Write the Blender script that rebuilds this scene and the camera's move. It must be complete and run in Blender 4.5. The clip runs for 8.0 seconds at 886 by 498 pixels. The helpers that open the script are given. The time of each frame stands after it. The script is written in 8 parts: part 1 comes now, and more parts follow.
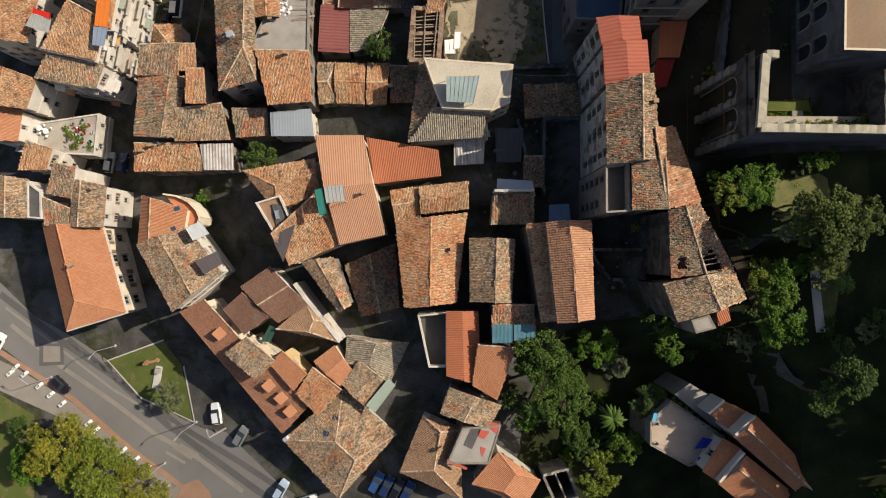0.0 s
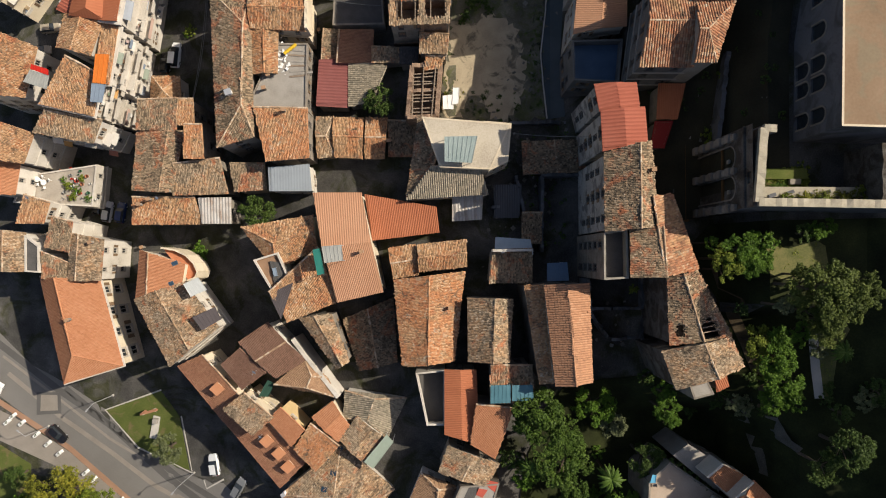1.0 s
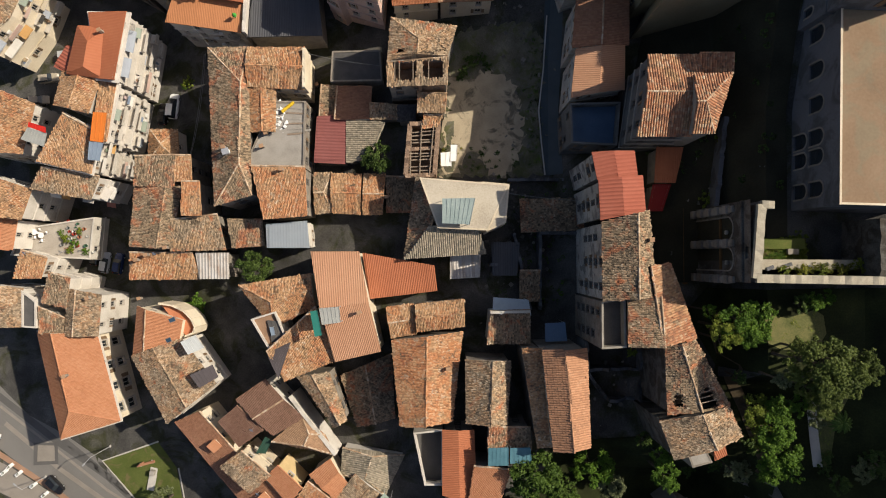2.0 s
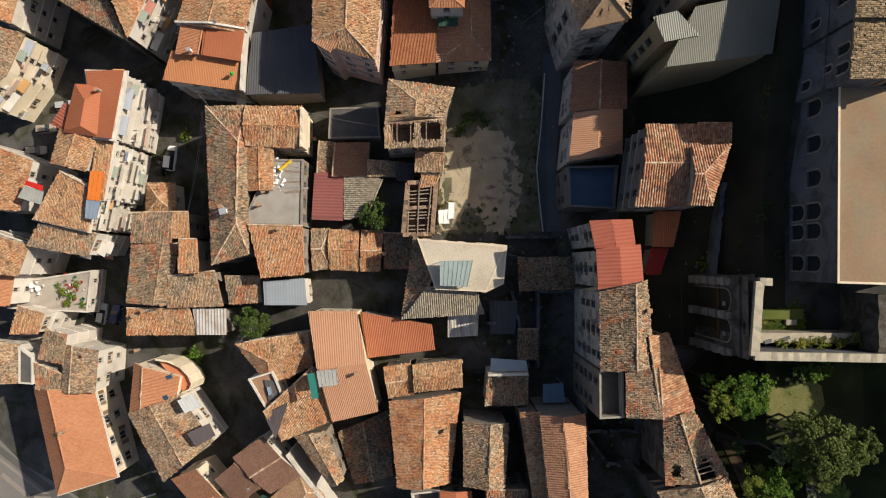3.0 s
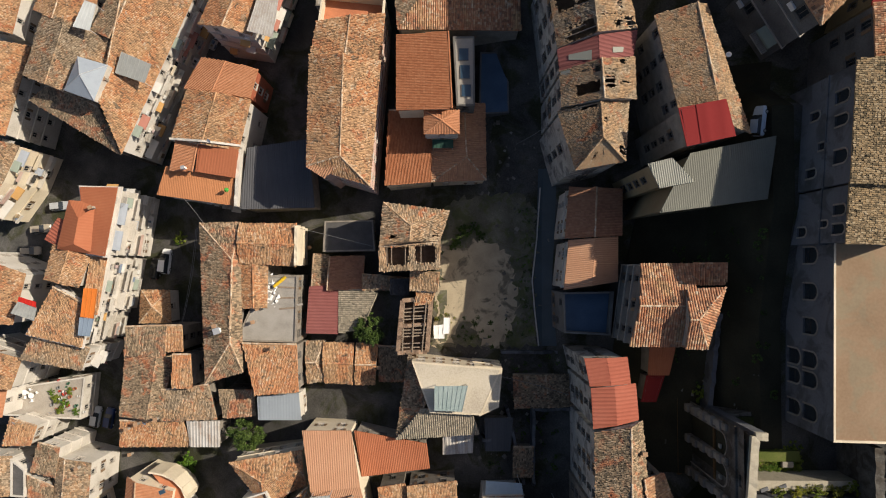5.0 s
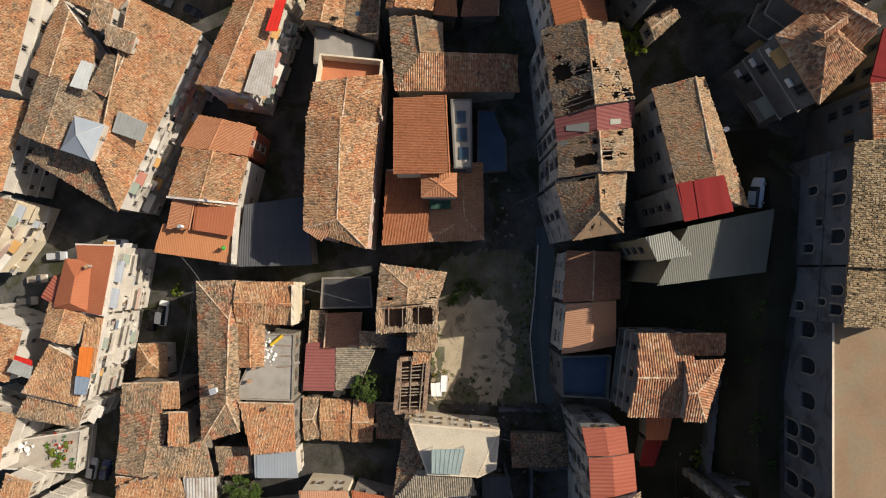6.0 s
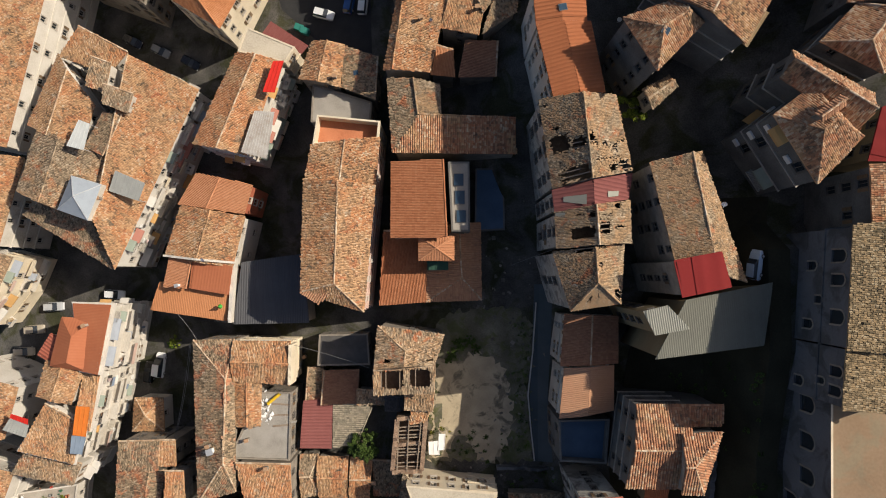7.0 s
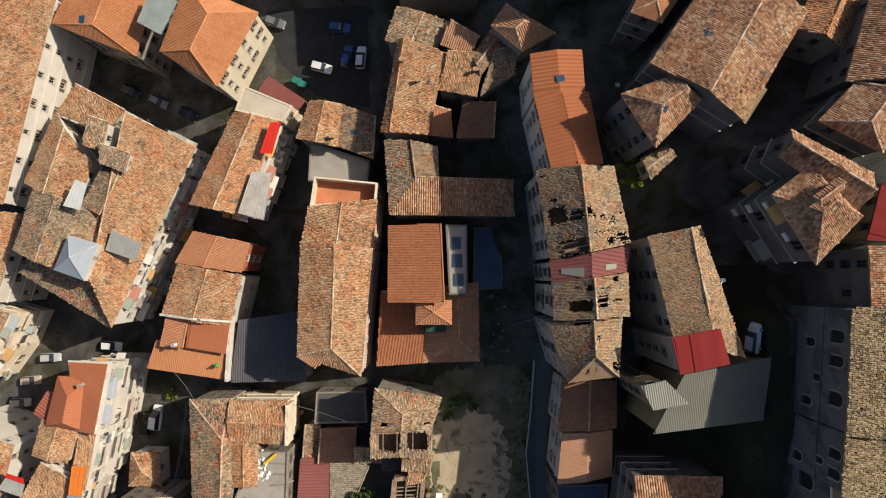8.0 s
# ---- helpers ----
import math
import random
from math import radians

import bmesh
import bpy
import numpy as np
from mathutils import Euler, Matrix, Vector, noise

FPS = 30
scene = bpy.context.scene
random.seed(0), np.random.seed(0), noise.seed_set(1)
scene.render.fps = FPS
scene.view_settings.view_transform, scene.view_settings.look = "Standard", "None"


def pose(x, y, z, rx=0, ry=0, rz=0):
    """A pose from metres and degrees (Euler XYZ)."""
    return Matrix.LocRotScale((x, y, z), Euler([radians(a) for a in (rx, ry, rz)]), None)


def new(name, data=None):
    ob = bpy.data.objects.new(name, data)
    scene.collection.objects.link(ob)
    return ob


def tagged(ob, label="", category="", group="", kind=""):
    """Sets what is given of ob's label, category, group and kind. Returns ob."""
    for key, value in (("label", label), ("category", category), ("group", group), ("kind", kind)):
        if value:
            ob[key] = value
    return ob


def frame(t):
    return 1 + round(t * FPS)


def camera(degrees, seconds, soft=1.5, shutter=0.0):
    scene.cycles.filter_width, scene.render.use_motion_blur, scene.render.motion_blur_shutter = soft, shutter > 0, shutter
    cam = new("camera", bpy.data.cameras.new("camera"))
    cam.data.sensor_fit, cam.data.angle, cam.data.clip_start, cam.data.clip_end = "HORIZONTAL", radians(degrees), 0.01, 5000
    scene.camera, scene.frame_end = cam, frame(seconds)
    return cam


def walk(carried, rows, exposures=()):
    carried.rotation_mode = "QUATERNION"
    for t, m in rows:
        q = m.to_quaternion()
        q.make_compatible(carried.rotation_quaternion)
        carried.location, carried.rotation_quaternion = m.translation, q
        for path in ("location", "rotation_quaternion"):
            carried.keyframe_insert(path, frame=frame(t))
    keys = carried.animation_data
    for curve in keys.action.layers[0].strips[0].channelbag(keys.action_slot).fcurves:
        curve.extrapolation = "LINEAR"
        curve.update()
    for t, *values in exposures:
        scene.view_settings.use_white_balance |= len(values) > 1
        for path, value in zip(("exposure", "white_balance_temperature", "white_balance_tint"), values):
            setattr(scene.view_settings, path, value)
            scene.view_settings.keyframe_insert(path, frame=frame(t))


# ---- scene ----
cam = camera(73, 8.0, soft=1.12)
walk(cam, [
    (0, pose(-1.28, -38.62, 115.00, 0.595, 0.142, -0.079)),
    (0.5, pose(-1.18, -33.96, 115.00, 0.697, 0.112, -0.074)),
    (1, pose(-1.05, -29.19, 115.00, 0.800, 0.086, -0.068)),
    (1.5, pose(-0.91, -24.36, 115.00, 0.904, 0.063, -0.060)),
    (2, pose(-0.75, -19.49, 115.00, 1.009, 0.044, -0.051)),
    (2.5, pose(-0.58, -14.61, 115.00, 1.115, 0.028, -0.040)),
    (3, pose(-0.40, -9.73, 115.00, 1.221, 0.015, -0.028)),
    (3.5, pose(-0.20, -4.86, 115.00, 1.329, 0.006, -0.015)),
    (4, pose(0.00, 0.00, 115.00, 1.437, 0.000, 0.000)),
    (4.5, pose(0.21, 4.84, 115.00, 1.546, -0.002, 0.016)),
    (5, pose(0.43, 9.67, 115.00, 1.657, -0.001, 0.034)),
    (5.5, pose(0.65, 14.49, 115.00, 1.768, 0.003, 0.053)),
    (6, pose(0.87, 19.31, 115.00, 1.879, 0.011, 0.074)),
    (6.5, pose(1.09, 24.13, 115.00, 1.992, 0.023, 0.096)),
    (7, pose(1.31, 28.95, 115.00, 2.106, 0.037, 0.119)),
    (7.5, pose(1.53, 33.77, 115.00, 2.220, 0.056, 0.144)),
    (8, pose(1.75, 38.60, 115.00, 2.336, 0.077, 0.170)),
])

# ---- light ----
SUN_AZ, SUN_EL = radians(19), radians(38.8)   # from +x, anticlockwise
world = bpy.data.worlds.new("world")
scene.world = world
world.use_nodes = True
wn = world.node_tree.nodes
sky = wn.new("ShaderNodeTexSky")
sky.sky_type, sky.sun_disc = "NISHITA", False
sky.air_density, sky.dust_density, sky.ozone_density = 0.7, 2.0, 0.4
sky.sun_elevation, sky.sun_rotation = SUN_EL, radians(90) - SUN_AZ
world.node_tree.links.new(sky.outputs[0], wn["Background"].inputs[0])
wn["Background"].inputs[1].default_value = 0.082
lamp = bpy.data.lights.new("sun", "SUN")
lamp.energy, lamp.angle, lamp.color = 4.4, radians(0.5), (1.0, 0.91, 0.77)
sun = new("sun", lamp)
to_sun = Vector((math.cos(SUN_AZ) * math.cos(SUN_EL), math.sin(SUN_AZ) * math.cos(SUN_EL), math.sin(SUN_EL)))
sun.rotation_mode = "QUATERNION"
sun.location, sun.rotation_quaternion = to_sun * 200, to_sun.to_track_quat("Z", "Y")
scene.view_settings.exposure = 0.48


# ---- materials ----
def material(name, stops, rough=0.85, scale=0.6, fine=6.0, per_piece=0.0, bump=0.25, metal=0.0, patch=0.5, spread=0.55, per_object=0.0, blotch=None, extra=()):
    """Colours spread over a surface by coarse stains, fine grain and, where wanted, a chance value for each loose piece."""
    m = bpy.data.materials.new(name)
    m.use_nodes = True
    n, link = m.node_tree.nodes, m.node_tree.links.new
    bsdf = n["Principled BSDF"]
    geo = n.new("ShaderNodeNewGeometry")
    coarse, grain = n.new("ShaderNodeTexNoise"), n.new("ShaderNodeTexNoise")
    coarse.inputs["Scale"].default_value, coarse.inputs["Detail"].default_value = scale, 5
    grain.inputs["Scale"].default_value, grain.inputs["Detail"].default_value = fine, 4
    link(geo.outputs["Position"], coarse.inputs["Vector"])
    link(geo.outputs["Position"], grain.inputs["Vector"])

    def mix(a, b, wa, wb, base):
        add = n.new("ShaderNodeMath")
        add.operation = "MULTIPLY_ADD"
        link(a, add.inputs[0])
        add.inputs[1].default_value = wa
        if b is None:
            add.inputs[2].default_value = base
            return add.outputs[0]
        second = n.new("ShaderNodeMath")
        second.operation = "MULTIPLY_ADD"
        link(b, second.inputs[0])
        second.inputs[1].default_value, second.inputs[2].default_value = wb, base
        link(second.outputs[0], add.inputs[2])
        return add.outputs[0]

    value = mix(coarse.outputs["Fac"], grain.outputs["Fac"], patch * 2.2, spread * 1.6, 0.5 - patch * 1.1 - spread * 0.8)
    if per_piece:
        value = mix(geo.outputs["Random Per Island"], value, per_piece, 1.0, -per_piece / 2)
    if per_object:
        info = n.new("ShaderNodeObjectInfo")
        value = mix(info.outputs["Random"], value, per_object, 1.0, -per_object / 2)
    ramp = n.new("ShaderNodeValToRGB")
    link(value, ramp.inputs[0])
    while len(ramp.color_ramp.elements) < len(stops):
        ramp.color_ramp.elements.new(0.5)
    for k, colour in enumerate(stops):
        ramp.color_ramp.elements[k].position = k / max(1, len(stops) - 1)
        ramp.color_ramp.elements[k].color = (*colour, 1)
    colour_out = ramp.outputs[0]
    # patches where another growth or batch of pieces takes over
    for k, (other, size, share) in enumerate(([blotch] if blotch else []) + list(extra)):
        ramp2 = n.new("ShaderNodeValToRGB")
        link(value, ramp2.inputs[0])
        while len(ramp2.color_ramp.elements) < len(other):
            ramp2.color_ramp.elements.new(0.5)
        for e, colour in enumerate(other):
            ramp2.color_ramp.elements[e].position = e / max(1, len(other) - 1)
            ramp2.color_ramp.elements[e].color = (*colour, 1)
        spots = n.new("ShaderNodeTexNoise")
        spots.inputs["Scale"].default_value, spots.inputs["Detail"].default_value, spots.inputs["Distortion"].default_value = size, 6, 0.8
        spots.inputs["Roughness"].default_value = 0.62
        shift = n.new("ShaderNodeVectorMath")
        shift.inputs[1].default_value = (31.0 * k, 17.0 * k, 0)
        link(geo.outputs["Position"], shift.inputs[0])
        link(shift.outputs[0], spots.inputs["Vector"])
        edge = n.new("ShaderNodeMapRange")
        edge.inputs["From Min"].default_value, edge.inputs["From Max"].default_value = 0.66 - share * 0.32 - 0.05, 0.66 - share * 0.32 + 0.05
        link(spots.outputs["Fac"], edge.inputs["Value"])
        both = n.new("ShaderNodeMix")
        both.data_type = "RGBA"
        link(edge.outputs[0], both.inputs[0])
        link(colour_out, both.inputs[6])
        link(ramp2.outputs[0], both.inputs[7])
        colour_out = both.outputs[2]
    link(colour_out, bsdf.inputs["Base Color"])
    bsdf.inputs["Roughness"].default_value, bsdf.inputs["Metallic"].default_value = rough, metal
    bsdf.inputs["Specular IOR Level"].default_value = 0.5 if rough < 0.55 else 0.15
    if bump:
        b = n.new("ShaderNodeBump")
        b.inputs["Strength"].default_value, b.inputs["Distance"].default_value = bump, 0.05
        link(grain.outputs["Fac"], b.inputs["Height"])
        link(b.outputs[0], bsdf.inputs["Normal"])
    return m


def plain(name, colour, rough=0.6, metal=0.0):
    dark = tuple(c * 0.72 for c in colour)
    return material(name, [dark, colour, tuple(min(1, c * 1.15) for c in colour)], rough, 0.8, 8, 0, 0.1, metal, 0.3, 0.3)


LICHEN = [(0.101, 0.076, 0.051), (0.178, 0.135, 0.091), (0.255, 0.191, 0.126), (0.333, 0.250, 0.166), (0.428, 0.322, 0.214)]
RUSSET = [(0.134, 0.063, 0.045), (0.246, 0.110, 0.066), (0.349, 0.147, 0.080), (0.411, 0.189, 0.095), (0.473, 0.315, 0.201)]
OCHRE = [(0.169, 0.104, 0.058), (0.295, 0.180, 0.099), (0.401, 0.237, 0.126), (0.484, 0.285, 0.148), (0.548, 0.379, 0.243)]
REDDISH = [(.20, .085, .05), (.33, .125, .062), (.42, .165, .08), (.47, .23, .125)]
SOOTY = [(.07, .052, .036), (.115, .086, .058), (.17, .128, .088), (.24, .18, .125)]
CREAM = [(.26, .19, .125), (.38, .29, .20), (.47, .37, .26), (.55, .46, .345)]
WEATHER = ((REDDISH, .5, .14), (SOOTY, .8, .12), (CREAM, 1.1, .1))
TILES = {
    "old": material("old_tan_tiles", [(0.108, 0.077, 0.050), (0.205, 0.139, 0.086), (0.302, 0.198, 0.116), (0.377, 0.230, 0.126), (0.453, 0.305, 0.182), (0.517, 0.396, 0.268)], .9, .35, 3, 0.8, .2, 0, 0.36, .3, 0, (LICHEN, .3, .5), WEATHER),
    "mix": material("mixed_clay_tiles", [(0.122, 0.074, 0.046), (0.243, 0.133, 0.074), (0.366, 0.178, 0.088), (0.457, 0.202, 0.090), (0.478, 0.267, 0.137), (0.518, 0.375, 0.234)], .9, .3, 3, 0.75, .2, 0, 0.4, .3, 0, (OCHRE, .22, .55), WEATHER),
    "dark": material("lichen_grey_tiles", [(0.075, 0.058, 0.040), (0.133, 0.101, 0.067), (0.191, 0.141, 0.091), (0.255, 0.187, 0.119), (0.325, 0.237, 0.152), (0.383, 0.242, 0.137)], .92, .35, 3, 0.8, .2, 0, 0.34, .3, 0, (RUSSET, .3, .28), WEATHER),
    "oldgrey": material("silver_grey_tiles", [(.13, .11, .085), (.22, .19, .14), (.31, .26, .19), (.38, .32, .23)], .92, .35, 3, .6, .2, 0, .3, .3),
    "redold": material("brick_red_tiles", [(0.16, 0.088, 0.058), (0.24, 0.125, 0.078), (0.33, 0.155, 0.085), (0.40, 0.185, 0.10), (0.45, 0.265, 0.155), (0.51, 0.385, 0.26)], .9, .25, 3, 0.7, .2, 0, 0.46, .3, 0, (OCHRE, .2, .3), WEATHER),
    "orange": material("orange_clay_tiles", [(0.194, 0.109, 0.063), (0.347, 0.166, 0.084), (0.468, 0.203, 0.089), (0.510, 0.260, 0.131), (0.530, 0.374, 0.231)], .88, .3, 3, 0.7, .2, 0, 0.34, .3, 0, (OCHRE, .3, .4), WEATHER),
    "pantile": material("terracotta_pantiles", [(0.279, 0.121, 0.065), (0.391, 0.170, 0.085), (0.446, 0.209, 0.110), (0.465, 0.242, 0.140)], .85, .25, 3, .35, .15, 0, .3, .25),
    "brown": material("brown_clay_tiles", [(0.190, 0.101, 0.065), (0.280, 0.135, 0.080), (0.347, 0.176, 0.102), (0.392, 0.230, 0.145)], .88, .3, 3, .4, .15, 0, .3, .3),
    "brownold": material("brown_tan_tiles", [(.17, .11, .07), (.28, .17, .10), (.36, .22, .13), (.41, .26, .16)], .9, .3, 3, .45, .2, 0, .3, .3),
    "tan": material("golden_brown_tiles", [(0.150, 0.104, 0.066), (0.255, 0.170, 0.100), (0.335, 0.218, 0.124), (0.390, 0.245, 0.136), (0.440, 0.312, 0.190)], .9, .3, 3, .7, .2, 0, .36, .3, 0, (LICHEN, .3, .42), WEATHER),
    "redmix": material("mottled_red_tiles", [(0.13, 0.078, 0.05), (0.22, 0.122, 0.076), (0.33, 0.165, 0.09), (0.40, 0.195, 0.105), (0.45, 0.275, 0.16), (0.53, 0.41, 0.28)], .9, .25, 3, 0.85, .2, 0, 0.46, .3, 0, (OCHRE, .2, .35), WEATHER),
    "orangesheet": material("smooth_orange_sheet", [(.29, .095, .046), (.35, .118, .056), (.39, .145, .072)], .7, .25, 2, 0, .05, 0, .4, .2),
    "orangenew": material("bright_orange_tiles", [(.32, .125, .055), (.43, .175, .075), (.49, .215, .10), (.52, .27, .14)], .9, .3, 3, .4, .15, 0, .4, .3),
    "slate": material("black_slates", [(.03, .03, .032), (.055, .053, .055), (.085, .08, .08)], .8, .4, 3, .6, .2, 0, .3, .3),
    "golden": material("golden_tan_tiles", [(0.094, 0.074, 0.044), (0.173, 0.126, 0.074), (0.238, 0.174, 0.100), (0.302, 0.207, 0.111), (0.360, 0.281, 0.178)], .9, .3, 3, 1.0, .2, 0, 0.3, .3),
    "ribtile": material("ribbed_clay_tiles", [(.20, .11, .075), (.36, .19, .11), (.44, .23, .13), (.48, .29, .18)], .88, .25, 3, .4, .2, 0, .4, .3),
    "salmon": material("salmon_ribbed_sheet", [(0.326, 0.172, 0.098), (0.417, 0.221, 0.129), (0.472, 0.272, 0.167)], .8, .15, 2, .12, .1, 0, .35, .25),
    "rust": material("rust_red_ribbed_sheet", [(.26, .09, .045), (.36, .125, .06), (.42, .16, .08)], .75, .2, 2, .12, .1, 0, .35, .25),
    "apricot": material("apricot_ribbed_sheet", [(0.340, 0.146, 0.066), (0.450, 0.190, 0.083), (0.500, 0.235, 0.110)], .8, .2, 2, .12, .1, 0, .35, .25),
    "darkbrown": material("plain_dark_brown_tiles", [(.11, .06, .042), (.155, .085, .058), (.19, .108, .075), (.24, .14, .10)], .88, .3, 3, .4, .15, 0, .35, .3),
    "rust3": material("red_brown_clay_tiles", [(.20, .078, .038), (.285, .108, .050), (.33, .135, .066), (.36, .17, .09)], .88, .3, 3, .4, .15, 0, .35, .3),
    "maroon": material("maroon_sheet", [(.15, .05, .045), (.20, .07, .062), (.24, .095, .085)], .85, .25, 2, .08, .05, .0, .3, .2),
    # grey sheet coloured darker to include the shade of enclosed yards
    "darksheet": material("shade_darkened_grey_sheet", [(.055, .055, .06), (.08, .08, .085), (.11, .11, .112)], .7, .2, 3, .1, .05, .0, .4, .2),
    "rust2": material("terracotta_ribbed_sheet", [(0.245, 0.085, 0.038), (0.325, 0.112, 0.048), (0.365, 0.140, 0.063)], .8, .2, 2, .12, .1, 0, .35, .25),
    "redmetal": material("red_painted_sheet", [(.25, .072, .044), (.325, .098, .062), (.37, .13, .085)], .85, .25, 2, .08, .05, .0, .3, .2),
    "crimson": material("crimson_sheet", [(0.154, 0.014, 0.014), (0.190, 0.020, 0.019), (0.211, 0.028, 0.024)], .85, .25, 2, .08, .05, .0, .25, .2),
    "sheet": material("pale_rusty_sheet", [(.22, .11, .07), (.36, .31, .26), (.46, .43, .39), (.50, .48, .45)], .6, .5, 3, .4, .1, .1, .5, .3),
    "sheetgrey": material("pale_grey_sheet", [(0.195, 0.191, 0.159), (0.243, 0.240, 0.201), (0.280, 0.271, 0.230)], .6, .3, 3, .1, .05, .1, .3, .2),
    "bluesheet": material("pale_blue_sheet", [(.25, .27, .28), (.31, .34, .36), (.36, .39, .41)], .5, .3, 3, .1, .05, .2, .3, .2),
    "greysheet": material("grey_corrugated_sheet", [(0.096, 0.095, 0.078), (0.140, 0.138, 0.113), (0.172, 0.170, 0.138)], .6, .2, 3, .1, .05, .1, .4, .2),
}
FLATS = {
    "concrete": material("weathered_concrete", [(.20, .18, .155), (.29, .265, .23), (.36, .33, .29)], .9, .5, 6),
    "pave": material("terrace_paving", [(.22, .19, .16), (.34, .30, .25), (.44, .40, .34)], .9, .5, 5),
    "plaster": material("pale_plaster_roof", [(.30, .25, .19), (.46, .40, .31), (.55, .49, .39)], .9, .25, 4),
    "villapave": material("pinkish_terrace_tiles", [(.30, .23, .17), (.40, .31, .235), (.46, .37, .285)], .9, .4, 5),
    "asphalt": material("bitumen_felt", [(.06, .055, .05), (.09, .085, .08), (.13, .12, .11)], .9, .5, 6),
    "membrane": material("brown_roof_membrane", [(.16, .105, .066), (.22, .148, .092), (.26, .182, .118), (.27, .15, .10)], .9, .12, 3, 0, .1, 0, .6, .35, 0, ([(.16, .12, .08), (.22, .17, .11), (.25, .2, .13)], .25, .35)),
    "terracotta": material("terracotta_paving", [(.34, .12, .06), (.45, .17, .085), (.50, .21, .11)], .8, .4, 5),
    "blue": material("blue_painted_roof", [(.05, .08, .13), (.07, .115, .18), (.10, .15, .22)], .7, .4, 5),
    "brownflat": material("brown_flat_roof", [(.18, .11, .07), (.26, .16, .10), (.30, .20, .13)], .9, .4, 5),
}
RIDGE = material("mortared_ridge_tiles", [(.20, .14, .09), (.36, .24, .15), (.46, .34, .23), (.55, .47, .37)], .9, .8, 4, .7, .2, 0, .3, .3)
WALLS = {
    "white": material("white_render", [(0.25, 0.22, 0.18), (0.455, 0.412, 0.35), (0.55, 0.507, 0.445), (0.60, 0.56, 0.505)], .9, .25, 4, 0, .2, 0, .5, .35, .3),
    "cream": material("cream_render", [(0.342, 0.276, 0.187), (0.540, 0.454, 0.329), (0.630, 0.543, 0.409), (0.648, 0.579, 0.454)], .9, .25, 4, 0, .2, 0, .5, .35, .3),
    "yellow": material("ochre_render", [(.36, .26, .13), (.58, .43, .22), (.66, .50, .28)], .9, .25, 4, 0, .2, 0, .5, .35, .3),
    "dull": material("dull_ochre_render", [(.16, .125, .07), (.26, .2, .115), (.32, .25, .15)], .9, .25, 4, 0, .2, 0, .5, .35, .3),
    "pink": material("pink_render", [(.32, .22, .18), (.48, .34, .28), (.55, .40, .33)], .9, .25, 4, 0, .2, 0, .5, .35, .3),
    "red": material("red_render", [(.25, .07, .04), (.36, .11, .06), (.42, .15, .09)], .9, .25, 4, 0, .2, 0, .4, .35, .2),
    "stone": material("rubble_stone", [(.10, .085, .068), (.185, .16, .13), (.26, .225, .185), (.34, .30, .25)], .95, .8, 7, 0, .5, 0, .45, .5, .3),
    "plainstone": material("pale_lime_stone", [(.15, .135, .11), (.235, .21, .17), (.31, .28, .235), (.38, .345, .29)], .95, .5, 6, 0, .3, 0, .4, .4, .1),
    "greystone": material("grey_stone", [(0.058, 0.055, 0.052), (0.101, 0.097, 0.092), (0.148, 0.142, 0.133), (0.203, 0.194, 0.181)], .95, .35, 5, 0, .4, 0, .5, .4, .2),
    # brown stone coloured darker to hold the shade of courts and west walls
    "cloister": material("shade_darkened_cloister_stone", [(.045, .04, .035), (.085, .078, .068), (.135, .125, .108), (.2, .185, .16)], .95, .6, 5, 0, .5, 0, .5, .5, 0, ([(.03, .027, .022), (.06, .05, .04), (.1, .085, .065)], .35, .45)),
    "rustearth": material("rust_stained_stone", [(.06, .035, .015), (.12, .065, .025), (.2, .11, .04)], .95, .6, 5, 0, .4, 0, .5, .5),
    "palewall": material("stained_pale_plaster", [(.16, .15, .13), (.28, .265, .235), (.39, .37, .33), (.47, .45, .41)], .95, .35, 5, 0, .3, 0, .5, .4, 0, ([(.09, .085, .08), (.16, .15, .14), (.23, .22, .205)], .4, .35)),
    "coping": material("warm_coping_stone", [(.22, .19, .14), (.34, .30, .225), (.44, .39, .30)], .95, 1.2, 6, 0, .3, 0, .4, .5),
    "brickruin": material("warm_broken_masonry", [(.10, .065, .045), (.19, .125, .085), (.29, .20, .14), (.37, .28, .20)], .95, .9, 6, 0, .5, 0, .5, .5),
    # stained stone; the blue-dark base also carries the shade of its walls
    "church": material("shade_darkened_stained_stone", [(0.078, 0.079, 0.084), (0.121, 0.123, 0.130), (0.156, 0.158, 0.164)], .95, .3, 4, 0, .35, 0, .4, .4, 0, ([(.05, .05, .05), (.075, .075, .075), (.11, .108, .105)], .22, .4)),
}
GLASS = bpy.data.materials.new("window_glass")
GLASS.use_nodes = True
GLASS.node_tree.nodes["Principled BSDF"].inputs["Base Color"].default_value = (.025, .03, .035, 1)
GLASS.node_tree.nodes["Principled BSDF"].inputs["Roughness"].default_value = .08
WOOD = material("shutter_wood", [(.09, .06, .035), (.17, .11, .065), (.25, .17, .11)], .7, 2, 12, 0, .2, 0, .3, .3, .6)
FRAME = plain("window_frame_paint", (.36, .32, .27), .6)
# frame coloured dark so that the window passes for a shaded opening
DARKFRAME = plain("dark_opening_frame", (.1, .09, .08), .8)


# ---- mesh helpers ----
def mesh_of(name, verts, faces, mat):
    me = bpy.data.meshes.new(name)
    me.from_pydata([tuple(v) for v in verts], [], faces)
    me.update()
    if mat:
        me.materials.append(mat)
    return me


def piece(name, verts, faces, mat, parent=None, label="", smooth=False):
    ob = new(name, mesh_of(name, verts, faces, mat))
    if parent:
        ob.parent = parent
    if label:
        ob["label"] = label
    if smooth:
        ob.data.shade_smooth()
    return ob


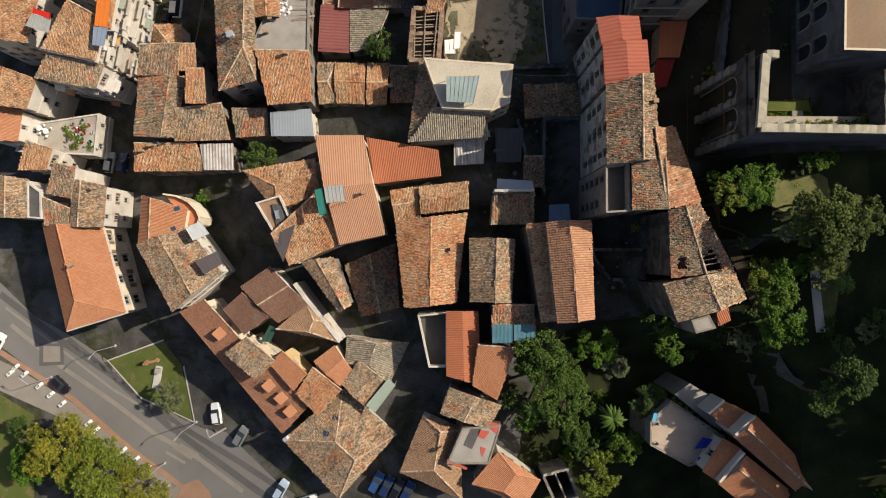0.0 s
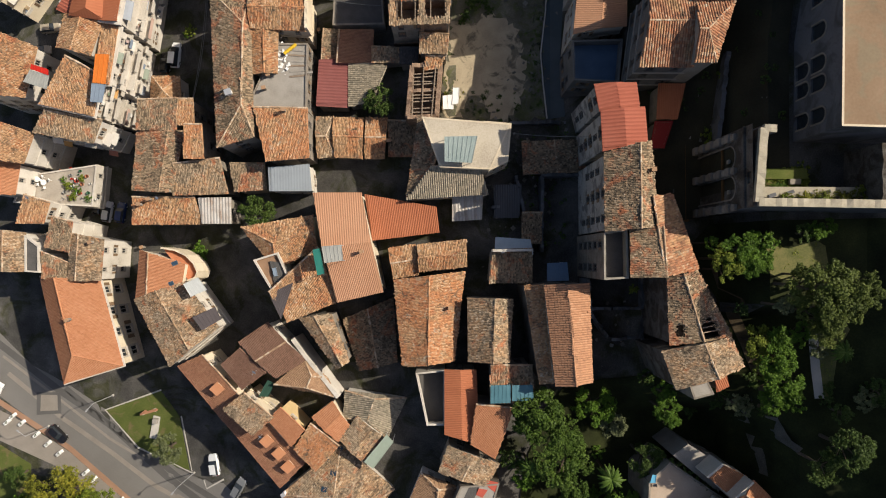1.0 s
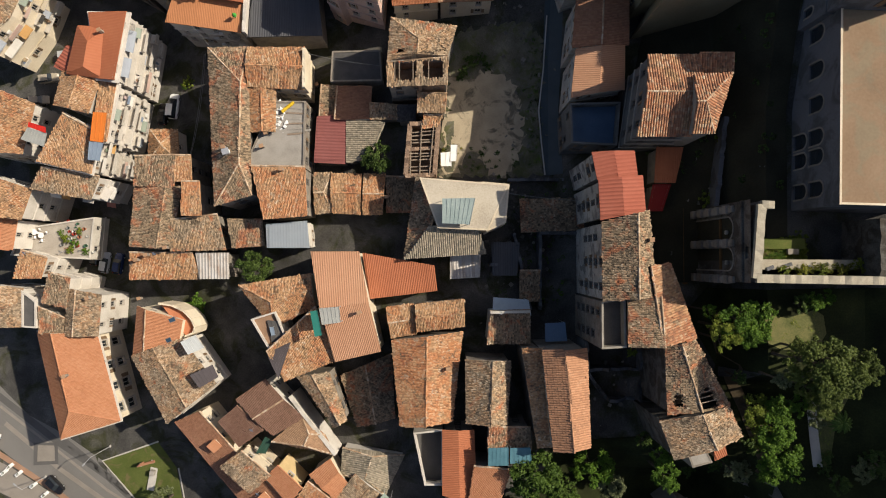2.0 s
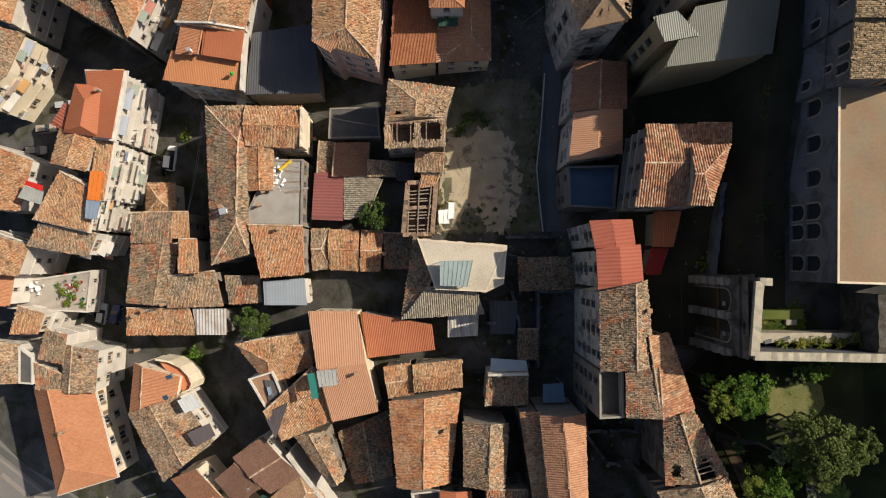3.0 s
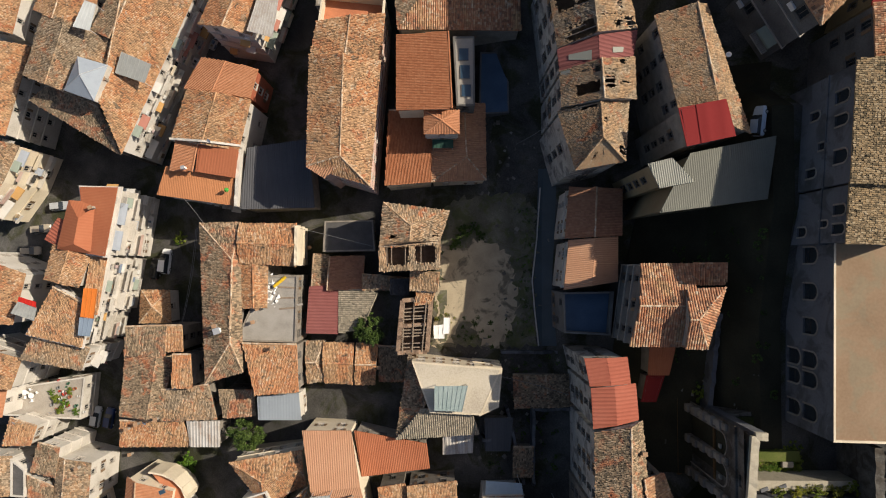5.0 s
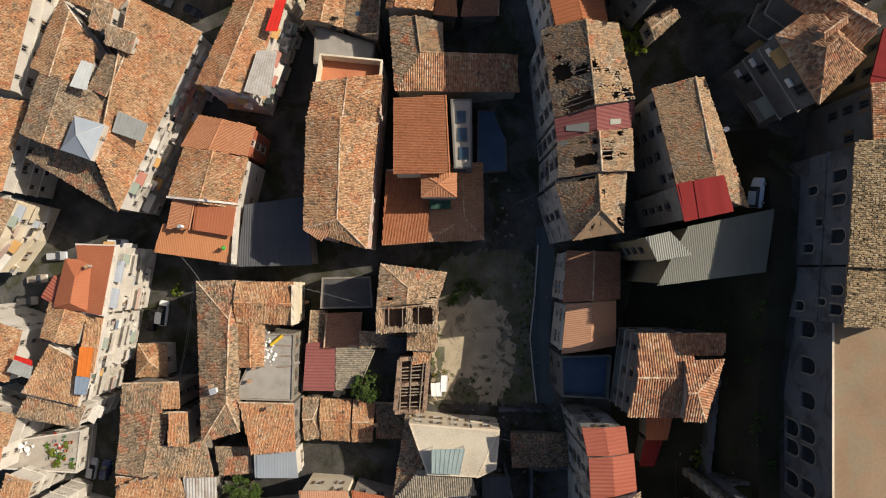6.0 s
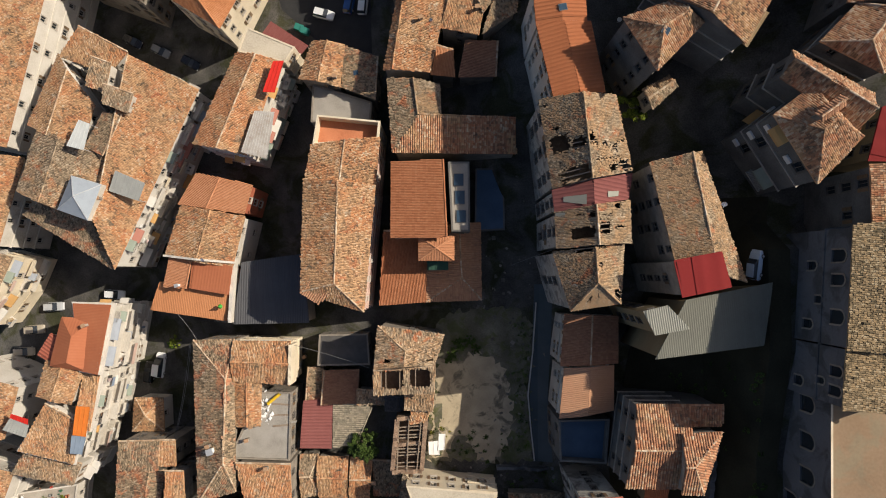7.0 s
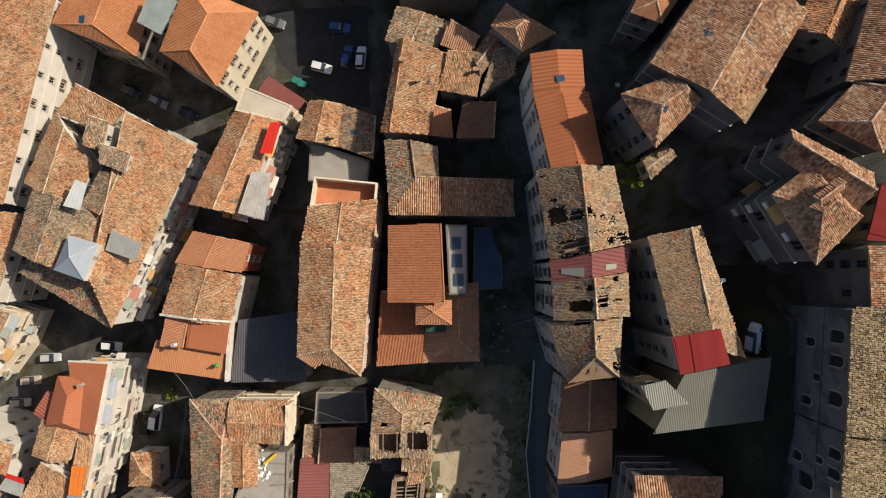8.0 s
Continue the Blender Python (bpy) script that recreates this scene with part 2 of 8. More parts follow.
def part(name, bm, mat, parent=None, label="", smooth=False):
    me = bpy.data.meshes.new(name)
    bm.to_mesh(me)
    bm.free()
    me.materials.append(mat)
    if smooth:
        me.shade_smooth()
    ob = new(name, me)
    if parent:
        ob.parent = parent
    if label:
        ob["label"] = label
    return ob


def shared(name, me, parent, m):
    ob = new(name, me)
    ob.parent = parent
    ob.matrix_basis = m
    return ob


def thing(name, label, category, at=(0, 0, 0), rz=0.0, group="", kind=""):
    ob = new(name)
    ob.empty_display_size = 0.5
    ob.matrix_basis = pose(*at, 0, 0, rz)
    return tagged(ob, label, category, group, kind)


def box_bm(size, at=(0, 0, 0), bevel=0.0, bm=None, rz=0.0):
    """A box that stands on at."""
    bm = bm or bmesh.new()
    made = bmesh.ops.create_cube(bm, size=1)["verts"]
    m = pose(*at, 0, 0, rz) @ Matrix.Translation((0, 0, size[2] / 2)) @ Matrix.Diagonal((*size, 1))
    bmesh.ops.transform(bm, matrix=m, verts=made)
    if bevel:
        edges = list({e for v in made for e in v.link_edges})
        bmesh.ops.bevel(bm, geom=edges, offset=bevel, segments=2, affect="EDGES")
    return bm


def prism(pts, z0, z1):
    """A closed block over a plan outline; z1 may be one height or one a corner."""
    n = len(pts)
    tops = z1 if isinstance(z1, (list, tuple)) else [z1] * n
    bots = z0 if isinstance(z0, (list, tuple)) else [z0] * n
    verts = [(p[0], p[1], z) for p, z in zip(pts, bots)] + [(p[0], p[1], z) for p, z in zip(pts, tops)]
    faces = [(k, (k + 1) % n, n + (k + 1) % n, n + k) for k in range(n)]
    return verts, faces + [tuple(range(n - 1, -1, -1)), tuple(range(n, 2 * n))]


def ccw(pts):
    area = sum(a[0] * b[1] - b[0] * a[1] for a, b in zip(pts, pts[1:] + pts[:1]))
    return pts if area > 0 else pts[::-1]


def inset(pts, d):
    """The outline moved inwards by d (outwards where d is negative)."""
    n, out = len(pts), []
    for k in range(n):
        p, q, r = Vector(pts[k - 1][:2]), Vector(pts[k][:2]), Vector(pts[(k + 1) % n][:2])
        a, b = (q - p).normalized(), (r - q).normalized()
        na, nb = Vector((-a.y, a.x)), Vector((-b.y, b.x))
        mid = (na + nb)
        out.append(tuple(q + mid * (d / max(0.35, mid.dot(na)))))
    return out


# ---- ground ----
def ground_z(x, y):
    """The hillside: the main road low in the west, the square half way, the church high in the east."""
    z = np.interp(x, (-140, -80, -55, -30, 0, 18, 30, 45, 62, 140), (-9, -6.0, -3.2, 2.0, 7.4, 8.2, 14.5, 22, 29, 52))
    z = z + np.interp(y, (-120, -60, 10, 80, 160), (-1.6, -0.9, 0.4, 0.9, 1.5)) * np.interp(x, (-100, 0, 60), (1, 0.3, 0))
    z = z + np.interp(y, (16, 60, 120), (0, 11, 14)) * np.interp(x, (-2, 12, 20, 44, 60), (0, 0.8, 1, 0.6, 0.5))
    terrace = np.where((y > -37) & (y < 70), np.interp(x, (39.9, 40, 45, 90), (-99, 8, 28.2, 28.2)) + np.interp(y, (2, 18, 32, 44), (0, 4.2, 4.2, -14)) * np.interp(x, (40, 45), (0, 1)), -99)
    z = np.maximum(z, terrace)
    # hollow added to the wooded slope so that its bank shades the ground
    pit = np.interp(x, (13, 19, 45, 51), (0, 1, 1, 0)) * np.interp(y, (-116, -104, -57, -51), (0, 1, 1, 0))
    z = z * (1 - pit) + np.minimum(z, 7.5) * pit
    return float(z) if np.ndim(z) == 0 else z


# ---- roofs ----
def tile_field(low_a, low_b, high_a, high_b, style, holes=()):
    """Rows of barrel tiles from the low edge up to the high edge of one roof slope, as vertices and faces."""
    pitch, length, jitter, arch, gap = style
    la, lb, ha, hb = (np.array(p, float) for p in (low_a, low_b, high_a, high_b))
    u = (lb - la)[:2]
    width = np.linalg.norm(u)
    u = u / width
    v = np.array((-u[1], u[0]))
    if (ha - la)[:2] @ v + (hb - lb)[:2] @ v < 0:
        v = -v
    outline = [((p - la)[:2] @ u, (p - la)[:2] @ v) for p in (la, lb, hb, ha)]
    rise = (ha[2] + hb[2] - la[2] - lb[2]) / 2
    far = max(o[1] for o in outline)
    lo_u, hi_u = min(o[0] for o in outline), max(o[0] for o in outline)
    cols = np.arange(lo_u + pitch / 2, hi_u, pitch)
    if jitter < 0.005:
        return sheet_ribs(la, u, v, outline, cols, pitch, arch, rise, far, np.linalg.norm((hb - ha)[:2]) < 0.3)
    rows = np.arange(length * 0.45, far + length * 0.2, length)
    if not len(cols) or not len(rows):
        return np.zeros((0, 3)), np.zeros((0, 4), int)
    uu, vv = (g.ravel() for g in np.meshgrid(cols, rows))
    inside = np.ones(len(uu), bool)
    ring = outline if sum(a[0] * b[1] - b[0] * a[1] for a, b in zip(outline, outline[1:] + outline[:1])) > 0 else outline[::-1]
    for a, b in zip(ring, ring[1:] + ring[:1]):
        if math.hypot(b[0] - a[0], b[1] - a[1]) > 1e-3:
            inside &= (b[0] - a[0]) * (vv - a[1]) - (b[1] - a[1]) * (uu - a[0]) > -0.05
    inside &= np.random.rand(len(uu)) > gap
    for s0, s1, v0, v1 in holes:
        su, sv = uu / width + np.random.normal(0, 0.014, len(uu)), vv / far + np.random.normal(0, 0.035, len(uu))
        inside &= ~((su > s0) & (su < s1) & (sv > v0) & (sv < v1))
    uu, vv = uu[inside], vv[inside]
    k = len(uu)
    top = np.interp(uu, *zip(*sorted(((outline[3][0], outline[3][1]), (outline[2][0] + 1e-4, outline[2][1])))))
    slope = rise / np.maximum(top, 0.5)
    high = np.where(top > 0.5, top, far)
    if np.linalg.norm((hb - ha)[:2]) < 0.3:
        slope = np.full(k, rise / far)
    sag = 0.06 * np.sin(uu * 0.9 + la[0]) * np.sin(vv * 0.7 + la[1]) + 0.04 * np.sin(uu * 0.37 + vv * 0.5 + la[1])
    base = la[2] + vv * slope + (sag * min(1.0, jitter / 0.03))
    column = np.random.normal(0, jitter * 0.6, len(cols) + 2)[np.clip(((uu - lo_u) / pitch).astype(int), 0, len(cols) + 1)]
    du, dv = np.random.normal(0, jitter * 0.5, k), np.random.normal(0, jitter, k) + column
    turn = np.random.normal(0, jitter * 1.2, k)
    lift = np.random.rand(k) * jitter * 0.8
    half, reach = pitch * 0.46, length * 0.56
    prof = ((-half, 0.0), (-half * 0.5, arch), (half * 0.5, arch), (half, 0.0))
    verts = np.zeros((k, 8, 3))
    for e, (end, drop) in enumerate(((-reach, 0.028), (reach, 0.0))):
        for c, (pu, pz) in enumerate(prof):
            lu, lv = pu - turn * end, end + turn * pu
            xy = la[:2] + np.outer(uu + du + lu, u) + np.outer(vv + dv + lv, v)
            verts[:, e * 4 + c, :2] = xy
            verts[:, e * 4 + c, 2] = base + slope * lv + pz + drop + 0.05 + lift
    one = np.array(((0, 1, 5, 4), (1, 2, 6, 5), (2, 3, 7, 6)))
    faces = (one[None] + 8 * np.arange(k)[:, None, None]).reshape(-1, 4)
    return verts.reshape(-1, 3), faces


def sheet_ribs(la, u, v, outline, cols, pitch, arch, rise, far, point):
    """Long ribbed sheets, one strip a rib, cut to the outline of the slope."""
    verts, n = [], 0
    ends = sorted(((outline[3][0], outline[3][1]), (outline[2][0] + 1e-4, outline[2][1])))
    half = pitch / 2
    for c in cols:
        strip = []
        for du, pz in ((-half, 0.0), (-half * 0.45, 0.0), (-half * 0.25, arch), (half * 0.25, arch), (half * 0.45, 0.0), (half, 0.0)):
            x, cuts = c + du, []
            for p, q in zip(outline, outline[1:] + outline[:1]):
                if (p[0] - x) * (q[0] - x) < 0:
                    cuts.append(p[1] + (q[1] - p[1]) * (x - p[0]) / (q[0] - p[0]))
            if len(cuts) < 2:
                break
            top = far if point else max(0.5, np.interp(x, *zip(*ends)))
            for w in (min(cuts), max(cuts)):
                strip.append((*(la[:2] + u * x + v * w), la[2] + w * rise / top + 0.05 + pz))
        if len(strip) == 12:
            verts += strip
            n += 1
    one = np.array([(2 * k, 2 * k + 2, 2 * k + 3, 2 * k + 1) for k in range(5)])
    return np.array(verts).reshape(-1, 3), (one[None] + 12 * np.arange(n)[:, None, None]).reshape(-1, 4)


def big_mesh(name, chunks, mat):
    """One mesh from many (vertices, quads) pairs."""
    n, vs, fs = 0, [], []
    for v, f in chunks:
        vs.append(v)
        fs.append(f + n)
        n += len(v)
    v, f = np.concatenate(vs), np.concatenate(fs)
    me = bpy.data.meshes.new(name)
    me.vertices.add(len(v))
    me.vertices.foreach_set("co", v.astype(np.float32).ravel())
    me.loops.add(len(f) * 4)
    me.loops.foreach_set("vertex_index", f.astype(np.int32).ravel())
    me.polygons.add(len(f))
    me.polygons.foreach_set("loop_start", np.arange(0, len(f) * 4, 4, dtype=np.int32))
    me.polygons.foreach_set("loop_total", np.full(len(f), 4, np.int32))
    me.update(calc_edges=True)
    me.materials.append(mat)
    return me


ROOFS = []


def slope_height(a, b, ha, hb):
    """The height of a roof slope over a plan point, ruled from its low edge to its high one, and whether the point lies over it."""
    la, lb, pa, pb = (np.array(p, float) for p in (a, b, ha, hb))
    u = (lb - la)[:2] / np.linalg.norm((lb - la)[:2])
    v = np.array((-u[1], u[0]))
    if (pa - la)[:2] @ v + (pb - lb)[:2] @ v < 0:
        v = -v
    o = [((p - la)[:2] @ u, (p - la)[:2] @ v) for p in (la, lb, pb, pa)]
    rise, far = (pa[2] + pb[2] - la[2] - lb[2]) / 2, max(q[1] for q in o)
    point = np.linalg.norm((pb - pa)[:2]) < 0.3
    ends = sorted(((o[3][0], o[3][1]), (o[2][0] + 1e-4, o[2][1])))

    def height(x, y):
        q = np.array((x, y)) - la[:2]
        top = far if point else max(0.5, np.interp(q @ u, *zip(*ends)))
        inside = True
        ring = o if sum(s[0] * t[1] - t[0] * s[1] for s, t in zip(o, o[1:] + o[:1])) > 0 else o[::-1]
        for s, t in zip(ring, ring[1:] + ring[:1]):
            inside &= (t[0] - s[0]) * (q @ v - s[1]) - (t[1] - s[1]) * (q @ u - s[0]) > -1e-3
        return la[2] + (q @ v) * rise / top, inside
    return height


def roof_z(x, y):
    """The height of the highest roof over a plan point, or of the ground."""
    found = [z for z, inside in (h(x, y) for h in ROOFS) if inside]
    return max(found, default=ground_z(x, y))


# pitch, length, jitter, arch, share missing
STYLES = {"old": (.25, .31, .055, .05, .004), "stripe": (.36, .42, .026, .11, .003), "lowrib": (.3, 1.6, .004, .018, 0), "fine": (.2, .25, .04, .05, .004), "ribs": (.27, .34, .03, .085, .003), "new": (.25, .42, .01, .06, 0), "rib": (.3, 1.6, .004, .04, 0), "seam": (.55, 2.5, .003, .05, 0), "widerib": (.55, 1.6, .004, .08, 0), "panel": (2.3, 2.5, .003, .03, 0), "flatseam": (.5, 2.5, .003, .01, 0)}
STYLE_OF = {"tan": "fine", "redmix": "ribs", "darkbrown": "new", "rust3": "new", "maroon": "seam", "darksheet": "rib", "redold": "stripe", "oldgrey": "stripe", "rust2": "widerib", "apricot": "lowrib", "pantile": "new", "orangenew": "new", "orange": "old", "brown": "new", "ribtile": "stripe", "salmon": "rib", "rust": "rib", "redmetal": "seam", "crimson": "panel", "orangesheet": "flatseam",
            "sheet": "seam", "sheetgrey": "rib", "bluesheet": "flatseam", "greysheet": "lowrib"}

# window meshes, with x along the wall, y out of it, z up
WINDOW_W, WINDOW_H, REVEAL = 0.95, 1.45, 0.28


def window_meshes():
    w, h = WINDOW_W, WINDOW_H
    bm = bmesh.new()
    xs, zs = (-w / 2 - 0.13, -w / 2 + 0.05, -0.03, 0.03, w / 2 - 0.05, w / 2 + 0.13), (-0.12, 0.05, h - 0.05, h + 0.13)
    grid = [[bm.verts.new((x, 0.25, z)) for z in zs] for x in xs]
    for c in range(5):
        for r in range(3):
            if r != 1 or c not in (1, 3):
                bm.faces.new((grid[c][r], grid[c][r + 1], grid[c + 1][r + 1], grid[c + 1][r]))
    back = bmesh.ops.extrude_face_region(bm, geom=bm.faces[:])
    for v in back["geom"]:
        if isinstance(v, bmesh.types.BMVert):
            v.co.y = 0.17
    for v in bm.verts:
        if v.co.z < 0.0 and v.co.y > 0.2:
            v.co.y += 0.16
    bmesh.ops.recalc_face_normals(bm, faces=bm.faces[:])
    frame_me = bpy.data.meshes.new("window")
    bm.to_mesh(frame_me)
    bm.free()
    frame_me.materials.append(FRAME)
    bm = box_bm((w - 0.14, 0.02, h - 0.14), (0, -0.01, 0.07))
    pane_me = bpy.data.meshes.new("pane")
    bm.to_mesh(pane_me)
    bm.free()
    pane_me.materials.append(GLASS)
    bm = bmesh.new()
    profile = [(0.0, 0.0)] + [(0.035 + 0.025 * (k % 2), h * k / 9) for k in range(10)] + [(0.0, h)]
    sides = [[bm.verts.new((x, y, z)) for y, z in profile] for x in (-0.22, 0.22)]
    for k in range(len(profile)):
        j = (k + 1) % len(profile)
        bm.faces.new((sides[0][k], sides[0][j], sides[1][j], sides[1][k]))
    bm.faces.new(sides[0])
    bm.faces.new(sides[1][::-1])
    bmesh.ops.recalc_face_normals(bm, faces=bm.faces[:])
    shutter_me = bpy.data.meshes.new("shutter")
    bm.to_mesh(shutter_me)
    bm.free()
    shutter_me.materials.append(WOOD)
    return frame_me, pane_me, shutter_me


WINDOW, PANE, SHUTTER = window_meshes()
DARKWINDOW = WINDOW.copy()
DARKWINDOW.materials[0] = DARKFRAME


def balcony_meshes():
    """A slab on two brackets, and a bent railing of thin bars in one piece."""
    bm = box_bm((2.0, 0.9, 0.14), (0, 0.45, -0.14))
    slab = bpy.data.meshes.new("balcony")
    bm.to_mesh(slab)
    bm.free()
    slab.materials.append(WALLS["white"])
    bm = bmesh.new()
    us = sorted([0.0] + [round(0.06 + k * 0.15 + d, 3) for k in range(24) for d in (0.0, 0.03)] + [3.6])

    def bend(u):
        return (-0.97, u) if u < 0.83 else (-0.97 + u - 0.83, 0.83) if u < 2.77 else (0.97, 0.83 - (u - 2.77))
    zs = (0.0, 0.06, 0.9, 0.96)
    grid = [[bm.verts.new((*bend(u), z)) for z in zs] for u in us]
    for c in range(len(us) - 1):
        for r in range(3):
            if r != 1 or us[c + 1] - us[c] < 0.04:
                bm.faces.new((grid[c][r], grid[c + 1][r], grid[c + 1][r + 1], grid[c][r + 1]))
    rail = bpy.data.meshes.new("railing")
    bm.to_mesh(rail)
    bm.free()
    rail.materials.append(IRON)
    return slab, rail


IRON = plain("grey_iron", (.22, .21, .2), .6, .3)
BALCONY, RAILING = balcony_meshes()
def awning_meshes():
    out = []
    for k, c in enumerate(((.45, .26, .10), (.52, .49, .44), (.24, .27, .22), (.36, .16, .12), (.3, .32, .35))):
        bm = bmesh.new()
        n = 5
        rows = [[bm.verts.new((-0.9 + 1.8 * i / n, y, z)) for i in range(n + 1)] for y, z in ((0.0, 0.0), (0.55, -0.22), (1.0, -0.5), (1.02, -0.72))]
        for r0, r1 in zip(rows, rows[1:]):
            for i in range(n):
                bm.faces.new((r0[i], r0[i + 1], r1[i + 1], r1[i]))
        me = bpy.data.meshes.new("awning")
        bm.to_mesh(me)
        bm.free()
        me.materials.append(plain("awning_cloth_%s" % "abcde"[k], c, .9))
        out.append(me)
    return out


AWNINGS = awning_meshes()
CLOTHS = [plain("cloth_%s" % n, c, .9) for n, c in (("white", (.55, .53, .49)), ("rose", (.42, .32, .30)), ("brown", (.22, .14, .09)), ("blue", (.2, .24, .3)), ("dark", (.06, .055, .05)), ("grey", (.3, .29, .27)), ("sage", (.2, .24, .17)), ("tan", (.36, .28, .18)))]
bm = box_bm((0.8, 0.32, 0.58), (0, 0.18, 0), 0.03)
COOLER = bpy.data.meshes.new("cooling_unit")
bm.to_mesh(COOLER)
bm.free()
COOLER.materials.append(plain("unit_enamel", (.62, .6, .56), .5))
BEAM = material("grey_roof_timber", [(.10, .07, .05), (.20, .15, .11), (.30, .24, .18)], .9, 1.5, 9, .6)


def wall_with_openings(a, b, z0, ztop_a, ztop_b, holes):
    """One wall from a to b with rectangular openings (left, bottom, right, top) and their reveals. a to b runs with the outside on its right."""
    a, b = Vector(a), Vector(b)
    along = (b - a)
    length = along.length
    along.normalize()
    out = Vector((along.y, -along.x))
    us = sorted({0.0, length, *(h[0] for h in holes), *(h[2] for h in holes)})
    zmin = min(ztop_a, ztop_b)
    zs = sorted({z0, zmin, *(h[1] for h in holes), *(h[3] for h in holes)})
    verts, faces = [], []

    def quad(*pts):
        n = len(verts)
        verts.extend(pts)
        faces.append(tuple(range(n, n + len(pts))))

    def at(u, z, depth=0.0):
        p = a + along * u - out * depth
        return (p.x, p.y, z)

    for u0, u1 in zip(us, us[1:]):
        for v0, v1 in zip(zs, zs[1:]):
            cu, cv = (u0 + u1) / 2, (v0 + v1) / 2
            if not any(h[0] < cu < h[2] and h[1] < cv < h[3] for h in holes):
                quad(at(u0, v0), at(u1, v0), at(u1, v1), at(u0, v1))
    if abs(ztop_a - ztop_b) > 0.01:
        if ztop_a > ztop_b:
            quad(at(0, zmin), at(length, zmin), at(0, ztop_a))
        else:
            quad(at(0, zmin), at(length, zmin), at(length, ztop_b))
    for l, lo, r, hi in holes:
        d = REVEAL
        quad(at(l, lo), at(l, hi), at(l, hi, d), at(l, lo, d))
        quad(at(r, lo), at(r, lo, d), at(r, hi, d), at(r, hi))
        quad(at(l, hi), at(r, hi), at(r, hi, d), at(l, hi, d))
        quad(at(l, lo), at(l, lo, d), at(r, lo, d), at(r, lo))
        quad(at(l, lo, d), at(r, lo, d), at(r, hi, d), at(l, hi, d))
    return verts, faces


def arch_window(parent, m, w, h, wall_mat, edge=None, pane_mat=None):
    """An arched window set in a rectangular opening: two corner fillers, a raised surround and a dark pane."""
    n, r = 8, w / 2
    verts = [(r, 0.004, h), (-r, 0.004, h)]
    faces = []
    arc = [(r * math.cos(math.pi * k / (2 * n)), h - r + r * math.sin(math.pi * k / (2 * n))) for k in range(2 * n + 1)]
    for x, z in arc:
        verts += [(x, 0.004, z), (x, -0.27, z)]
    for k in range(2 * n):
        i = 2 + 2 * k
        faces += [(i, i + 2, 0 if k < n else 1), (i, i + 2, i + 3, i + 1)]
    win = piece("window", verts, faces, wall_mat, parent)
    win.matrix_basis = m
    ring, rf = [], []
    path = [(-r, 0.0)] + [(-r * math.cos(math.pi * k / 12), h - r + r * math.sin(math.pi * k / 12)) for k in range(13)] + [(r, 0.0)]
    wide = [(-r - 0.22, 0.0)] + [(-(r + 0.22) * math.cos(math.pi * k / 12), h - r + (r + 0.22) * math.sin(math.pi * k / 12)) for k in range(13)] + [(r + 0.22, 0.0)]
    for (x0, z0), (x1, z1) in zip(path, wide):
        ring += [(x0, 0.08, z0), (x1, 0.08, z1), (x0, 0.0, z0), (x1, 0.0, z1)]
    for k in range(len(path) - 1):
        i = 4 * k
        rf += [(i, i + 4, i + 5, i + 1), (i + 1, i + 5, i + 7, i + 3), (i, i + 2, i + 6, i + 4)]
    piece("surround", ring, rf, edge or WALLS["stone"], win)
    v, f = prism([(-r, -0.26), (r, -0.26), (r, -0.24), (-r, -0.24)], 0, h)
    piece("pane", v, f, pane_mat or GLASS, win)


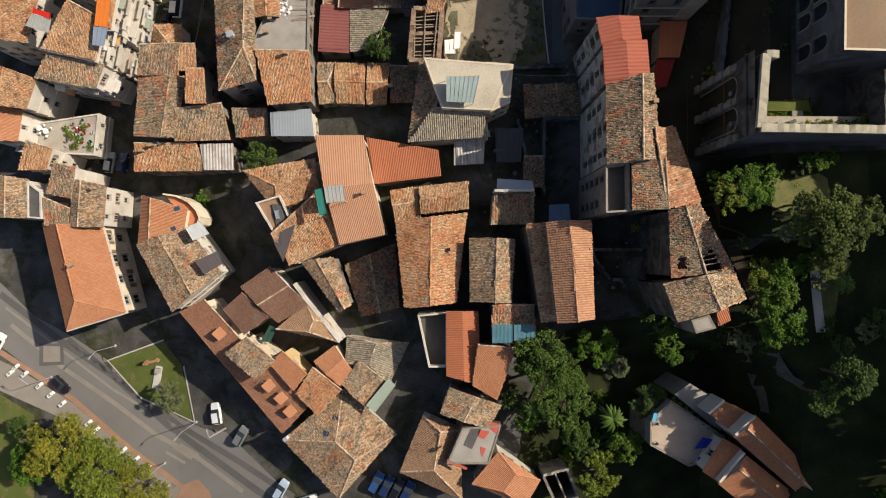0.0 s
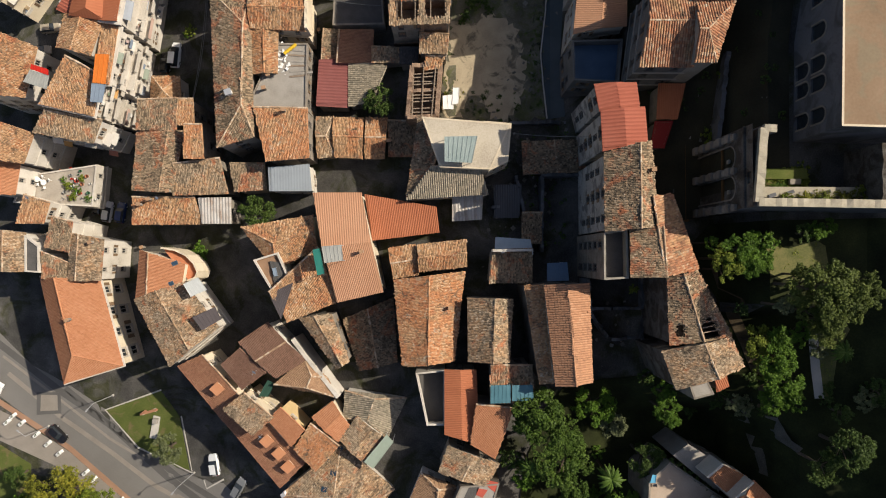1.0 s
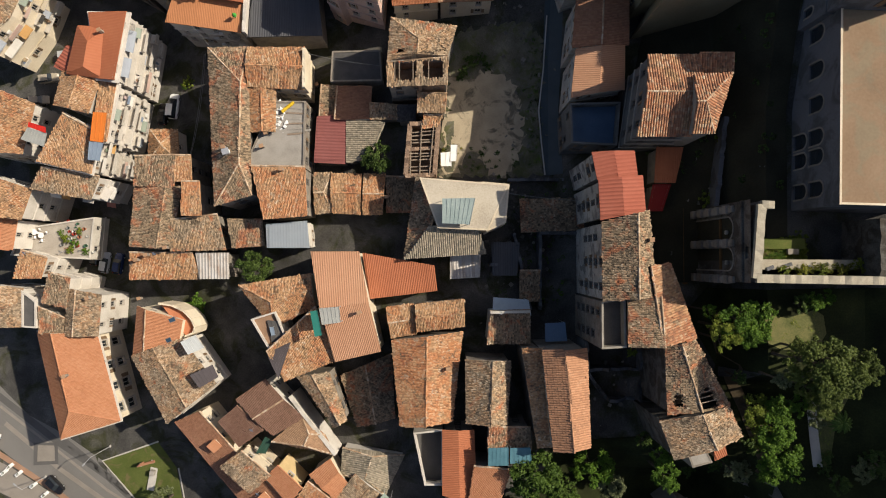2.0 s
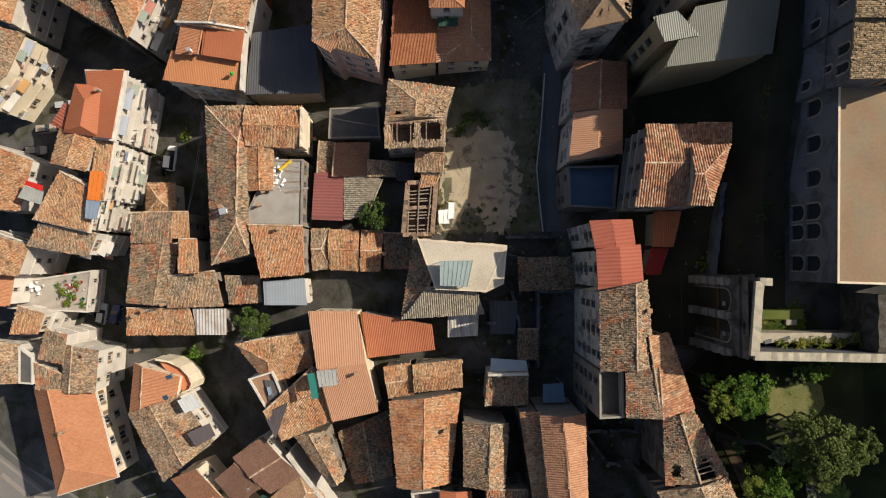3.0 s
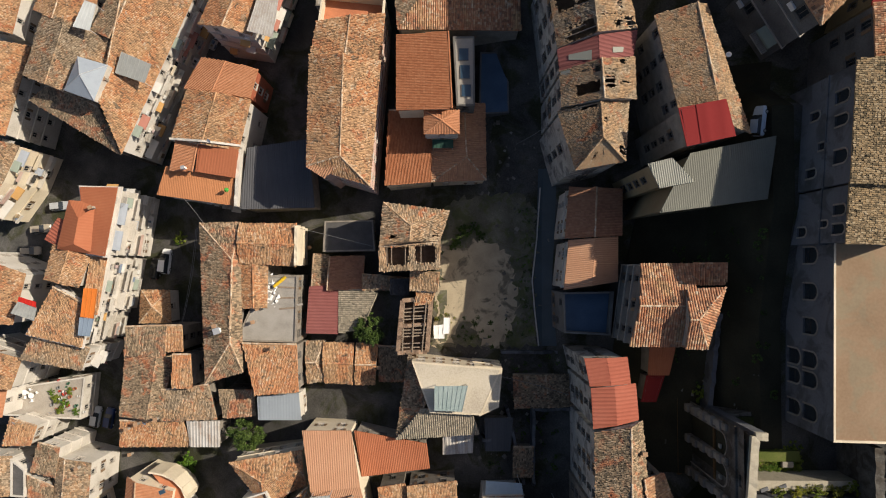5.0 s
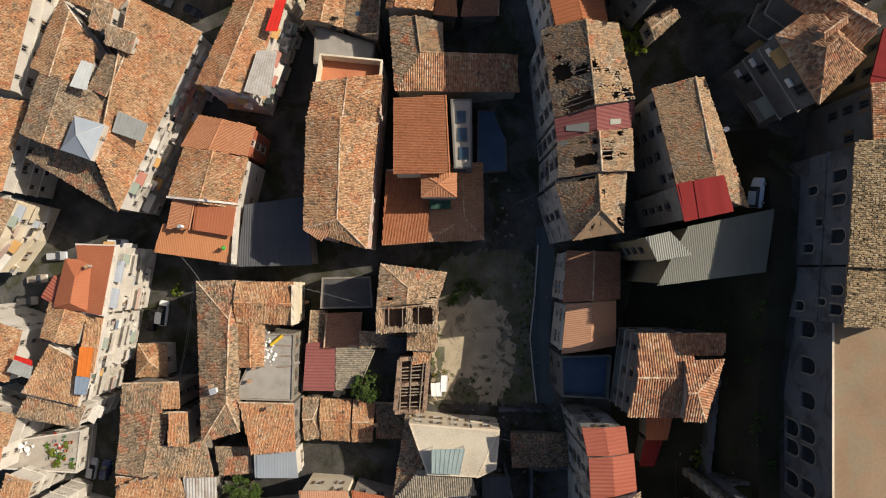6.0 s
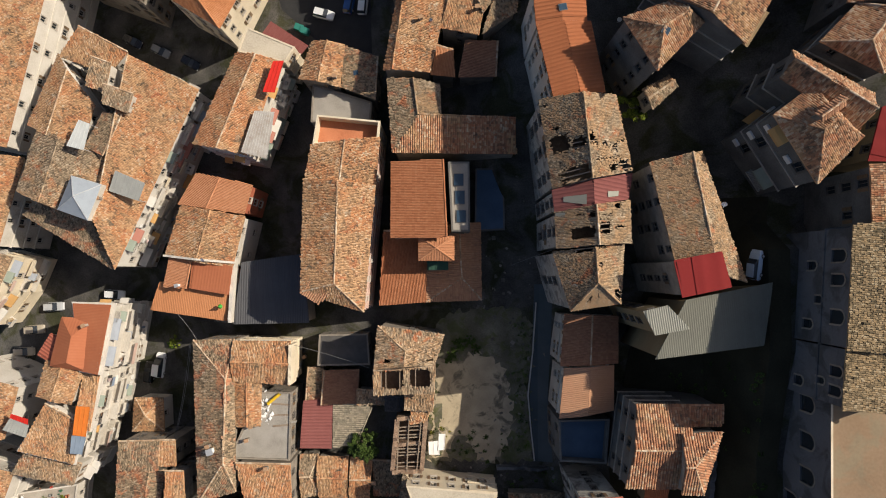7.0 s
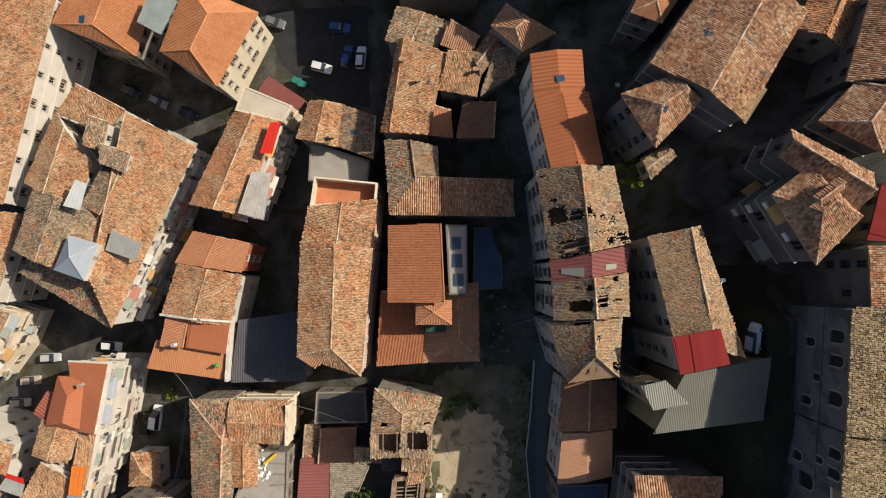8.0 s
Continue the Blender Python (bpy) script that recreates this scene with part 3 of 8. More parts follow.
def house(label, corners, eave, roof, rise, tile, wall, ridge=(0.5, 0.5), hips=(0.0, 0.0), cornice=0, church=0, storey=3.1, spacing=2.7, blind=(), eave2=None, holes=(), balcony=0.0, arches=(), rim=None, win=1.0, ledges=None, coping=None, tiers=0):
    """A town house over four plan corners: walls with windows down to the hillside, and a tiled roof.
    gable: the ridge runs from the side 0-1 to the side 3-2; shed: the low edge is 0-1; shed2: 3-0; shedE: 1-2."""
    p = [tuple(c) for c in corners]
    if roof in ("gable", "hip") and STYLE_OF.get(tile, "old") in ("old", "new", "stripe", "fine", "ribs"):
        rise *= 1.28
    top = thing("house", label, "house")
    rnd = random.Random(int(abs(p[0][0] * 97 + p[0][1] * 31) * 10))
    heights = [eave] * 4
    slopes, tris, lines = [], [], []
    P = [Vector((x, y, eave)) for x, y in p]
    if eave2 is not None:
        P[1].z = P[2].z = heights[1] = heights[2] = eave2
    if roof in ("gable", "hip"):
        r0, r1 = P[0].lerp(P[1], ridge[0]), P[3].lerp(P[2], ridge[1])
        r0, r1 = r0.lerp(r1, hips[0]), r1.lerp(r0, hips[1])
        r0.z = r1.z = eave + rise
        slopes = [(P[0], P[3], r0, r1), (P[1], P[2], r0, r1)]
        lines = [(r0, r1)]
        for h, a, b, r in ((hips[0], P[0], P[1], r0), (hips[1], P[3], P[2], r1)):
            if h > 0:
                slopes.append((a, b, r, r))
                lines += [(a, r), (b, r)]
            else:
                tris.append((a, b, r))
    elif roof.startswith("shed"):
        low = {"shed": (0, 1), "shed2": (3, 0), "shedE": (1, 2)}[roof]
        for k in range(4):
            if k not in low:
                P[k].z = heights[k] = eave + rise
        a, b = P[low[0]], P[low[1]]
        ha = P[(low[0] - 1) % 4]
        hb = P[(low[1] + 1) % 4]
        slopes = [(a, b, ha, hb)]
        lines = [(ha, hb)]
    # walls
    order = list(range(4))
    if sum(p[k][0] * p[(k + 1) % 4][1] - p[(k + 1) % 4][0] * p[k][1] for k in range(4)) < 0:
        order = order[::-1]
    ring, tops = [p[k] for k in order], [heights[k] for k in order]
    foot = inset(ring, 0.0 if roof in ("flat", "terrace") else 0.28)
    base = min(ground_z(x, y) for x, y in foot) - 1.2
    parapet = {"flat": 0.25, "terrace": 1.0}.get(roof, 0.0) if rim is None else rim
    wverts, wfaces, spots, arched = [], [], [], []
    for k in range(4):
        side = min(order[k], order[(k + 1) % 4]) if {order[k], order[(k + 1) % 4]} != {0, 3} else 3
        a, b = foot[k], foot[(k + 1) % 4]
        length = math.hypot(b[0] - a[0], b[1] - a[1])
        nx, ny = (b[1] - a[1]) / max(length, 1e-6), -(b[0] - a[0]) / max(length, 1e-6)
        z_low = max(ground_z(*a), ground_z(*b))
        gaps = []
        zt = min(tops[k], tops[(k + 1) % 4])
        seen = nx * -(a[0] + b[0]) / 2 > 4 or abs(ny) > 0.6
        if length > 2.6 and seen and not church and side not in blind:
            count = max(1, int((length - 0.8) / spacing))
            step = length / count
            ww, wh = WINDOW_W * win, WINDOW_H * win
            floor = zt - 0.75 - wh
            while floor > z_low + 0.6:
                for c in range(count):
                    if rnd.random() < 0.86:
                        u = (c + 0.5) * step
                        size = rnd.choice((0.78, 0.92, 1.0, 1.0, 1.12))
                        gaps.append((u - ww * size / 2, floor, u + ww * size / 2, floor + wh))
                        spots.append((a, b, length, u, floor, nx, ny, size))
                floor -= storey
        if side in (arches[0] if arches else ()):
            for u, zlo, w, h in arches[1]:
                if u + w / 2 < length:
                    holes_arch = (u - w / 2, zlo, u + w / 2, zlo + h)
                    gaps.append(holes_arch)
                    arched.append((a, b, length, u, zlo, w, h, nx, ny))
        v, f = wall_with_openings(a, b, base, tops[k] + parapet, tops[(k + 1) % 4] + parapet, gaps)
        n = len(wverts)
        wverts += v
        wfaces += [tuple(i + n for i in q) for q in f]
    for a, b, r in tris:
        n = len(wverts)
        wverts += [tuple(a), tuple(b), (r.x, r.y, r.z - 0.05)]
        wfaces.append((n, n + 1, n + 2))
    piece("wall", wverts, wfaces, WALLS[wall], top)
    for a, b, length, u, zlo, w, h, nx, ny in arched:
        ax, ay = (b[0] - a[0]) / length, (b[1] - a[1]) / length
        m = Matrix(((-ax, nx, 0, a[0] + ax * u), (-ay, ny, 0, a[1] + ay * u), (0, 0, 1, zlo), (0, 0, 0, 1)))
        arch_window(top, m, w, h, WALLS[wall])
    shut = rnd.random()
    for a, b, length, u, floor, nx, ny, size in spots:
        ax, ay = (b[0] - a[0]) / length, (b[1] - a[1]) / length
        m = Matrix(((-ax, nx, 0, a[0] + ax * u - nx * 0.2), (-ay, ny, 0, a[1] + ay * u - ny * 0.2), (0, 0, 1, floor), (0, 0, 0, 1))) @ Matrix.Diagonal((win * size, 1, win, 1))
        opening = shared("window", DARKWINDOW if wall in ("greystone", "church", "stone", "dull", "palewall", "cloister") else WINDOW, top, m)
        if rnd.random() < balcony:
            shared("balcony", BALCONY, opening, Matrix.Translation((0, 0.2, -0.35)))
            shared("railing", RAILING, opening, Matrix.Translation((0, 0.2, -0.35)))
        shared("pane", PANE, opening, Matrix())
        if rnd.random() < (0.5 if shut > 0.55 else 0.12):
            for sx in (-1, 1):
                shared("shutter", SHUTTER, opening, Matrix.Translation((sx * (WINDOW_W / 2 + 0.36), 0.25, 0)))
        if balcony and rnd.random() < 0.22:
            cloth = rnd.choice(AWNINGS)
            shared("awning", cloth, opening, Matrix.Translation((0, 0.25, WINDOW_H + 0.1)))
        if balcony and rnd.random() < 0.25:
            shared("cooling_unit", COOLER, opening, Matrix.Translation((rnd.choice((-.95, .95)), 0.25, -0.1)))
    if tiers:
        for k in range(4):
            a, b = Vector(foot[k]), Vector(foot[(k + 1) % 4])
            d = b - a
            if d.length < 3 or d.y / d.length < 0.75:
                continue
            turn = math.degrees(math.atan2(d.y, d.x))
            z = min(tops) - storey + 0.3
            while z > ground_z(*foot[k]) + 2.2:
                u = rnd.uniform(0.2, 0.8)
                while u < d.length - 1.2:
                    w, deep = min(rnd.uniform(1.8, 4.2), d.length - u), rnd.uniform(0.8, 1.5)
                    mid = a + d.normalized() * (u + w / 2)
                    m = pose(mid.x, mid.y, z, 0, 0, turn)
                    if rnd.random() < 0.6:
                        slab = part("balcony", box_bm((w, deep, 0.16), (0, -deep / 2, -0.16), 0.02), WALLS["white"], top)
                        slab.matrix_basis = m
                        if rnd.random() < 0.7:
                            part("parapet", box_bm((w, 0.12, rnd.uniform(.7, 1.0)), (0, -deep + 0.06, 0), 0.02), WALLS[rnd.choice(("white", "white", "cream", "pink"))], slab)
                        for j in range(rnd.choice((0, 0, 1, 2))):
                            s = rnd.uniform(.25, .7)
                            part("balcony_box", box_bm((s, s * .6, rnd.uniform(.3, 1.0)), (rnd.uniform(-w / 2 + .4, w / 2 - .4), -deep * .5, 0), 0.03), rnd.choice(CLOTHS), slab, "household clutter on the balcony")
                        if rnd.random() < 0.18:
                            part("washing", box_bm((rnd.uniform(.7, 1.6), 0.03, rnd.uniform(.6, 1.1)), (rnd.uniform(-.4, .4), -deep - 0.05, -0.2)), rnd.choice(CLOTHS), slab, "washing hung over the parapet")
                    elif rnd.random() < 0.6:
                        shade = shared("awning", rnd.choice(AWNINGS), top, m @ pose(0, 0, 1.6, 0, 0, 180) @ Matrix.Diagonal((w / 2, 1.2, 1, 1)))
                    u += w + rnd.uniform(0.1, 1.0)
                z -= storey
    if ledges is None:
        ledges = wall in ("white", "cream", "pink", "greystone") and rnd.random() < 0.6 and not church
    if ledges:
        z = min(tops) - 0.35 - storey
        low = max(ground_z(x, y) for x, y in foot)
        while z > low + 1.5 and roof != "terrace":
            ledge_v, ledge_f = prism(inset(foot, -0.16), z - 0.09, z + 0.09)
            piece("ledge", ledge_v, ledge_f, FRAME if wall == "greystone" else WALLS[wall], top)
            z -= storey
    if holes:
        v, f = prism(inset(ring, 0.4), eave - 3.4, eave - 3.2)
        piece("attic_floor", v, f, BEAM, top, "dusty attic floor under the broken roof")
    if cornice:
        outer, inner = inset(ring, -0.25), inset(ring, 0.1)
        piece("cornice", *prism(outer, eave - 0.55, eave - 0.22), WALLS["white"], top, "white moulded cornice")
    # roof
    if slopes:
        mat = TILES[tile]
        style = STYLES[STYLE_OF.get(tile, "old")]
        deck, faces = [], []
        over = [slope_height(*some) for some in slopes]
        ROOFS.extend(over)
        for i, (a, b, ha, hb) in enumerate(slopes):
            n = len(deck)
            mine = [h[1:] for h in holes if h[0] == i]
            if mine:
                nu, nv = 60, 30
                grid = [a.lerp(b, s / nu).lerp(ha.lerp(hb, s / nu), v / nv) for v in range(nv + 1) for s in range(nu + 1)]
                deck += [tuple(q - Vector((0, 0, 0.06))) for q in grid]
                for v in range(nv):
                    for s in range(nu):
                        cs, cv = (s + 0.5) / nu + rnd.gauss(0, .010), (v + 0.5) / nv + rnd.gauss(0, .028)
                        if not any(h[0] < cs < h[1] and h[2] < cv < h[3] for h in mine):
                            faces.append((n + v * (nu + 1) + s, n + v * (nu + 1) + s + 1, n + (v + 1) * (nu + 1) + s + 1, n + (v + 1) * (nu + 1) + s))
                for s0, s1, v0, v1 in mine:
                    wide = (b - a).length
                    for x in np.arange(s0 * wide + 0.3, s1 * wide, 0.75):
                        if rnd.random() < 0.55:
                            q0, q1 = v0 - 0.03, v1 + 0.03 - (0.5 * (v1 - v0) * rnd.random() if rnd.random() < 0.4 else 0)
                            lo = a.lerp(b, x / wide).lerp(ha.lerp(hb, x / wide), q0)
                            hi = a.lerp(b, (x + rnd.uniform(-.15, .15)) / wide).lerp(ha.lerp(hb, x / wide), q1)
                            d = hi - lo
                            bars = bmesh.new()
                            bmesh.ops.create_cube(bars, size=1)
                            mm = Matrix.Translation((lo + hi) / 2 - Vector((0, 0, 0.16))) @ d.to_track_quat("X", "Z").to_matrix().to_4x4() @ Matrix.Diagonal((d.length, 0.13, 0.15, 1))
                            bmesh.ops.transform(bars, matrix=mm, verts=bars.verts[:])
                            part("rafter", bars, BEAM, top)
                continue
            nu, nv = 10, 5
            for drop in (0.04, 0.2):
                for v in range(nv + 1):
                    for k in range(nu + 1):
                        q = a.lerp(b, k / nu).lerp(ha.lerp(hb, k / nu), v / nv)
                        deck.append((q.x, q.y, over[i](q.x, q.y)[0] - drop))
            w, m = nu + 1, (nu + 1) * (nv + 1)
            for v in range(nv):
                for k in range(nu):
                    q = n + v * w + k
                    faces += [(q, q + 1, q + w + 1, q + w), (q + m, q + m + w, q + m + w + 1, q + m + 1)]
            rim = [k for k in range(nu)] + [nu + w * v for v in range(nv)] + [nv * w + nu - k for k in range(nu)] + [w * (nv - v) for v in range(nv)]
            faces += [(n + p0, n + p0 + m, n + p1 + m, n + p1) for p0, p1 in zip(rim, rim[1:] + rim[:1])]
        body = piece("roof", deck, faces, mat, top)
        chunks = [tile_field(a, b, ha, hb, style, [h[1:] for h in holes if h[0] == i]) for i, (a, b, ha, hb) in enumerate(slopes)]
        tiles = new("tiles", big_mesh("tiles", chunks, mat))
        tiles.parent = body
        tiles["kind"] = "stuff"
        if lines and STYLE_OF.get(tile, "old") in ("old", "new", "stripe", "fine", "ribs"):
            chunks = []
            for a, b in lines:
                d = b - a
                if d.length < 0.6:
                    continue
                k = int(d.length / 0.4)
                flat = Vector((d.x, d.y, 0)).normalized()
                side = Vector((-flat.y, flat.x, 0))
                for i in range(k):
                    s = a.lerp(b, i / k) + Vector((0, 0, 0.12 + rnd.random() * 0.03))
                    e = a.lerp(b, (i + 1.15) / k) + Vector((0, 0, 0.10))
                    w = 0.15 + rnd.random() * 0.02
                    v = [o + side * w * q + Vector((0, 0, h)) for o in (s, e) for q, h in ((-1, -0.06), (-0.5, 0.07), (0.5, 0.07), (1, -0.06))]
                    chunks.append((np.array([tuple(x) for x in v]), np.array(((0, 1, 5, 4), (1, 2, 6, 5), (2, 3, 7, 6)))))
            if chunks:
                cap = new("ridge_tiles", big_mesh("ridge_tiles", chunks, RIDGE if rnd.random() < 0.55 else mat))
                cap.parent = body
                cap["kind"] = "stuff"
    else:
        mat = FLATS[tile]
        inner = inset(ring, 0.28)
        lift = 0.0 if roof == "flat" else -1.3
        ROOFS.append(lambda x, y, q=tuple(ccw(list(ring))), z=eave + lift: (z, all((b[0] - a[0]) * (y - a[1]) - (b[1] - a[1]) * (x - a[0]) > 0 for a, b in zip(q, q[1:] + q[:1]))))
        v, f = prism(inner, eave - 2.0, eave + lift)
        piece("roof_slab", v, f, mat, top)
        n = 4
        h = parapet
        pv = [(x, y, eave + h) for x, y in ring] + [(x, y, eave + h) for x, y in inner] + [(x, y, eave + lift - 0.02) for x, y in inner]
        pf = [(k, (k + 1) % n, n + (k + 1) % n, n + k) for k in range(n)] + [(n + k, n + (k + 1) % n, 2 * n + (k + 1) % n, 2 * n + k) for k in range(n)]
        piece("parapet", pv, pf, WALLS[coping or wall], top)
    return top


# ---- the town ----
house("palazzo with hipped terracotta roof and white cornice", ((-75.6, -32.8), (-64.7, -32.9), (-60.2, -49.1), (-71.0, -52.4)), 4.5, "hip", 1.68, "pantile", "cream", ridge=(0.36, 0.36), hips=(0, 0.24), cornice=1, win=1.65, spacing=3.2, storey=3.9, blind=(0,))
house("house with worn tile roof beside the palazzo", ((-69.6, -33.4), (-63.5, -33.4), (-63.0, -25.8), (-69.1, -24.6)), 6, "gable", 0.56, "old", "white", ridge=(0.3, 0.3), blind=(0, 3))
house("low house with grey weathered tile roof", ((-73.7, -27.2), (-69.1, -28.2), (-67.9, -22.7), (-71.7, -21.7)), 6.5, "shed", 0.84, "dark", "white", blind=(1,))
house("low annexe with grey tile roof", ((-74.7, -33.0), (-69.9, -33.6), (-69.6, -30.0), (-74.4, -28.0)), 5.5, "shed", 0.56, "dark", "white", blind=(0, 1, 3))
house("house with mossy tan tile roof", ((-84.1, -31.7), (-77.5, -31.7), (-77.3, -24.6), (-84.3, -23.8)), 6, "gable", 0.78, "old", "white", blind=(1,))
house("annexe with dark flat roof", ((-77.3, -31.7), (-74.7, -31.9), (-74.8, -27.0), (-77.4, -25.0)), 6, "flat", 0, "asphalt", "white", blind=(1, 3))
house("house with patched tile roof", ((-79.5, -22.9), (-74.4, -22.9), (-72.8, -19.1), (-77.6, -17.6)), 5.5, "shed", 0.7, "mix", "white")
house("low white terrace with planting and garden furniture", ((-83.6, -18.6), (-81.3, -13.4), (-67.5, -11.3), (-68.3, -19.4)), 0.4, "flat", 0, "pave", "white", blind=(0,))
house("house with orange tile roof above the lane", ((-85.4, -17.7), (-79.3, -17.7), (-78.4, -12.0), (-85.6, -11.0)), 6, "gable", 0.84, "pantile", "white", blind=(2,))
house("house with clay tile roof beside the white yard", ((-85.0, -11.3), (-76.4, -12.3), (-74.5, -6.8), (-85.1, -3.3)), 8, "gable", 0.84, "mix", "white", blind=(0,))
house("terrace house with tan tile roof", ((-74.6, -6.8), (-63.6, -8.8), (-61.6, -4.7), (-71.9, -3.0)), 8.5, "shed", 0.84, "old", "white", balcony=0.08, tiers=1, blind=(2,))
house("terrace house with orange patched tile roof", ((-72.1, -2.2), (-62.4, -4.4), (-61.0, 2.7), (-67.1, 6.1)), 10.5, "shed", 0.7, "mix", "white", balcony=0.08, tiers=1, ledges=True, cornice=1, blind=(0,))
house("terrace house with brown tile roof", ((-68.4, 7.4), (-62.5, 5.9), (-60.3, 12.0), (-67.0, 13.5)), 11.5, "gable", 0.67, "mix", "white", blind=(1, 2))
house("terrace house with light tile roof", ((-62.9, 1.2), (-59.8, 1.2), (-57.8, 11.3), (-60.5, 12.0)), 10.5, "shed", 0.7, "mix", "white", balcony=0.08, tiers=1, ledges=True, cornice=1, blind=(2, 3))
house("house with red painted metal roof", ((-60.6, 11.8), (-57.1, 11.3), (-55.1, 23.1), (-62.1, 23.3)), 12.4, "shed2", 0.84, "orangesheet", "white", balcony=0.08, tiers=1, ledges=True, cornice=1, blind=(0, 3))
house("orange hipped roof on the red roofed house", ((-65.8, 12.6), (-59.4, 11.7), (-58.4, 20.6), (-63.9, 21.0)), 12.4, "hip", 1.34, "orangesheet", "white", hips=(0.15, 0.35), ridge=(0.55, 0.55), blind=(0, 1, 2, 3))
house("low wing with red sheet roof", ((-68.9, 14.3), (-66.3, 13.0), (-64.6, 17.4), (-66.6, 18.1)), 11, "shed2", 0.42, "redmetal", "white", blind=(1,))
house("house with old tile roof on the west edge", ((-85.4, -0.2), (-75.6, -0.7), (-73.4, 8.3), (-84.7, 12.8)), 9, "gable", 0.9, "mix", "white")
house("yellow and white house with broken terraces", ((-83.5, 18.0), (-78.6, 24.6), (-75.7, 31.3), (-83.8, 33.3)), 8, "gable", 0.84, "old", "cream", spacing=4.2, tiers=1, balcony=0.1)
house("house with pyramid tile roof", ((-56.6, -1.0), (-50.6, -1.0), (-51.0, 5.2), (-56.3, 5.2)), 2.2, "hip", 1.01, "mix", "white", hips=(0.5, 0.49), blind=(0,))
house("house with grey tile roof and red patch", ((-56.2, -6.3), (-48.9, -6.3), (-48.4, -0.8), (-55.6, -1.0)), 8.2, "shed", 0.7, "dark", "stone", blind=(0, 1))
house("small house with tan tile roof", ((-48.9, -5.5), (-45.7, -5.5), (-45.8, -0.8), (-48.6, -0.8)), 8.2, "shed", 0.42, "mix", "stone", blind=(0, 3))
house("long house with grey weathered tiles", ((-57.2, -17.1), (-49.7, -17.6), (-47.8, -6.3), (-56.3, -6.3)), 7.5, "gable", 0.67, "dark", "stone", ridge=(0.7, 0.7), blind=(0, 1, 2))
house("raised attic with orange tiles", ((-47.1, -11.7), (-43.4, -11.7), (-43.6, -5.7), (-46.8, -5.7)), 9.5, "shed", 0.56, "orange", "stone")
house("house with tan tile roof and chimney", ((-50.0, -18.0), (-39.9, -17.7), (-41.2, -11.3), (-49.6, -12.3)), 7.2, "shed", 0.84, "old", "stone", blind=(0, 3))
house("corner house with fan of tan tiles", ((-58.3, -23.1), (-45.2, -23.1), (-46.4, -18.2), (-57.8, -18.1)), 5.3, "shed", 0.98, "mix", "stone", blind=(1, 2))
house("house with rusted white sheet roof", ((-45.3, -23.0), (-39.9, -23.0), (-39.8, -18.2), (-45.9, -18.2)), 5.8, "shed", 0.35, "sheet", "stone", blind=(2, 3))
house("long house with mossy red tiles and hipped ends", ((-40.1, -10.3), (-33.7, -8.4), (-34.4, 17.3), (-41.4, 17.1)), 12.3, "hip", 1.25, "dark", "stone", ridge=(0.72, 0.9), hips=(0.22, 0.25), blind=(1,))
house("house with ridge roof of brown tiles", ((-34.4, 10.2), (-34.5, 17.0), (-24.6, 17.0), (-24.6, 9.6)), 12.8, "gable", 0.9, "mix", "cream", blind=(0,))
house("house with patched tile roof by a terrace", ((-34.0, 2.5), (-29.7, 2.5), (-29.6, 10.3), (-34.6, 10.3)), 12.2, "gable", 0.45, "mix", "stone", blind=(0, 1, 2, 3))
house("building with flat concrete terrace roof", ((-35.4, -3.2), (-24.9, -3.5), (-24.7, 8.1), (-30.2, 8.1)), 11.2, "flat", 0, "concrete", "stone", blind=(0, 3))
house("house with bright orange-brown tiles", ((-31.9, -12.5), (-24.4, -11.9), (-24.4, -3.6), (-33.7, -3.4)), 11.5, "shed", 1.4, "orange", "stone", blind=(2, 3))
house("low annexe with dark slates", ((-38.8, -17.4), (-32.9, -17.0), (-33.1, -12.3), (-39.4, -12.3)), 7.5, "shed", 0.56, "dark", "stone", blind=(1,))
house("annexe with pale blue sheet metal roof", ((-32.1, -17.4), (-24.5, -17.4), (-24.9, -12.6), (-32.2, -13.2)), 8.8, "shed", 0.42, "bluesheet", "white", blind=(2, 3))
house("cottage with hipped tile roof", ((-23.9, -11.3), (-24.2, -3.7), (-20.9, -3.7), (-20.7, -11.0)), 7, "hip", 0.78, "old", "stone", hips=(0.0, 0.45), blind=(0, 2))
house("cottage with brown ridge roof", ((-20.8, -11.1), (-21.0, -3.9), (-15.4, -4.0), (-15.6, -11.4)), 7.4, "gable", 0.73, "mix", "stone", blind=(0, 2))
house("cottage with tan ridge roof", ((-15.3, -11.5), (-15.1, -4.0), (-11.1, -4.1), (-11.7, -11.4)), 7.6, "gable", 0.73, "mix", "stone", blind=(0, 2))
house("cottage with half fallen roof", ((-11.1, -11.0), (-11.1, -4.5), (-5.8, -4.7), (-6.5, -11.0)), 7, "shed2", 0.7, "dark", "stone", blind=(0, 2))
house("building with pale plaster flat roof", ((-1.7, -14.3), (6.7, -14.7), (10.1, -7.1), (-4.7, -5.9)), 16.3, "flat", 0, "plaster", "cream", rim=0.06, blind=(1,))
house("east corner of the pale roof", ((6.4, -14.9), (9.6, -13.4), (10.2, -7.0), (5.6, -6.6)), 16.2, "flat", 0, "plaster", "cream", rim=0.06, blind=(3,))
house("hipped grey tile roof of the pale building", ((-7.5, -19.4), (6.6, -18.5), (4.9, -13.7), (-3.3, -14.0)), 13.5, "shed", 1.61, "oldgrey", "cream", blind=(2, 3))
house("west wing with grey weathered tiles", ((-7.5, -19.1), (-2.8, -13.8), (-0.9, -9.0), (-5.4, -4.9)), 13, "shed2", 1.75, "dark", "cream", blind=(0, 1, 2))
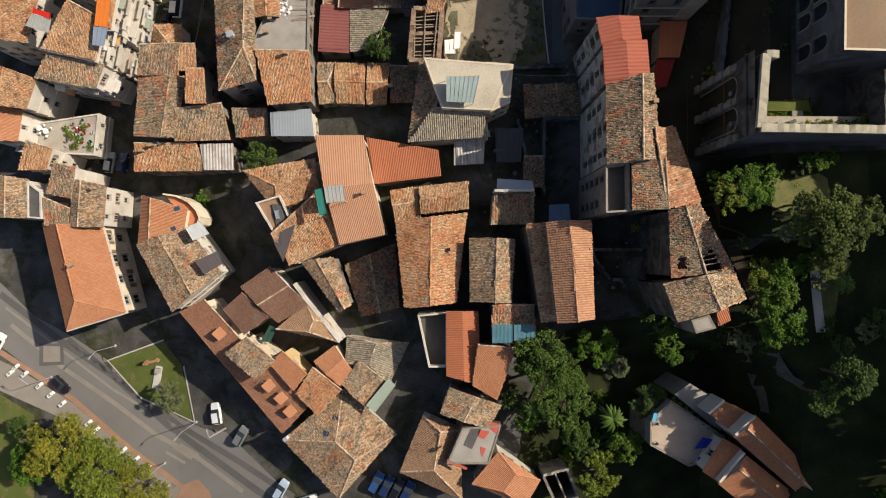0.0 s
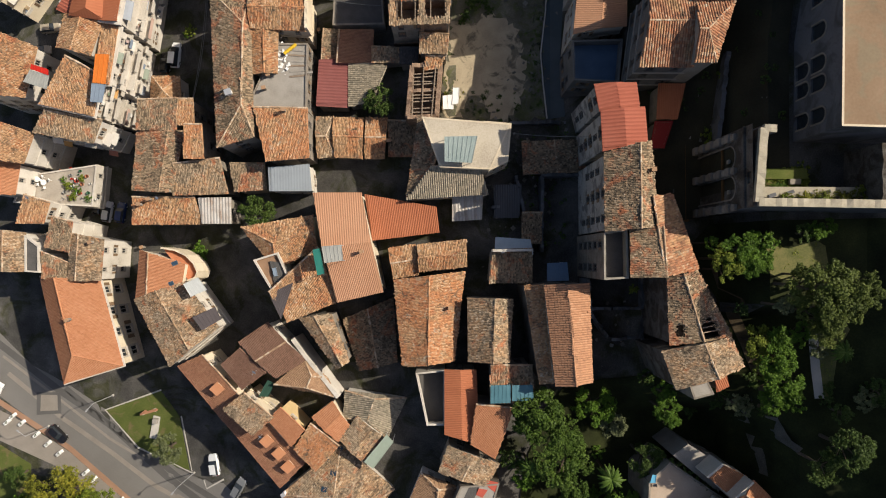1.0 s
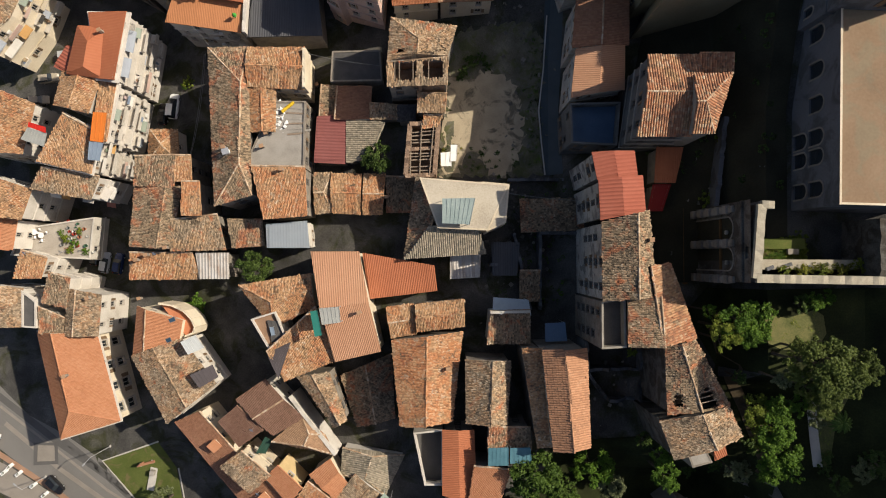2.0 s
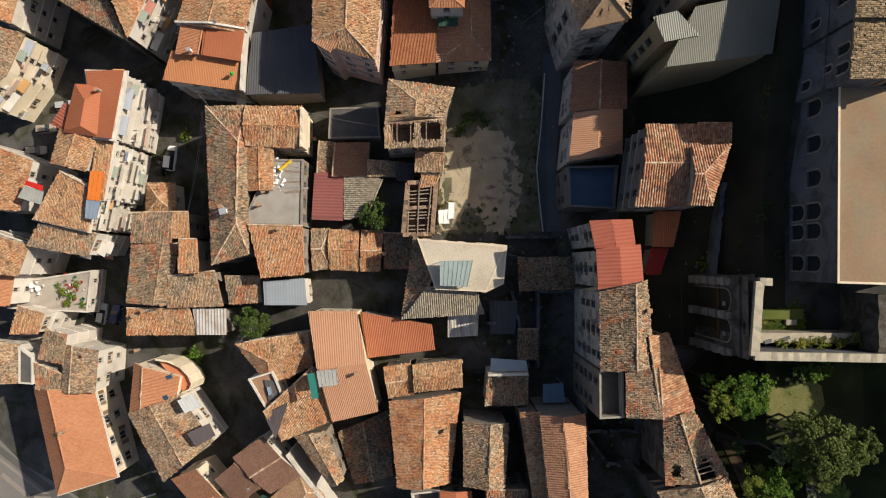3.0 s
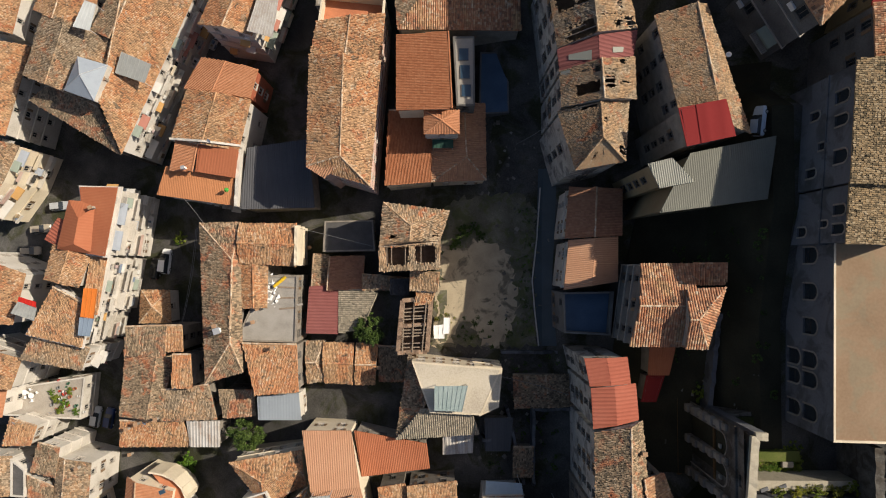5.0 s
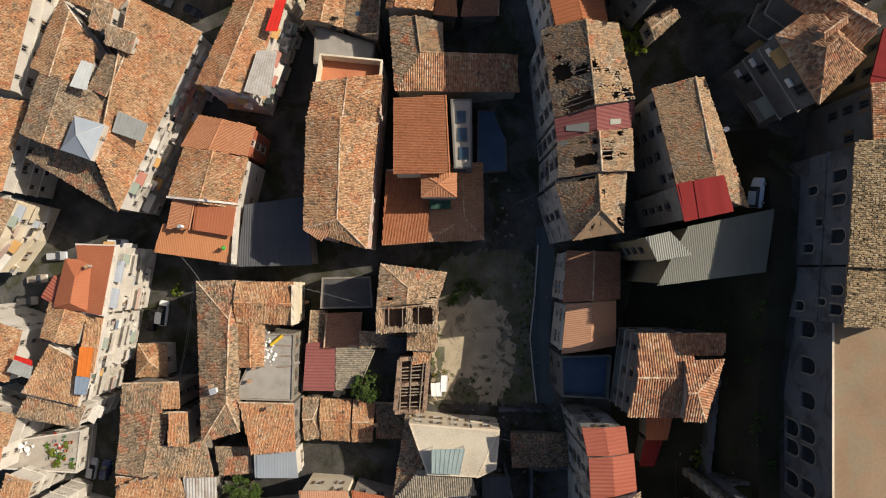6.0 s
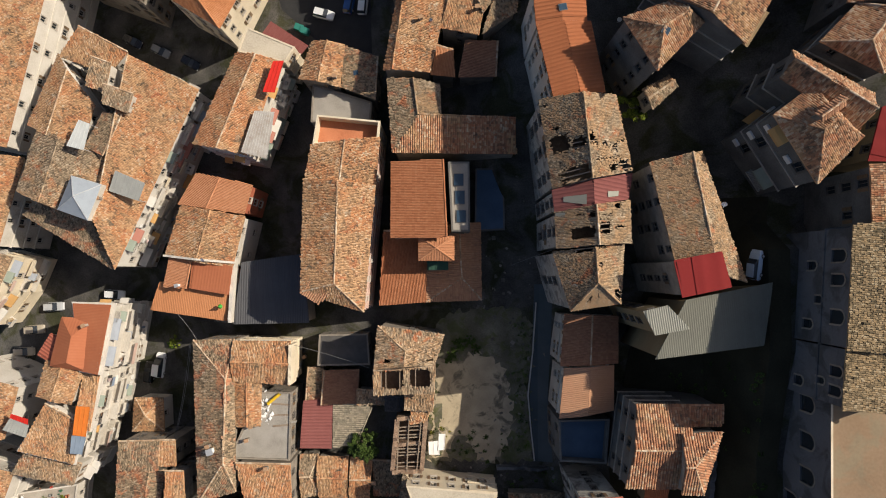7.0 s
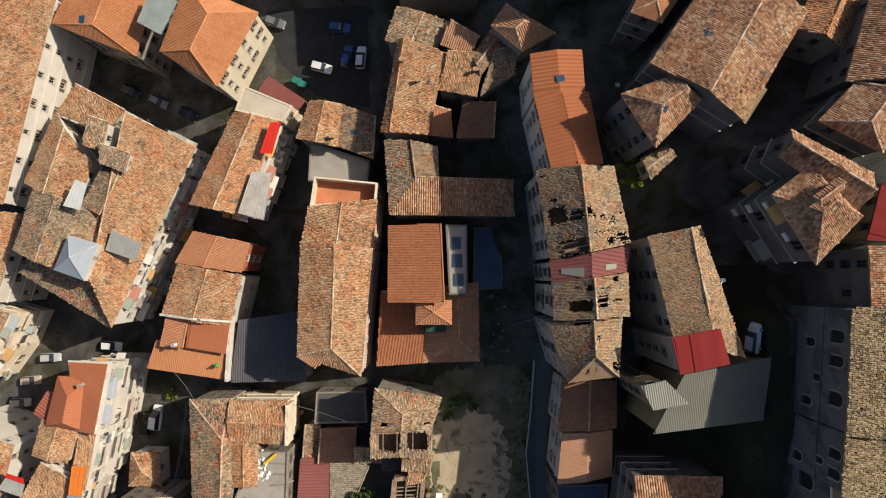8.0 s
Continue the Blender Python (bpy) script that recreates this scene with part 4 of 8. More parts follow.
house("lean-to with pale sheet roof", ((0.4, -22.9), (5.6, -22.6), (5.8, -18.3), (0.4, -18.7)), 10.5, "shed", 0.35, "sheet", "stone", blind=(2,))
house("large house with salmon corrugated roof", ((-15.1, -18.1), (-11.3, -35.1), (-19.3, -36.9), (-23.4, -18.1)), 13, "gable", 2.46, "salmon", "cream", blind=(2,))
house("north-west wing with brown tile roof", ((-30.1, -31.3), (-36.2, -23.9), (-23.7, -21.8), (-22.8, -27.6)), 11.5, "hip", 1.12, "mix", "cream", hips=(0.3, 0.0))
house("south-west wing with brown tiles", ((-27.9, -40.3), (-19.2, -36.8), (-22.4, -27.4), (-30.7, -35.0)), 12.2, "shed", 1.4, "mix", "cream", blind=(0, 1, 2))
house("wing with rust red sheet roof", ((-13.5, -26.3), (-1.8, -24.9), (-2.3, -20.5), (-14.7, -18.3)), 11.5, "shed", 0.7, "rust", "stone", blind=(3,))
house("roof terrace house with white parapet", ((-30.3, -35.1), (-27.1, -33.6), (-29.4, -28.3), (-33.6, -29.6)), 12.4, "flat", 0, "brownflat", "white", rim=0.6, blind=(0, 1, 2))
house("house with brown ridge roof", ((-9.6, -32.8), (-10.6, -27.6), (-6.0, -26.9), (-5.3, -32.2)), 13, "gable", 0.67, "mix", "stone", blind=(2, 3))
house("house with raised ridge roof of tan tiles", ((-5.3, -31.6), (-5.5, -27.0), (2.7, -26.1), (2.9, -30.8)), 14, "gable", 0.67, "mix", "stone", blind=(0, 3))
house("tall house with orange and tan tiles", ((-9.5, -33.0), (2.5, -31.5), (0.7, -46.6), (-8.0, -47.4)), 14.6, "gable", 1.23, "orange", "stone", blind=(0,))
house("house with steep grey and orange tiles", ((2.8, -35.8), (10.3, -36.0), (9.7, -46.4), (2.9, -46.2)), 16.8, "gable", 1.46, "old", "stone", ridge=(0.58, 0.58), church=1)
house("house with blue sheet awnings on its roof", ((6.5, -53.2), (13.7, -53.0), (13.4, -46.8), (6.5, -46.8)), 16.2, "shed", 0.7, "dark", "stone", blind=(0,))
house("house with dark tile roof and white parapet", ((6.4, -33.5), (13.6, -33.4), (13.5, -27.8), (6.9, -28.0)), 15.5, "shed", 0.7, "dark", "white", church=1)
house("house with brown tile strips", ((11.7, -33.6), (14.8, -33.5), (16.3, -49.0), (14.1, -49.4)), 19.5, "shed2", 0.7, "mix", "stone", church=1, blind=(1,))
house("house with long ribbed tile roof", ((14.5, -33.5), (21.5, -33.2), (22.0, -48.6), (16.2, -49.1)), 22, "gable", 1.23, "ribtile", "stone", ridge=(0.48, 0.5), church=1)
house("house with grey lean-to roof behind the lane", ((-26.3, -39.6), (-20.6, -38.9), (-17.4, -47.2), (-19.6, -48.5)), 11, "gable", 0.67, "old", "stone", blind=(0,))
house("house in shade with dark tile roof", ((-19.4, -40.4), (-10.2, -36.4), (-9.5, -48.1), (-16.3, -49.7)), 6.5, "gable", 0.67, "dark", "stone", blind=(3,))
house("tall house with red metal roof", ((21.8, -7.8), (27.8, -7.5), (27.3, -3.5), (21.0, -3.7)), 27.4, "gable", 0.5, "redmetal", "palewall", blind=(0,))
house("tall house with red standing seam roof", ((22.1, -13.8), (28.7, -12.5), (28.3, -7.2), (21.8, -7.9)), 28, "gable", 0.62, "redmetal", "palewall", ridge=(0.5, 0.5), blind=(0, 2))
house("tall house with grey and orange tiles", ((22.1, -14.1), (29.0, -12.4), (30.0, -24.8), (22.2, -25.6)), 28.6, "gable", 1.46, "dark", "palewall", ridge=(0.68, 0.6), blind=(0, 2))
house("tall house with stepped tile roof", ((25.8, -25.0), (30.3, -24.8), (30.8, -32.1), (25.9, -32.2)), 28.5, "shed2", 1.05, "dark", "stone", blind=(0, 1, 3))
house("east wing with brown tile roof", ((28.9, -20.4), (32.2, -20.0), (35.9, -31.0), (30.6, -32.0)), 28.2, "shedE", 1.26, "redold", "stone", blind=(2, 3))
house("house with sunken roof terrace", ((22.2, -32.5), (25.8, -32.3), (25.7, -25.1), (22.2, -25.6)), 27.5, "terrace", 0, "asphalt", "stone", rim=0.5, coping='plainstone', blind=(1, 2))
house("collapsed house with holed tile roof", ((31.6, -42.0), (40.8, -40.7), (35.8, -31.1), (31.3, -32.0)), 28, "gable", 0.9, "dark", "cloister", ridge=(0.5, 0.45), holes=((1, 0.03, 0.38, 0.4, 0.97), (0, 0.1, 0.3, 0.2, 0.5)), church=1)
house("house with weathered tan tiles below the hill path", ((32.4, -48.4), (42.3, -45.0), (40.4, -40.6), (30.4, -42.7)), 28.3, "gable", 1.3, "old", "cloister", ridge=(0.56, 0.55), church=1)
house("shed with rust brown sheet roof", ((39.2, -49.2), (41.0, -48.3), (40.5, -46.3), (38.8, -47.1)), 26.3, "shed", 0.3, "rust", "stone", blind=(0, 1, 2, 3))
house("ruined corner with weathered concrete slab", ((36.0, -50.3), (39.0, -49.5), (38.0, -47.5), (35.3, -48.3)), 26, "flat", 0, "concrete", "stone", rim=0.05, blind=(0, 1, 2, 3))
house("house with smooth orange tile roof by the curved terrace", ((-56.3, -36.5), (-48.1, -34.0), (-47.5, -30.3), (-55.6, -27.7)), 7.6, "gable", 0.9, "pantile", "cream", ridge=(0.3, 0.25), blind=(0,))
house("curved row house with grey brown tiles", ((-49.9, -48.7), (-41.2, -41.6), (-47.5, -33.5), (-56.5, -36.6)), 8, "gable", 1.01, "old", "white", ridge=(0.45, 0.5), blind=(2,))
house("row house with orange tile slope", ((-49.4, -48.8), (-41.0, -58.9), (-36.1, -55.4), (-44.3, -46.5)), 6.2, "shed", 1.54, "brown", "cream", blind=(1,))
house("row house with long orange tile slope", ((-41.0, -58.9), (-30.7, -71.0), (-25.4, -65.3), (-36.1, -55.4)), 6, "shed", 1.68, "brown", "cream", blind=(2, 3))
house("house with brown low roof", ((-40.8, -48.2), (-37.0, -52.7), (-32.6, -49.6), (-37.3, -45.2)), 8.2, "shed", 0.56, "darkbrown", "cream", blind=(2,))
house("house with dark brown roof and white gable", ((-37.6, -44.2), (-30.9, -50.6), (-25.4, -47.4), (-32.3, -40.6)), 8.6, "gable", 0.78, "darkbrown", "white", blind=(0, 1))
house("house with pointed orange tile roof", ((-31.3, -51.7), (-19.9, -54.1), (-21.7, -50.5), (-25.9, -47.2)), 8.4, "hip", 0.9, "brownold", "white", hips=(0.2, 0.3), blind=(3,))
house("raised attic with tan tiles", ((-40.2, -55.9), (-34.9, -60.6), (-31.0, -57.3), (-36.2, -52.9)), 9, "shed", 0.56, "old", "cream")
house("row house with peach gable roof", ((-32.2, -57.9), (-28.0, -62.6), (-25.6, -59.5), (-29.9, -55.5)), 8.8, "shed", 0.56, "pantile", "yellow", blind=(1,))
house("house with brown orange double roof", ((-24.5, -57.4), (-19.8, -61.8), (-17.6, -58.9), (-20.8, -54.6)), 8.8, "gable", 0.56, "pantile", "cream", blind=(0, 1, 2))
house("house with orange tiles by the alley", ((-27.7, -63.1), (-23.8, -67.1), (-19.5, -62.3), (-24.6, -58.3)), 8.6, "shed", 0.7, "orange", "cream", blind=(1, 2, 3))
house("house with old tiles beside a green canopy", ((-19.6, -61.4), (-14.8, -65.8), (-10.8, -61.4), (-16.4, -57.2)), 8.8, "gable", 0.67, "old", "white", blind=(0, 2, 3))
house("house with silver grey tile roof", ((-18.8, -53.0), (-7.7, -54.3), (-11.1, -61.5), (-19.1, -57.8)), 7.5, "hip", 1.01, "oldgrey", "white", hips=(0.1, 0.25), blind=(2,))
house("corner house with hipped tile roof and skylights", ((-30.5, -71.9), (-19.6, -62.7), (-9.9, -70.8), (-20.3, -82.4)), 6.8, "hip", 1.79, "old", "white", hips=(0.45, 0.2))
house("house with flat dark terrace roof", ((-4.0, -57.7), (-0.9, -57.7), (-0.9, -48.3), (-5.9, -48.8)), 12.5, "terrace", 0, "asphalt", "white", rim=0.6, blind=(1,))
house("house with red ribbed roof", ((-1.0, -58.9), (4.9, -60.5), (4.4, -48.0), (-1.0, -48.0)), 14.2, "gable", 0.5, "rust", "stone", blind=(1, 3))
house("house with bright orange tile roof", ((3.3, -60.3), (7.5, -62.8), (10.5, -54.0), (4.2, -53.4)), 14.8, "shed", 1.12, "pantile", "stone", blind=(2, 3))
house("house with tan tile roof under the trees", ((-2.1, -65.4), (5.9, -67.8), (8.4, -64.0), (-0.4, -61.0)), 13.5, "gable", 0.67, "old", "stone")
house("house with broad brown tile roof", ((-9.1, -76.3), (1.7, -81.0), (1.5, -69.1), (-5.1, -66.5)), 10.5, "hip", 1.4, "brownold", "white", hips=(0.3, 0.1))
house("building with grey and red terrace roof", ((-1.0, -73.9), (6.2, -73.9), (8.3, -67.3), (1.7, -67.8)), 13.5, "flat", 0, "concrete", "stone", rim=0.12, blind=(2,))
house("house with orange roof at the square", ((3.3, -77.4), (12.4, -81.1), (14.9, -76.8), (7.8, -72.0)), 13, "hip", 0.84, "pantile", "white", hips=(0.2, 0.2))
house("villa with orange brown roof in leaf shade", ((42.3, -66.0), (45.6, -62.8), (55.3, -72.6), (52.1, -74.7)), 24.2, "gable", 1.0, "pantile", "white", ridge=(.45, .45), blind=(0,))
house("villa wing with orange roof", ((40.4, -73.5), (44.7, -69.2), (51.6, -74.8), (47.0, -78.9)), 23.2, "gable", 0.8, "pantile", "white", ridge=(.6, .6), blind=(2, 3))
house("small outbuilding with orange roof", ((39.9, -63.4), (42.6, -65.6), (45.6, -63.0), (42.3, -61.4)), 21.8, "shed2", 0.5, "pantile", "white", blind=(1, 0))
house("small outbuilding with patched orange roof", ((38.7, -72.1), (40.9, -73.8), (44.4, -68.5), (41.9, -67.1)), 21.8, "shed2", 0.5, "pantile", "white", blind=(1,))
house("palace east wing with tan tiles and white front", ((-55.2, 29.1), (-41.3, 60.5), (-52.3, 65.6), (-57.5, 37.4)), 12, "shed", 2.8, "mix", "white", balcony=0.3, tiers=1, blind=(2, 3))
house("palace west wing with ridge roof", ((-71.6, 42.3), (-58.4, 37.0), (-53.9, 47.8), (-68.4, 53.2)), 13.2, "gable", 1.34, "old", "white", ridge=(0.37, 0.34), blind=(0, 1, 2))
house("palace south skirt of grey tiles", ((-71.9, 38.6), (-55.7, 29.0), (-58.9, 37.0), (-67.5, 41.2)), 11.2, "shed", 1.4, "dark", "stone", blind=(1, 2))
house("palace north wing with tan tiles", ((-65.5, 66.0), (-56.8, 62.9), (-52.9, 66.4), (-61.5, 70.9)), 12.5, "shed", 1.12, "mix", "white")
house("palace court wing with ridge roof", ((-70.4, 53.9), (-61.2, 49.4), (-58.8, 57.4), (-65.3, 66.3)), 12.8, "gable", 1.01, "mix", "white", ridge=(0.45, 0.35), blind=(0,))
house("palace inner wing with dark tiles", ((-59.7, 49.7), (-56.2, 48.3), (-53.1, 55.3), (-56.7, 55.9)), 14, "shed2", 0.7, "dark", "white", blind=(0, 1, 2))
house("palace dormer with brown tiles", ((-59.3, 60.1), (-55.9, 59.0), (-54.7, 63.8), (-58.2, 65.0)), 15, "shed", 0.42, "old", "white")
house("palace dormer with ridge tiles", ((-56.0, 56.9), (-51.7, 55.3), (-50.5, 58.4), (-55.6, 60.1)), 15.6, "shed", 0.56, "old", "white", blind=(0,))
house("long house with orange tan tiles on the west edge", ((-91.7, 53.5), (-75.3, 50.4), (-67.2, 86.8), (-83.4, 99.0)), 11, "gable", 1.68, "mix", "white", spacing=4.6)
house("house with old tile roof on the west edge", ((-82.7, 34.8), (-77.7, 32.8), (-73.4, 49.0), (-82.3, 49.8)), 9, "gable", 1.12, "mix", "white")
house("large house with bright orange hipped roof", ((-47.5, 76.8), (-37.5, 70.8), (-30.5, 83.7), (-43.1, 88.9)), 13, "hip", 1.68, "orangenew", "cream", hips=(0.2, 0.3))
house("house with orange hipped roof and roof dormer", ((-67.6, 82.5), (-52.7, 76.7), (-49.5, 88.9), (-64.1, 90.9)), 11, "hip", 1.23, "orangenew", "stone", hips=(0.2, 0.2))
house("house with orange gable roof and roof garden", ((-40.3, 49.9), (-31.4, 48.0), (-25.9, 63.9), (-33.4, 65.2)), 16.5, "gable", 1.23, "orange", "white", balcony=0.1, tiers=1, blind=(2,))
house("flat terrace roof with pale plaster", ((-33.6, 66.0), (-25.5, 64.1), (-23.9, 66.8), (-32.1, 70.2)), 15, "flat", 0, "plaster", "cream", rim=0.1, blind=(0,))
house("low house with smooth terracotta roof", ((-44.3, 40.3), (-32.9, 38.6), (-31.5, 43.7), (-41.3, 45.7)), 12.5, "gable", 0.67, "pantile", "red", ridge=(0.45, 0.45), blind=(0,))
house("house with tan ridge roof and white parapet", ((-46.3, 31.4), (-34.7, 29.4), (-32.6, 38.2), (-43.7, 40.1)), 12.8, "gable", 1.01, "mix", "white", blind=(0, 2))
house("house with low apricot ribbed roof", ((-49.5, 22.1), (-36.1, 20.2), (-35.6, 27.0), (-47.6, 27.0)), 11.0, "shed", 0.7, "apricot", "white", balcony=0.1, tiers=1, blind=(2,))
house("raised roof with brown orange ribbed tiles", ((-46.5, 26.0), (-42.5, 25.9), (-41.5, 31.5), (-45.4, 31.9)), 12.6, "shed2", 0.4, "pantile", "white", blind=(0, 1, 2, 3))
house("raised roof of smooth orange sheet with red gable", ((-42.1, 25.9), (-35.3, 24.8), (-34.6, 29.6), (-41.3, 31.9)), 12.7, "shed", 0.5, "orangesheet", "red", blind=(0, 1, 2, 3))
house("courtyard roof of grey corrugated sheet, darkened for shade", ((-35.2, 19.6), (-22.0, 19.9), (-23.2, 31.9), (-33.8, 30.4)), 10.5, "shed", 0.3, "darksheet", "stone", blind=(0, 1, 2, 3))
house("long palace with ridge roof of pale tiles", ((-21.3, 25.6), (-11.2, 22.4), (-9.5, 42.5), (-21.0, 43.6)), 20.2, "gable", 1.34, "mix", "pink", ridge=(0.55, 0.5), hips=(0.16, 0), blind=(2,))
house("low west fan of striped tiles on the long palace", ((-21.4, 25.5), (-18.5, 23.7), (-14.7, 26.6), (-16.2, 30.7)), 20.25, "shed", 1.25, "ribtile", "pink", blind=(1, 2, 3))
house("rear wing with tile roof and red terrace", ((-21.0, 43.6), (-9.6, 42.4), (-8.9, 50.5), (-20.0, 49.2)), 19.5, "gable", 0.67, "mix", "pink", blind=(0, 2))
house("roof terrace with terracotta paving", ((-19.9, 49.3), (-9.3, 50.2), (-9.0, 53.2), (-19.2, 54.2)), 18, "terrace", 0, "terracotta", "cream", blind=(0,))
house("house with red brown tile roof", ((-6.9, 34.0), (1.8, 34.2), (1.2, 46.3), (-6.9, 46.0)), 22, "shed2", 0.7, "rust3", "cream", blind=(0, 1))
house("glazed rear wing with skylights", ((2.6, 35.2), (5.5, 35.2), (5.4, 46.3), (2.0, 46.3)), 20.5, "flat", 0, "concrete", "greystone", rim=0.1, blind=(3,))
house("blue painted flat roof over a court", ((6.6, 35.7), (11.8, 36.0), (11.6, 46.6), (6.8, 46.5)), 13, "flat", 0, "blue", "greystone", rim=0.05)
house("house with red brown tile roof over the square", ((-9.4, 23.2), (-1.5, 23.8), (-1.5, 35.6), (-8.6, 35.6)), 15, "shed", 1.3, "rust3", "cream", blind=(1, 2))
house("striped tile half of the house over the square", ((-1.5, 23.8), (7.7, 24.1), (7.5, 37.2), (-1.5, 36.1)), 15, "gable", 0.9, "ribtile", "cream", ridge=(0.66, 0.6), hips=(0.3, 0.0), blind=(2, 3))
house("stair tower with small pyramid roof", ((-2.6, 30.6), (3.0, 30.6), (3.0, 34.4), (-2.6, 34.4)), 20.8, "hip", 0.78, "pantile", "white", hips=(0.5, 0.49), blind=(2,))
house("courtyard house with west wing of old tiles", ((-7.0, 48.0), (-2.7, 54.0), (-3.6, 59.9), (-7.9, 60.1)), 19.2, "shed2", 0.95, "dark", "stone", blind=(0, 1, 2))
house("courtyard house with tan roof", ((-2.8, 53.9), (0.9, 54.0), (0.7, 58.9), (-3.6, 59.8)), 19.9, "shedE", 0.5, "tan", "stone", blind=(0, 3))
house("courtyard house with striped south roof", ((-7.0, 48.0), (13.0, 47.8), (12.8, 53.4), (-2.7, 54.0)), 19.2, "shed", 0.95, "redold", "stone", blind=(0, 1, 2, 3))
house("long house with red brown tiles", ((-8.4, 61.1), (-0.9, 60.8), (2.2, 74.1), (-5.7, 76.4)), 20, "gable", 0.7, "mix", "stone", ridge=(0.2, 0.12), blind=(0, 2))
house("house with mossy brown tiles", ((-7.9, 76.2), (0.2, 74.5), (2.9, 79.2), (-6.0, 82.0)), 19.5, "gable", 0.5, "old", "stone", ridge=(0.5, 0.5), blind=(0, 1))
house("small house with striped clay tiles", ((1.0, 75.2), (5.7, 73.4), (7.3, 76.2), (2.7, 78.9)), 20.6, "shed", 0.7, "ribtile", "stone", blind=(0, 3))
house("house with mottled tile roof on the court", ((0.8, 68.1), (7.0, 66.9), (8.0, 73.7), (2.3, 74.1)), 20, "shed", 0.8, "mix", "stone", blind=(1, 2, 3))
house("house with light tiles at the court corner", ((7.4, 66.9), (12.9, 70.4), (13.6, 74.9), (9.7, 74.1)), 20.4, "shed", 0.7, "old", "stone", blind=(2, 3))
house("wing with brown tiles between the roofs", ((6.1, 73.3), (7.6, 70.2), (12.0, 76.2), (9.5, 78.1)), 20.6, "gable", 0.5, "dark", "stone", blind=(0, 1, 2, 3))
house("house with pink hipped tile roof", ((8.9, 76.8), (13.7, 72.8), (18.9, 75.7), (11.2, 80.3)), 24, "hip", 1.0, "ribtile", "stone", hips=(0.35, 0.3))
house("low courtyard annexe with orange tiles", ((-0.9, 61.3), (3.2, 60.9), (2.8, 65.3), (0.2, 66.1)), 17.4, "shed", 0.35, "pantile", "stone", blind=(0, 1, 2, 3))
house("low courtyard annexe with brown roof", ((3.7, 60.7), (9.8, 60.7), (10.1, 66.6), (4.9, 66.9)), 18, "shed2", 0.35, "brown", "stone", blind=(0, 1, 2, 3))
house("house with tan tile roof above the car park", ((-23.0, 61.0), (-16.0, 59.6), (-15.3, 66.9), (-20.8, 67.4)), 16, "gable", 0.9, "mix", "stone", blind=(1,))
house("annexe with dark tile roof", ((-16.0, 59.9), (-10.2, 57.7), (-9.8, 65.0), (-15.5, 67.0)), 15, "shed2", 0.56, "dark", "stone", blind=(0, 3))
house("flat concrete terrace roof in the yard", ((-21.4, 54.3), (-11.3, 53.9), (-10.9, 57.8), (-21.1, 60.9)), 13.5, "flat", 0, "concrete", "stone", blind=(0, 2))
house("small house with rust red sheet roof", ((-23.8, -2.2), (-18.3, -2.4), (-18.1, 6.4), (-23.3, 6.1)), 8.2, "shedE", 0.56, "maroon", "stone", blind=(1, 2))
house("low house with grey lichen roof", ((-18.1, -2.2), (-14.0, -1.6), (-11.2, 5.0), (-18.1, 6.4)), 8.2, "shed2", 0.42, "oldgrey", "stone", blind=(2, 3))
house("house with burnt brown tiles", ((-20.1, 5.4), (-13.9, 5.6), (-13.5, 11.6), (-19.6, 11.4)), 8.5, "shedE", 0.56, "brown", "stone", blind=(0, 2, 3))
house("shed with tan tile roof", ((-13.9, 5.4), (-4.6, 5.4), (-4.6, 7.5), (-13.8, 8.3)), 9, "shed", 0.42, "old", "stone", blind=(1, 3))
house("small building with grey tile roof", ((-23.0, 5.8), (-20.2, 5.6), (-20.0, 11.7), (-22.6, 11.9)), 7.8, "shedE", 0.42, "dark", "stone", blind=(0, 1))
# concrete slab in felt colour, which paints in the yard's deep shade
house("concrete flat roof by the ruin, darkened for its shade", ((-20.9, 12.2), (-11.6, 12.4), (-12.0, 17.9), (-20.6, 17.7)), 8.8, "flat", 0, "asphalt", "stone", rim=0.12, blind=(0,))
house("house with peach ribbed roof", ((19.4, 6.0), (27.9, 7.3), (28.0, 14.4), (20.2, 13.8)), 20.9, "gable", 0.9, "salmon", "white", blind=(2,))
house("house with flat blue roof", ((19.7, -0.9), (27.0, -1.3), (27.6, 5.7), (19.5, 5.5)), 19.3, "terrace", 0, "blue", "greystone", rim=0.5, blind=(1,))
house("house with dark ribbed roof in shade", ((19.7, 14.1), (28.7, 14.5), (28.8, 22.0), (20.4, 22.2)), 20.5, "gable", 0.67, "brown", "white", blind=(0,))
house("large house with brick red ridge roof", ((27.1, -1.8), (28.8, 10.1), (36.5, 10.1), (35.1, -1.8)), 29, "gable", 1.68, "redold", "greystone", ridge=(0.5, 0.5), blind=(2,))
house("raised east end with brick red hip", ((34.2, -1.8), (34.4, 6.5), (40.0, 6.8), (37.3, -1.9)), 31.2, "hip", 1.2, "redold", "plainstone", hips=(0.0, 0.72), ridge=(0.5, 0.5), church=1, blind=(0, 1))
house("low north-east lean-to with brick red tiles", ((36.2, 7.0), (40.9, 7.1), (40.9, 10.1), (36.0, 10.1)), 29.2, "shed", 0.42, "redold", "greystone", church=1, blind=(0, 3))
house("house with grey corrugated metal roof", ((30.1, 17.0), (44.9, 18.9), (45.9, 27.5), (34.1, 25.1)), 33.2, "shed", 0.7, "greysheet", "dull", blind=(3,))
house("porch wing with pale corrugated roof", ((29.9, 20.3), (34.7, 21.2), (31.5, 24.4), (28.2, 23.6)), 33.8, "shed", 0.42, "sheetgrey", "dull", blind=(0, 1))
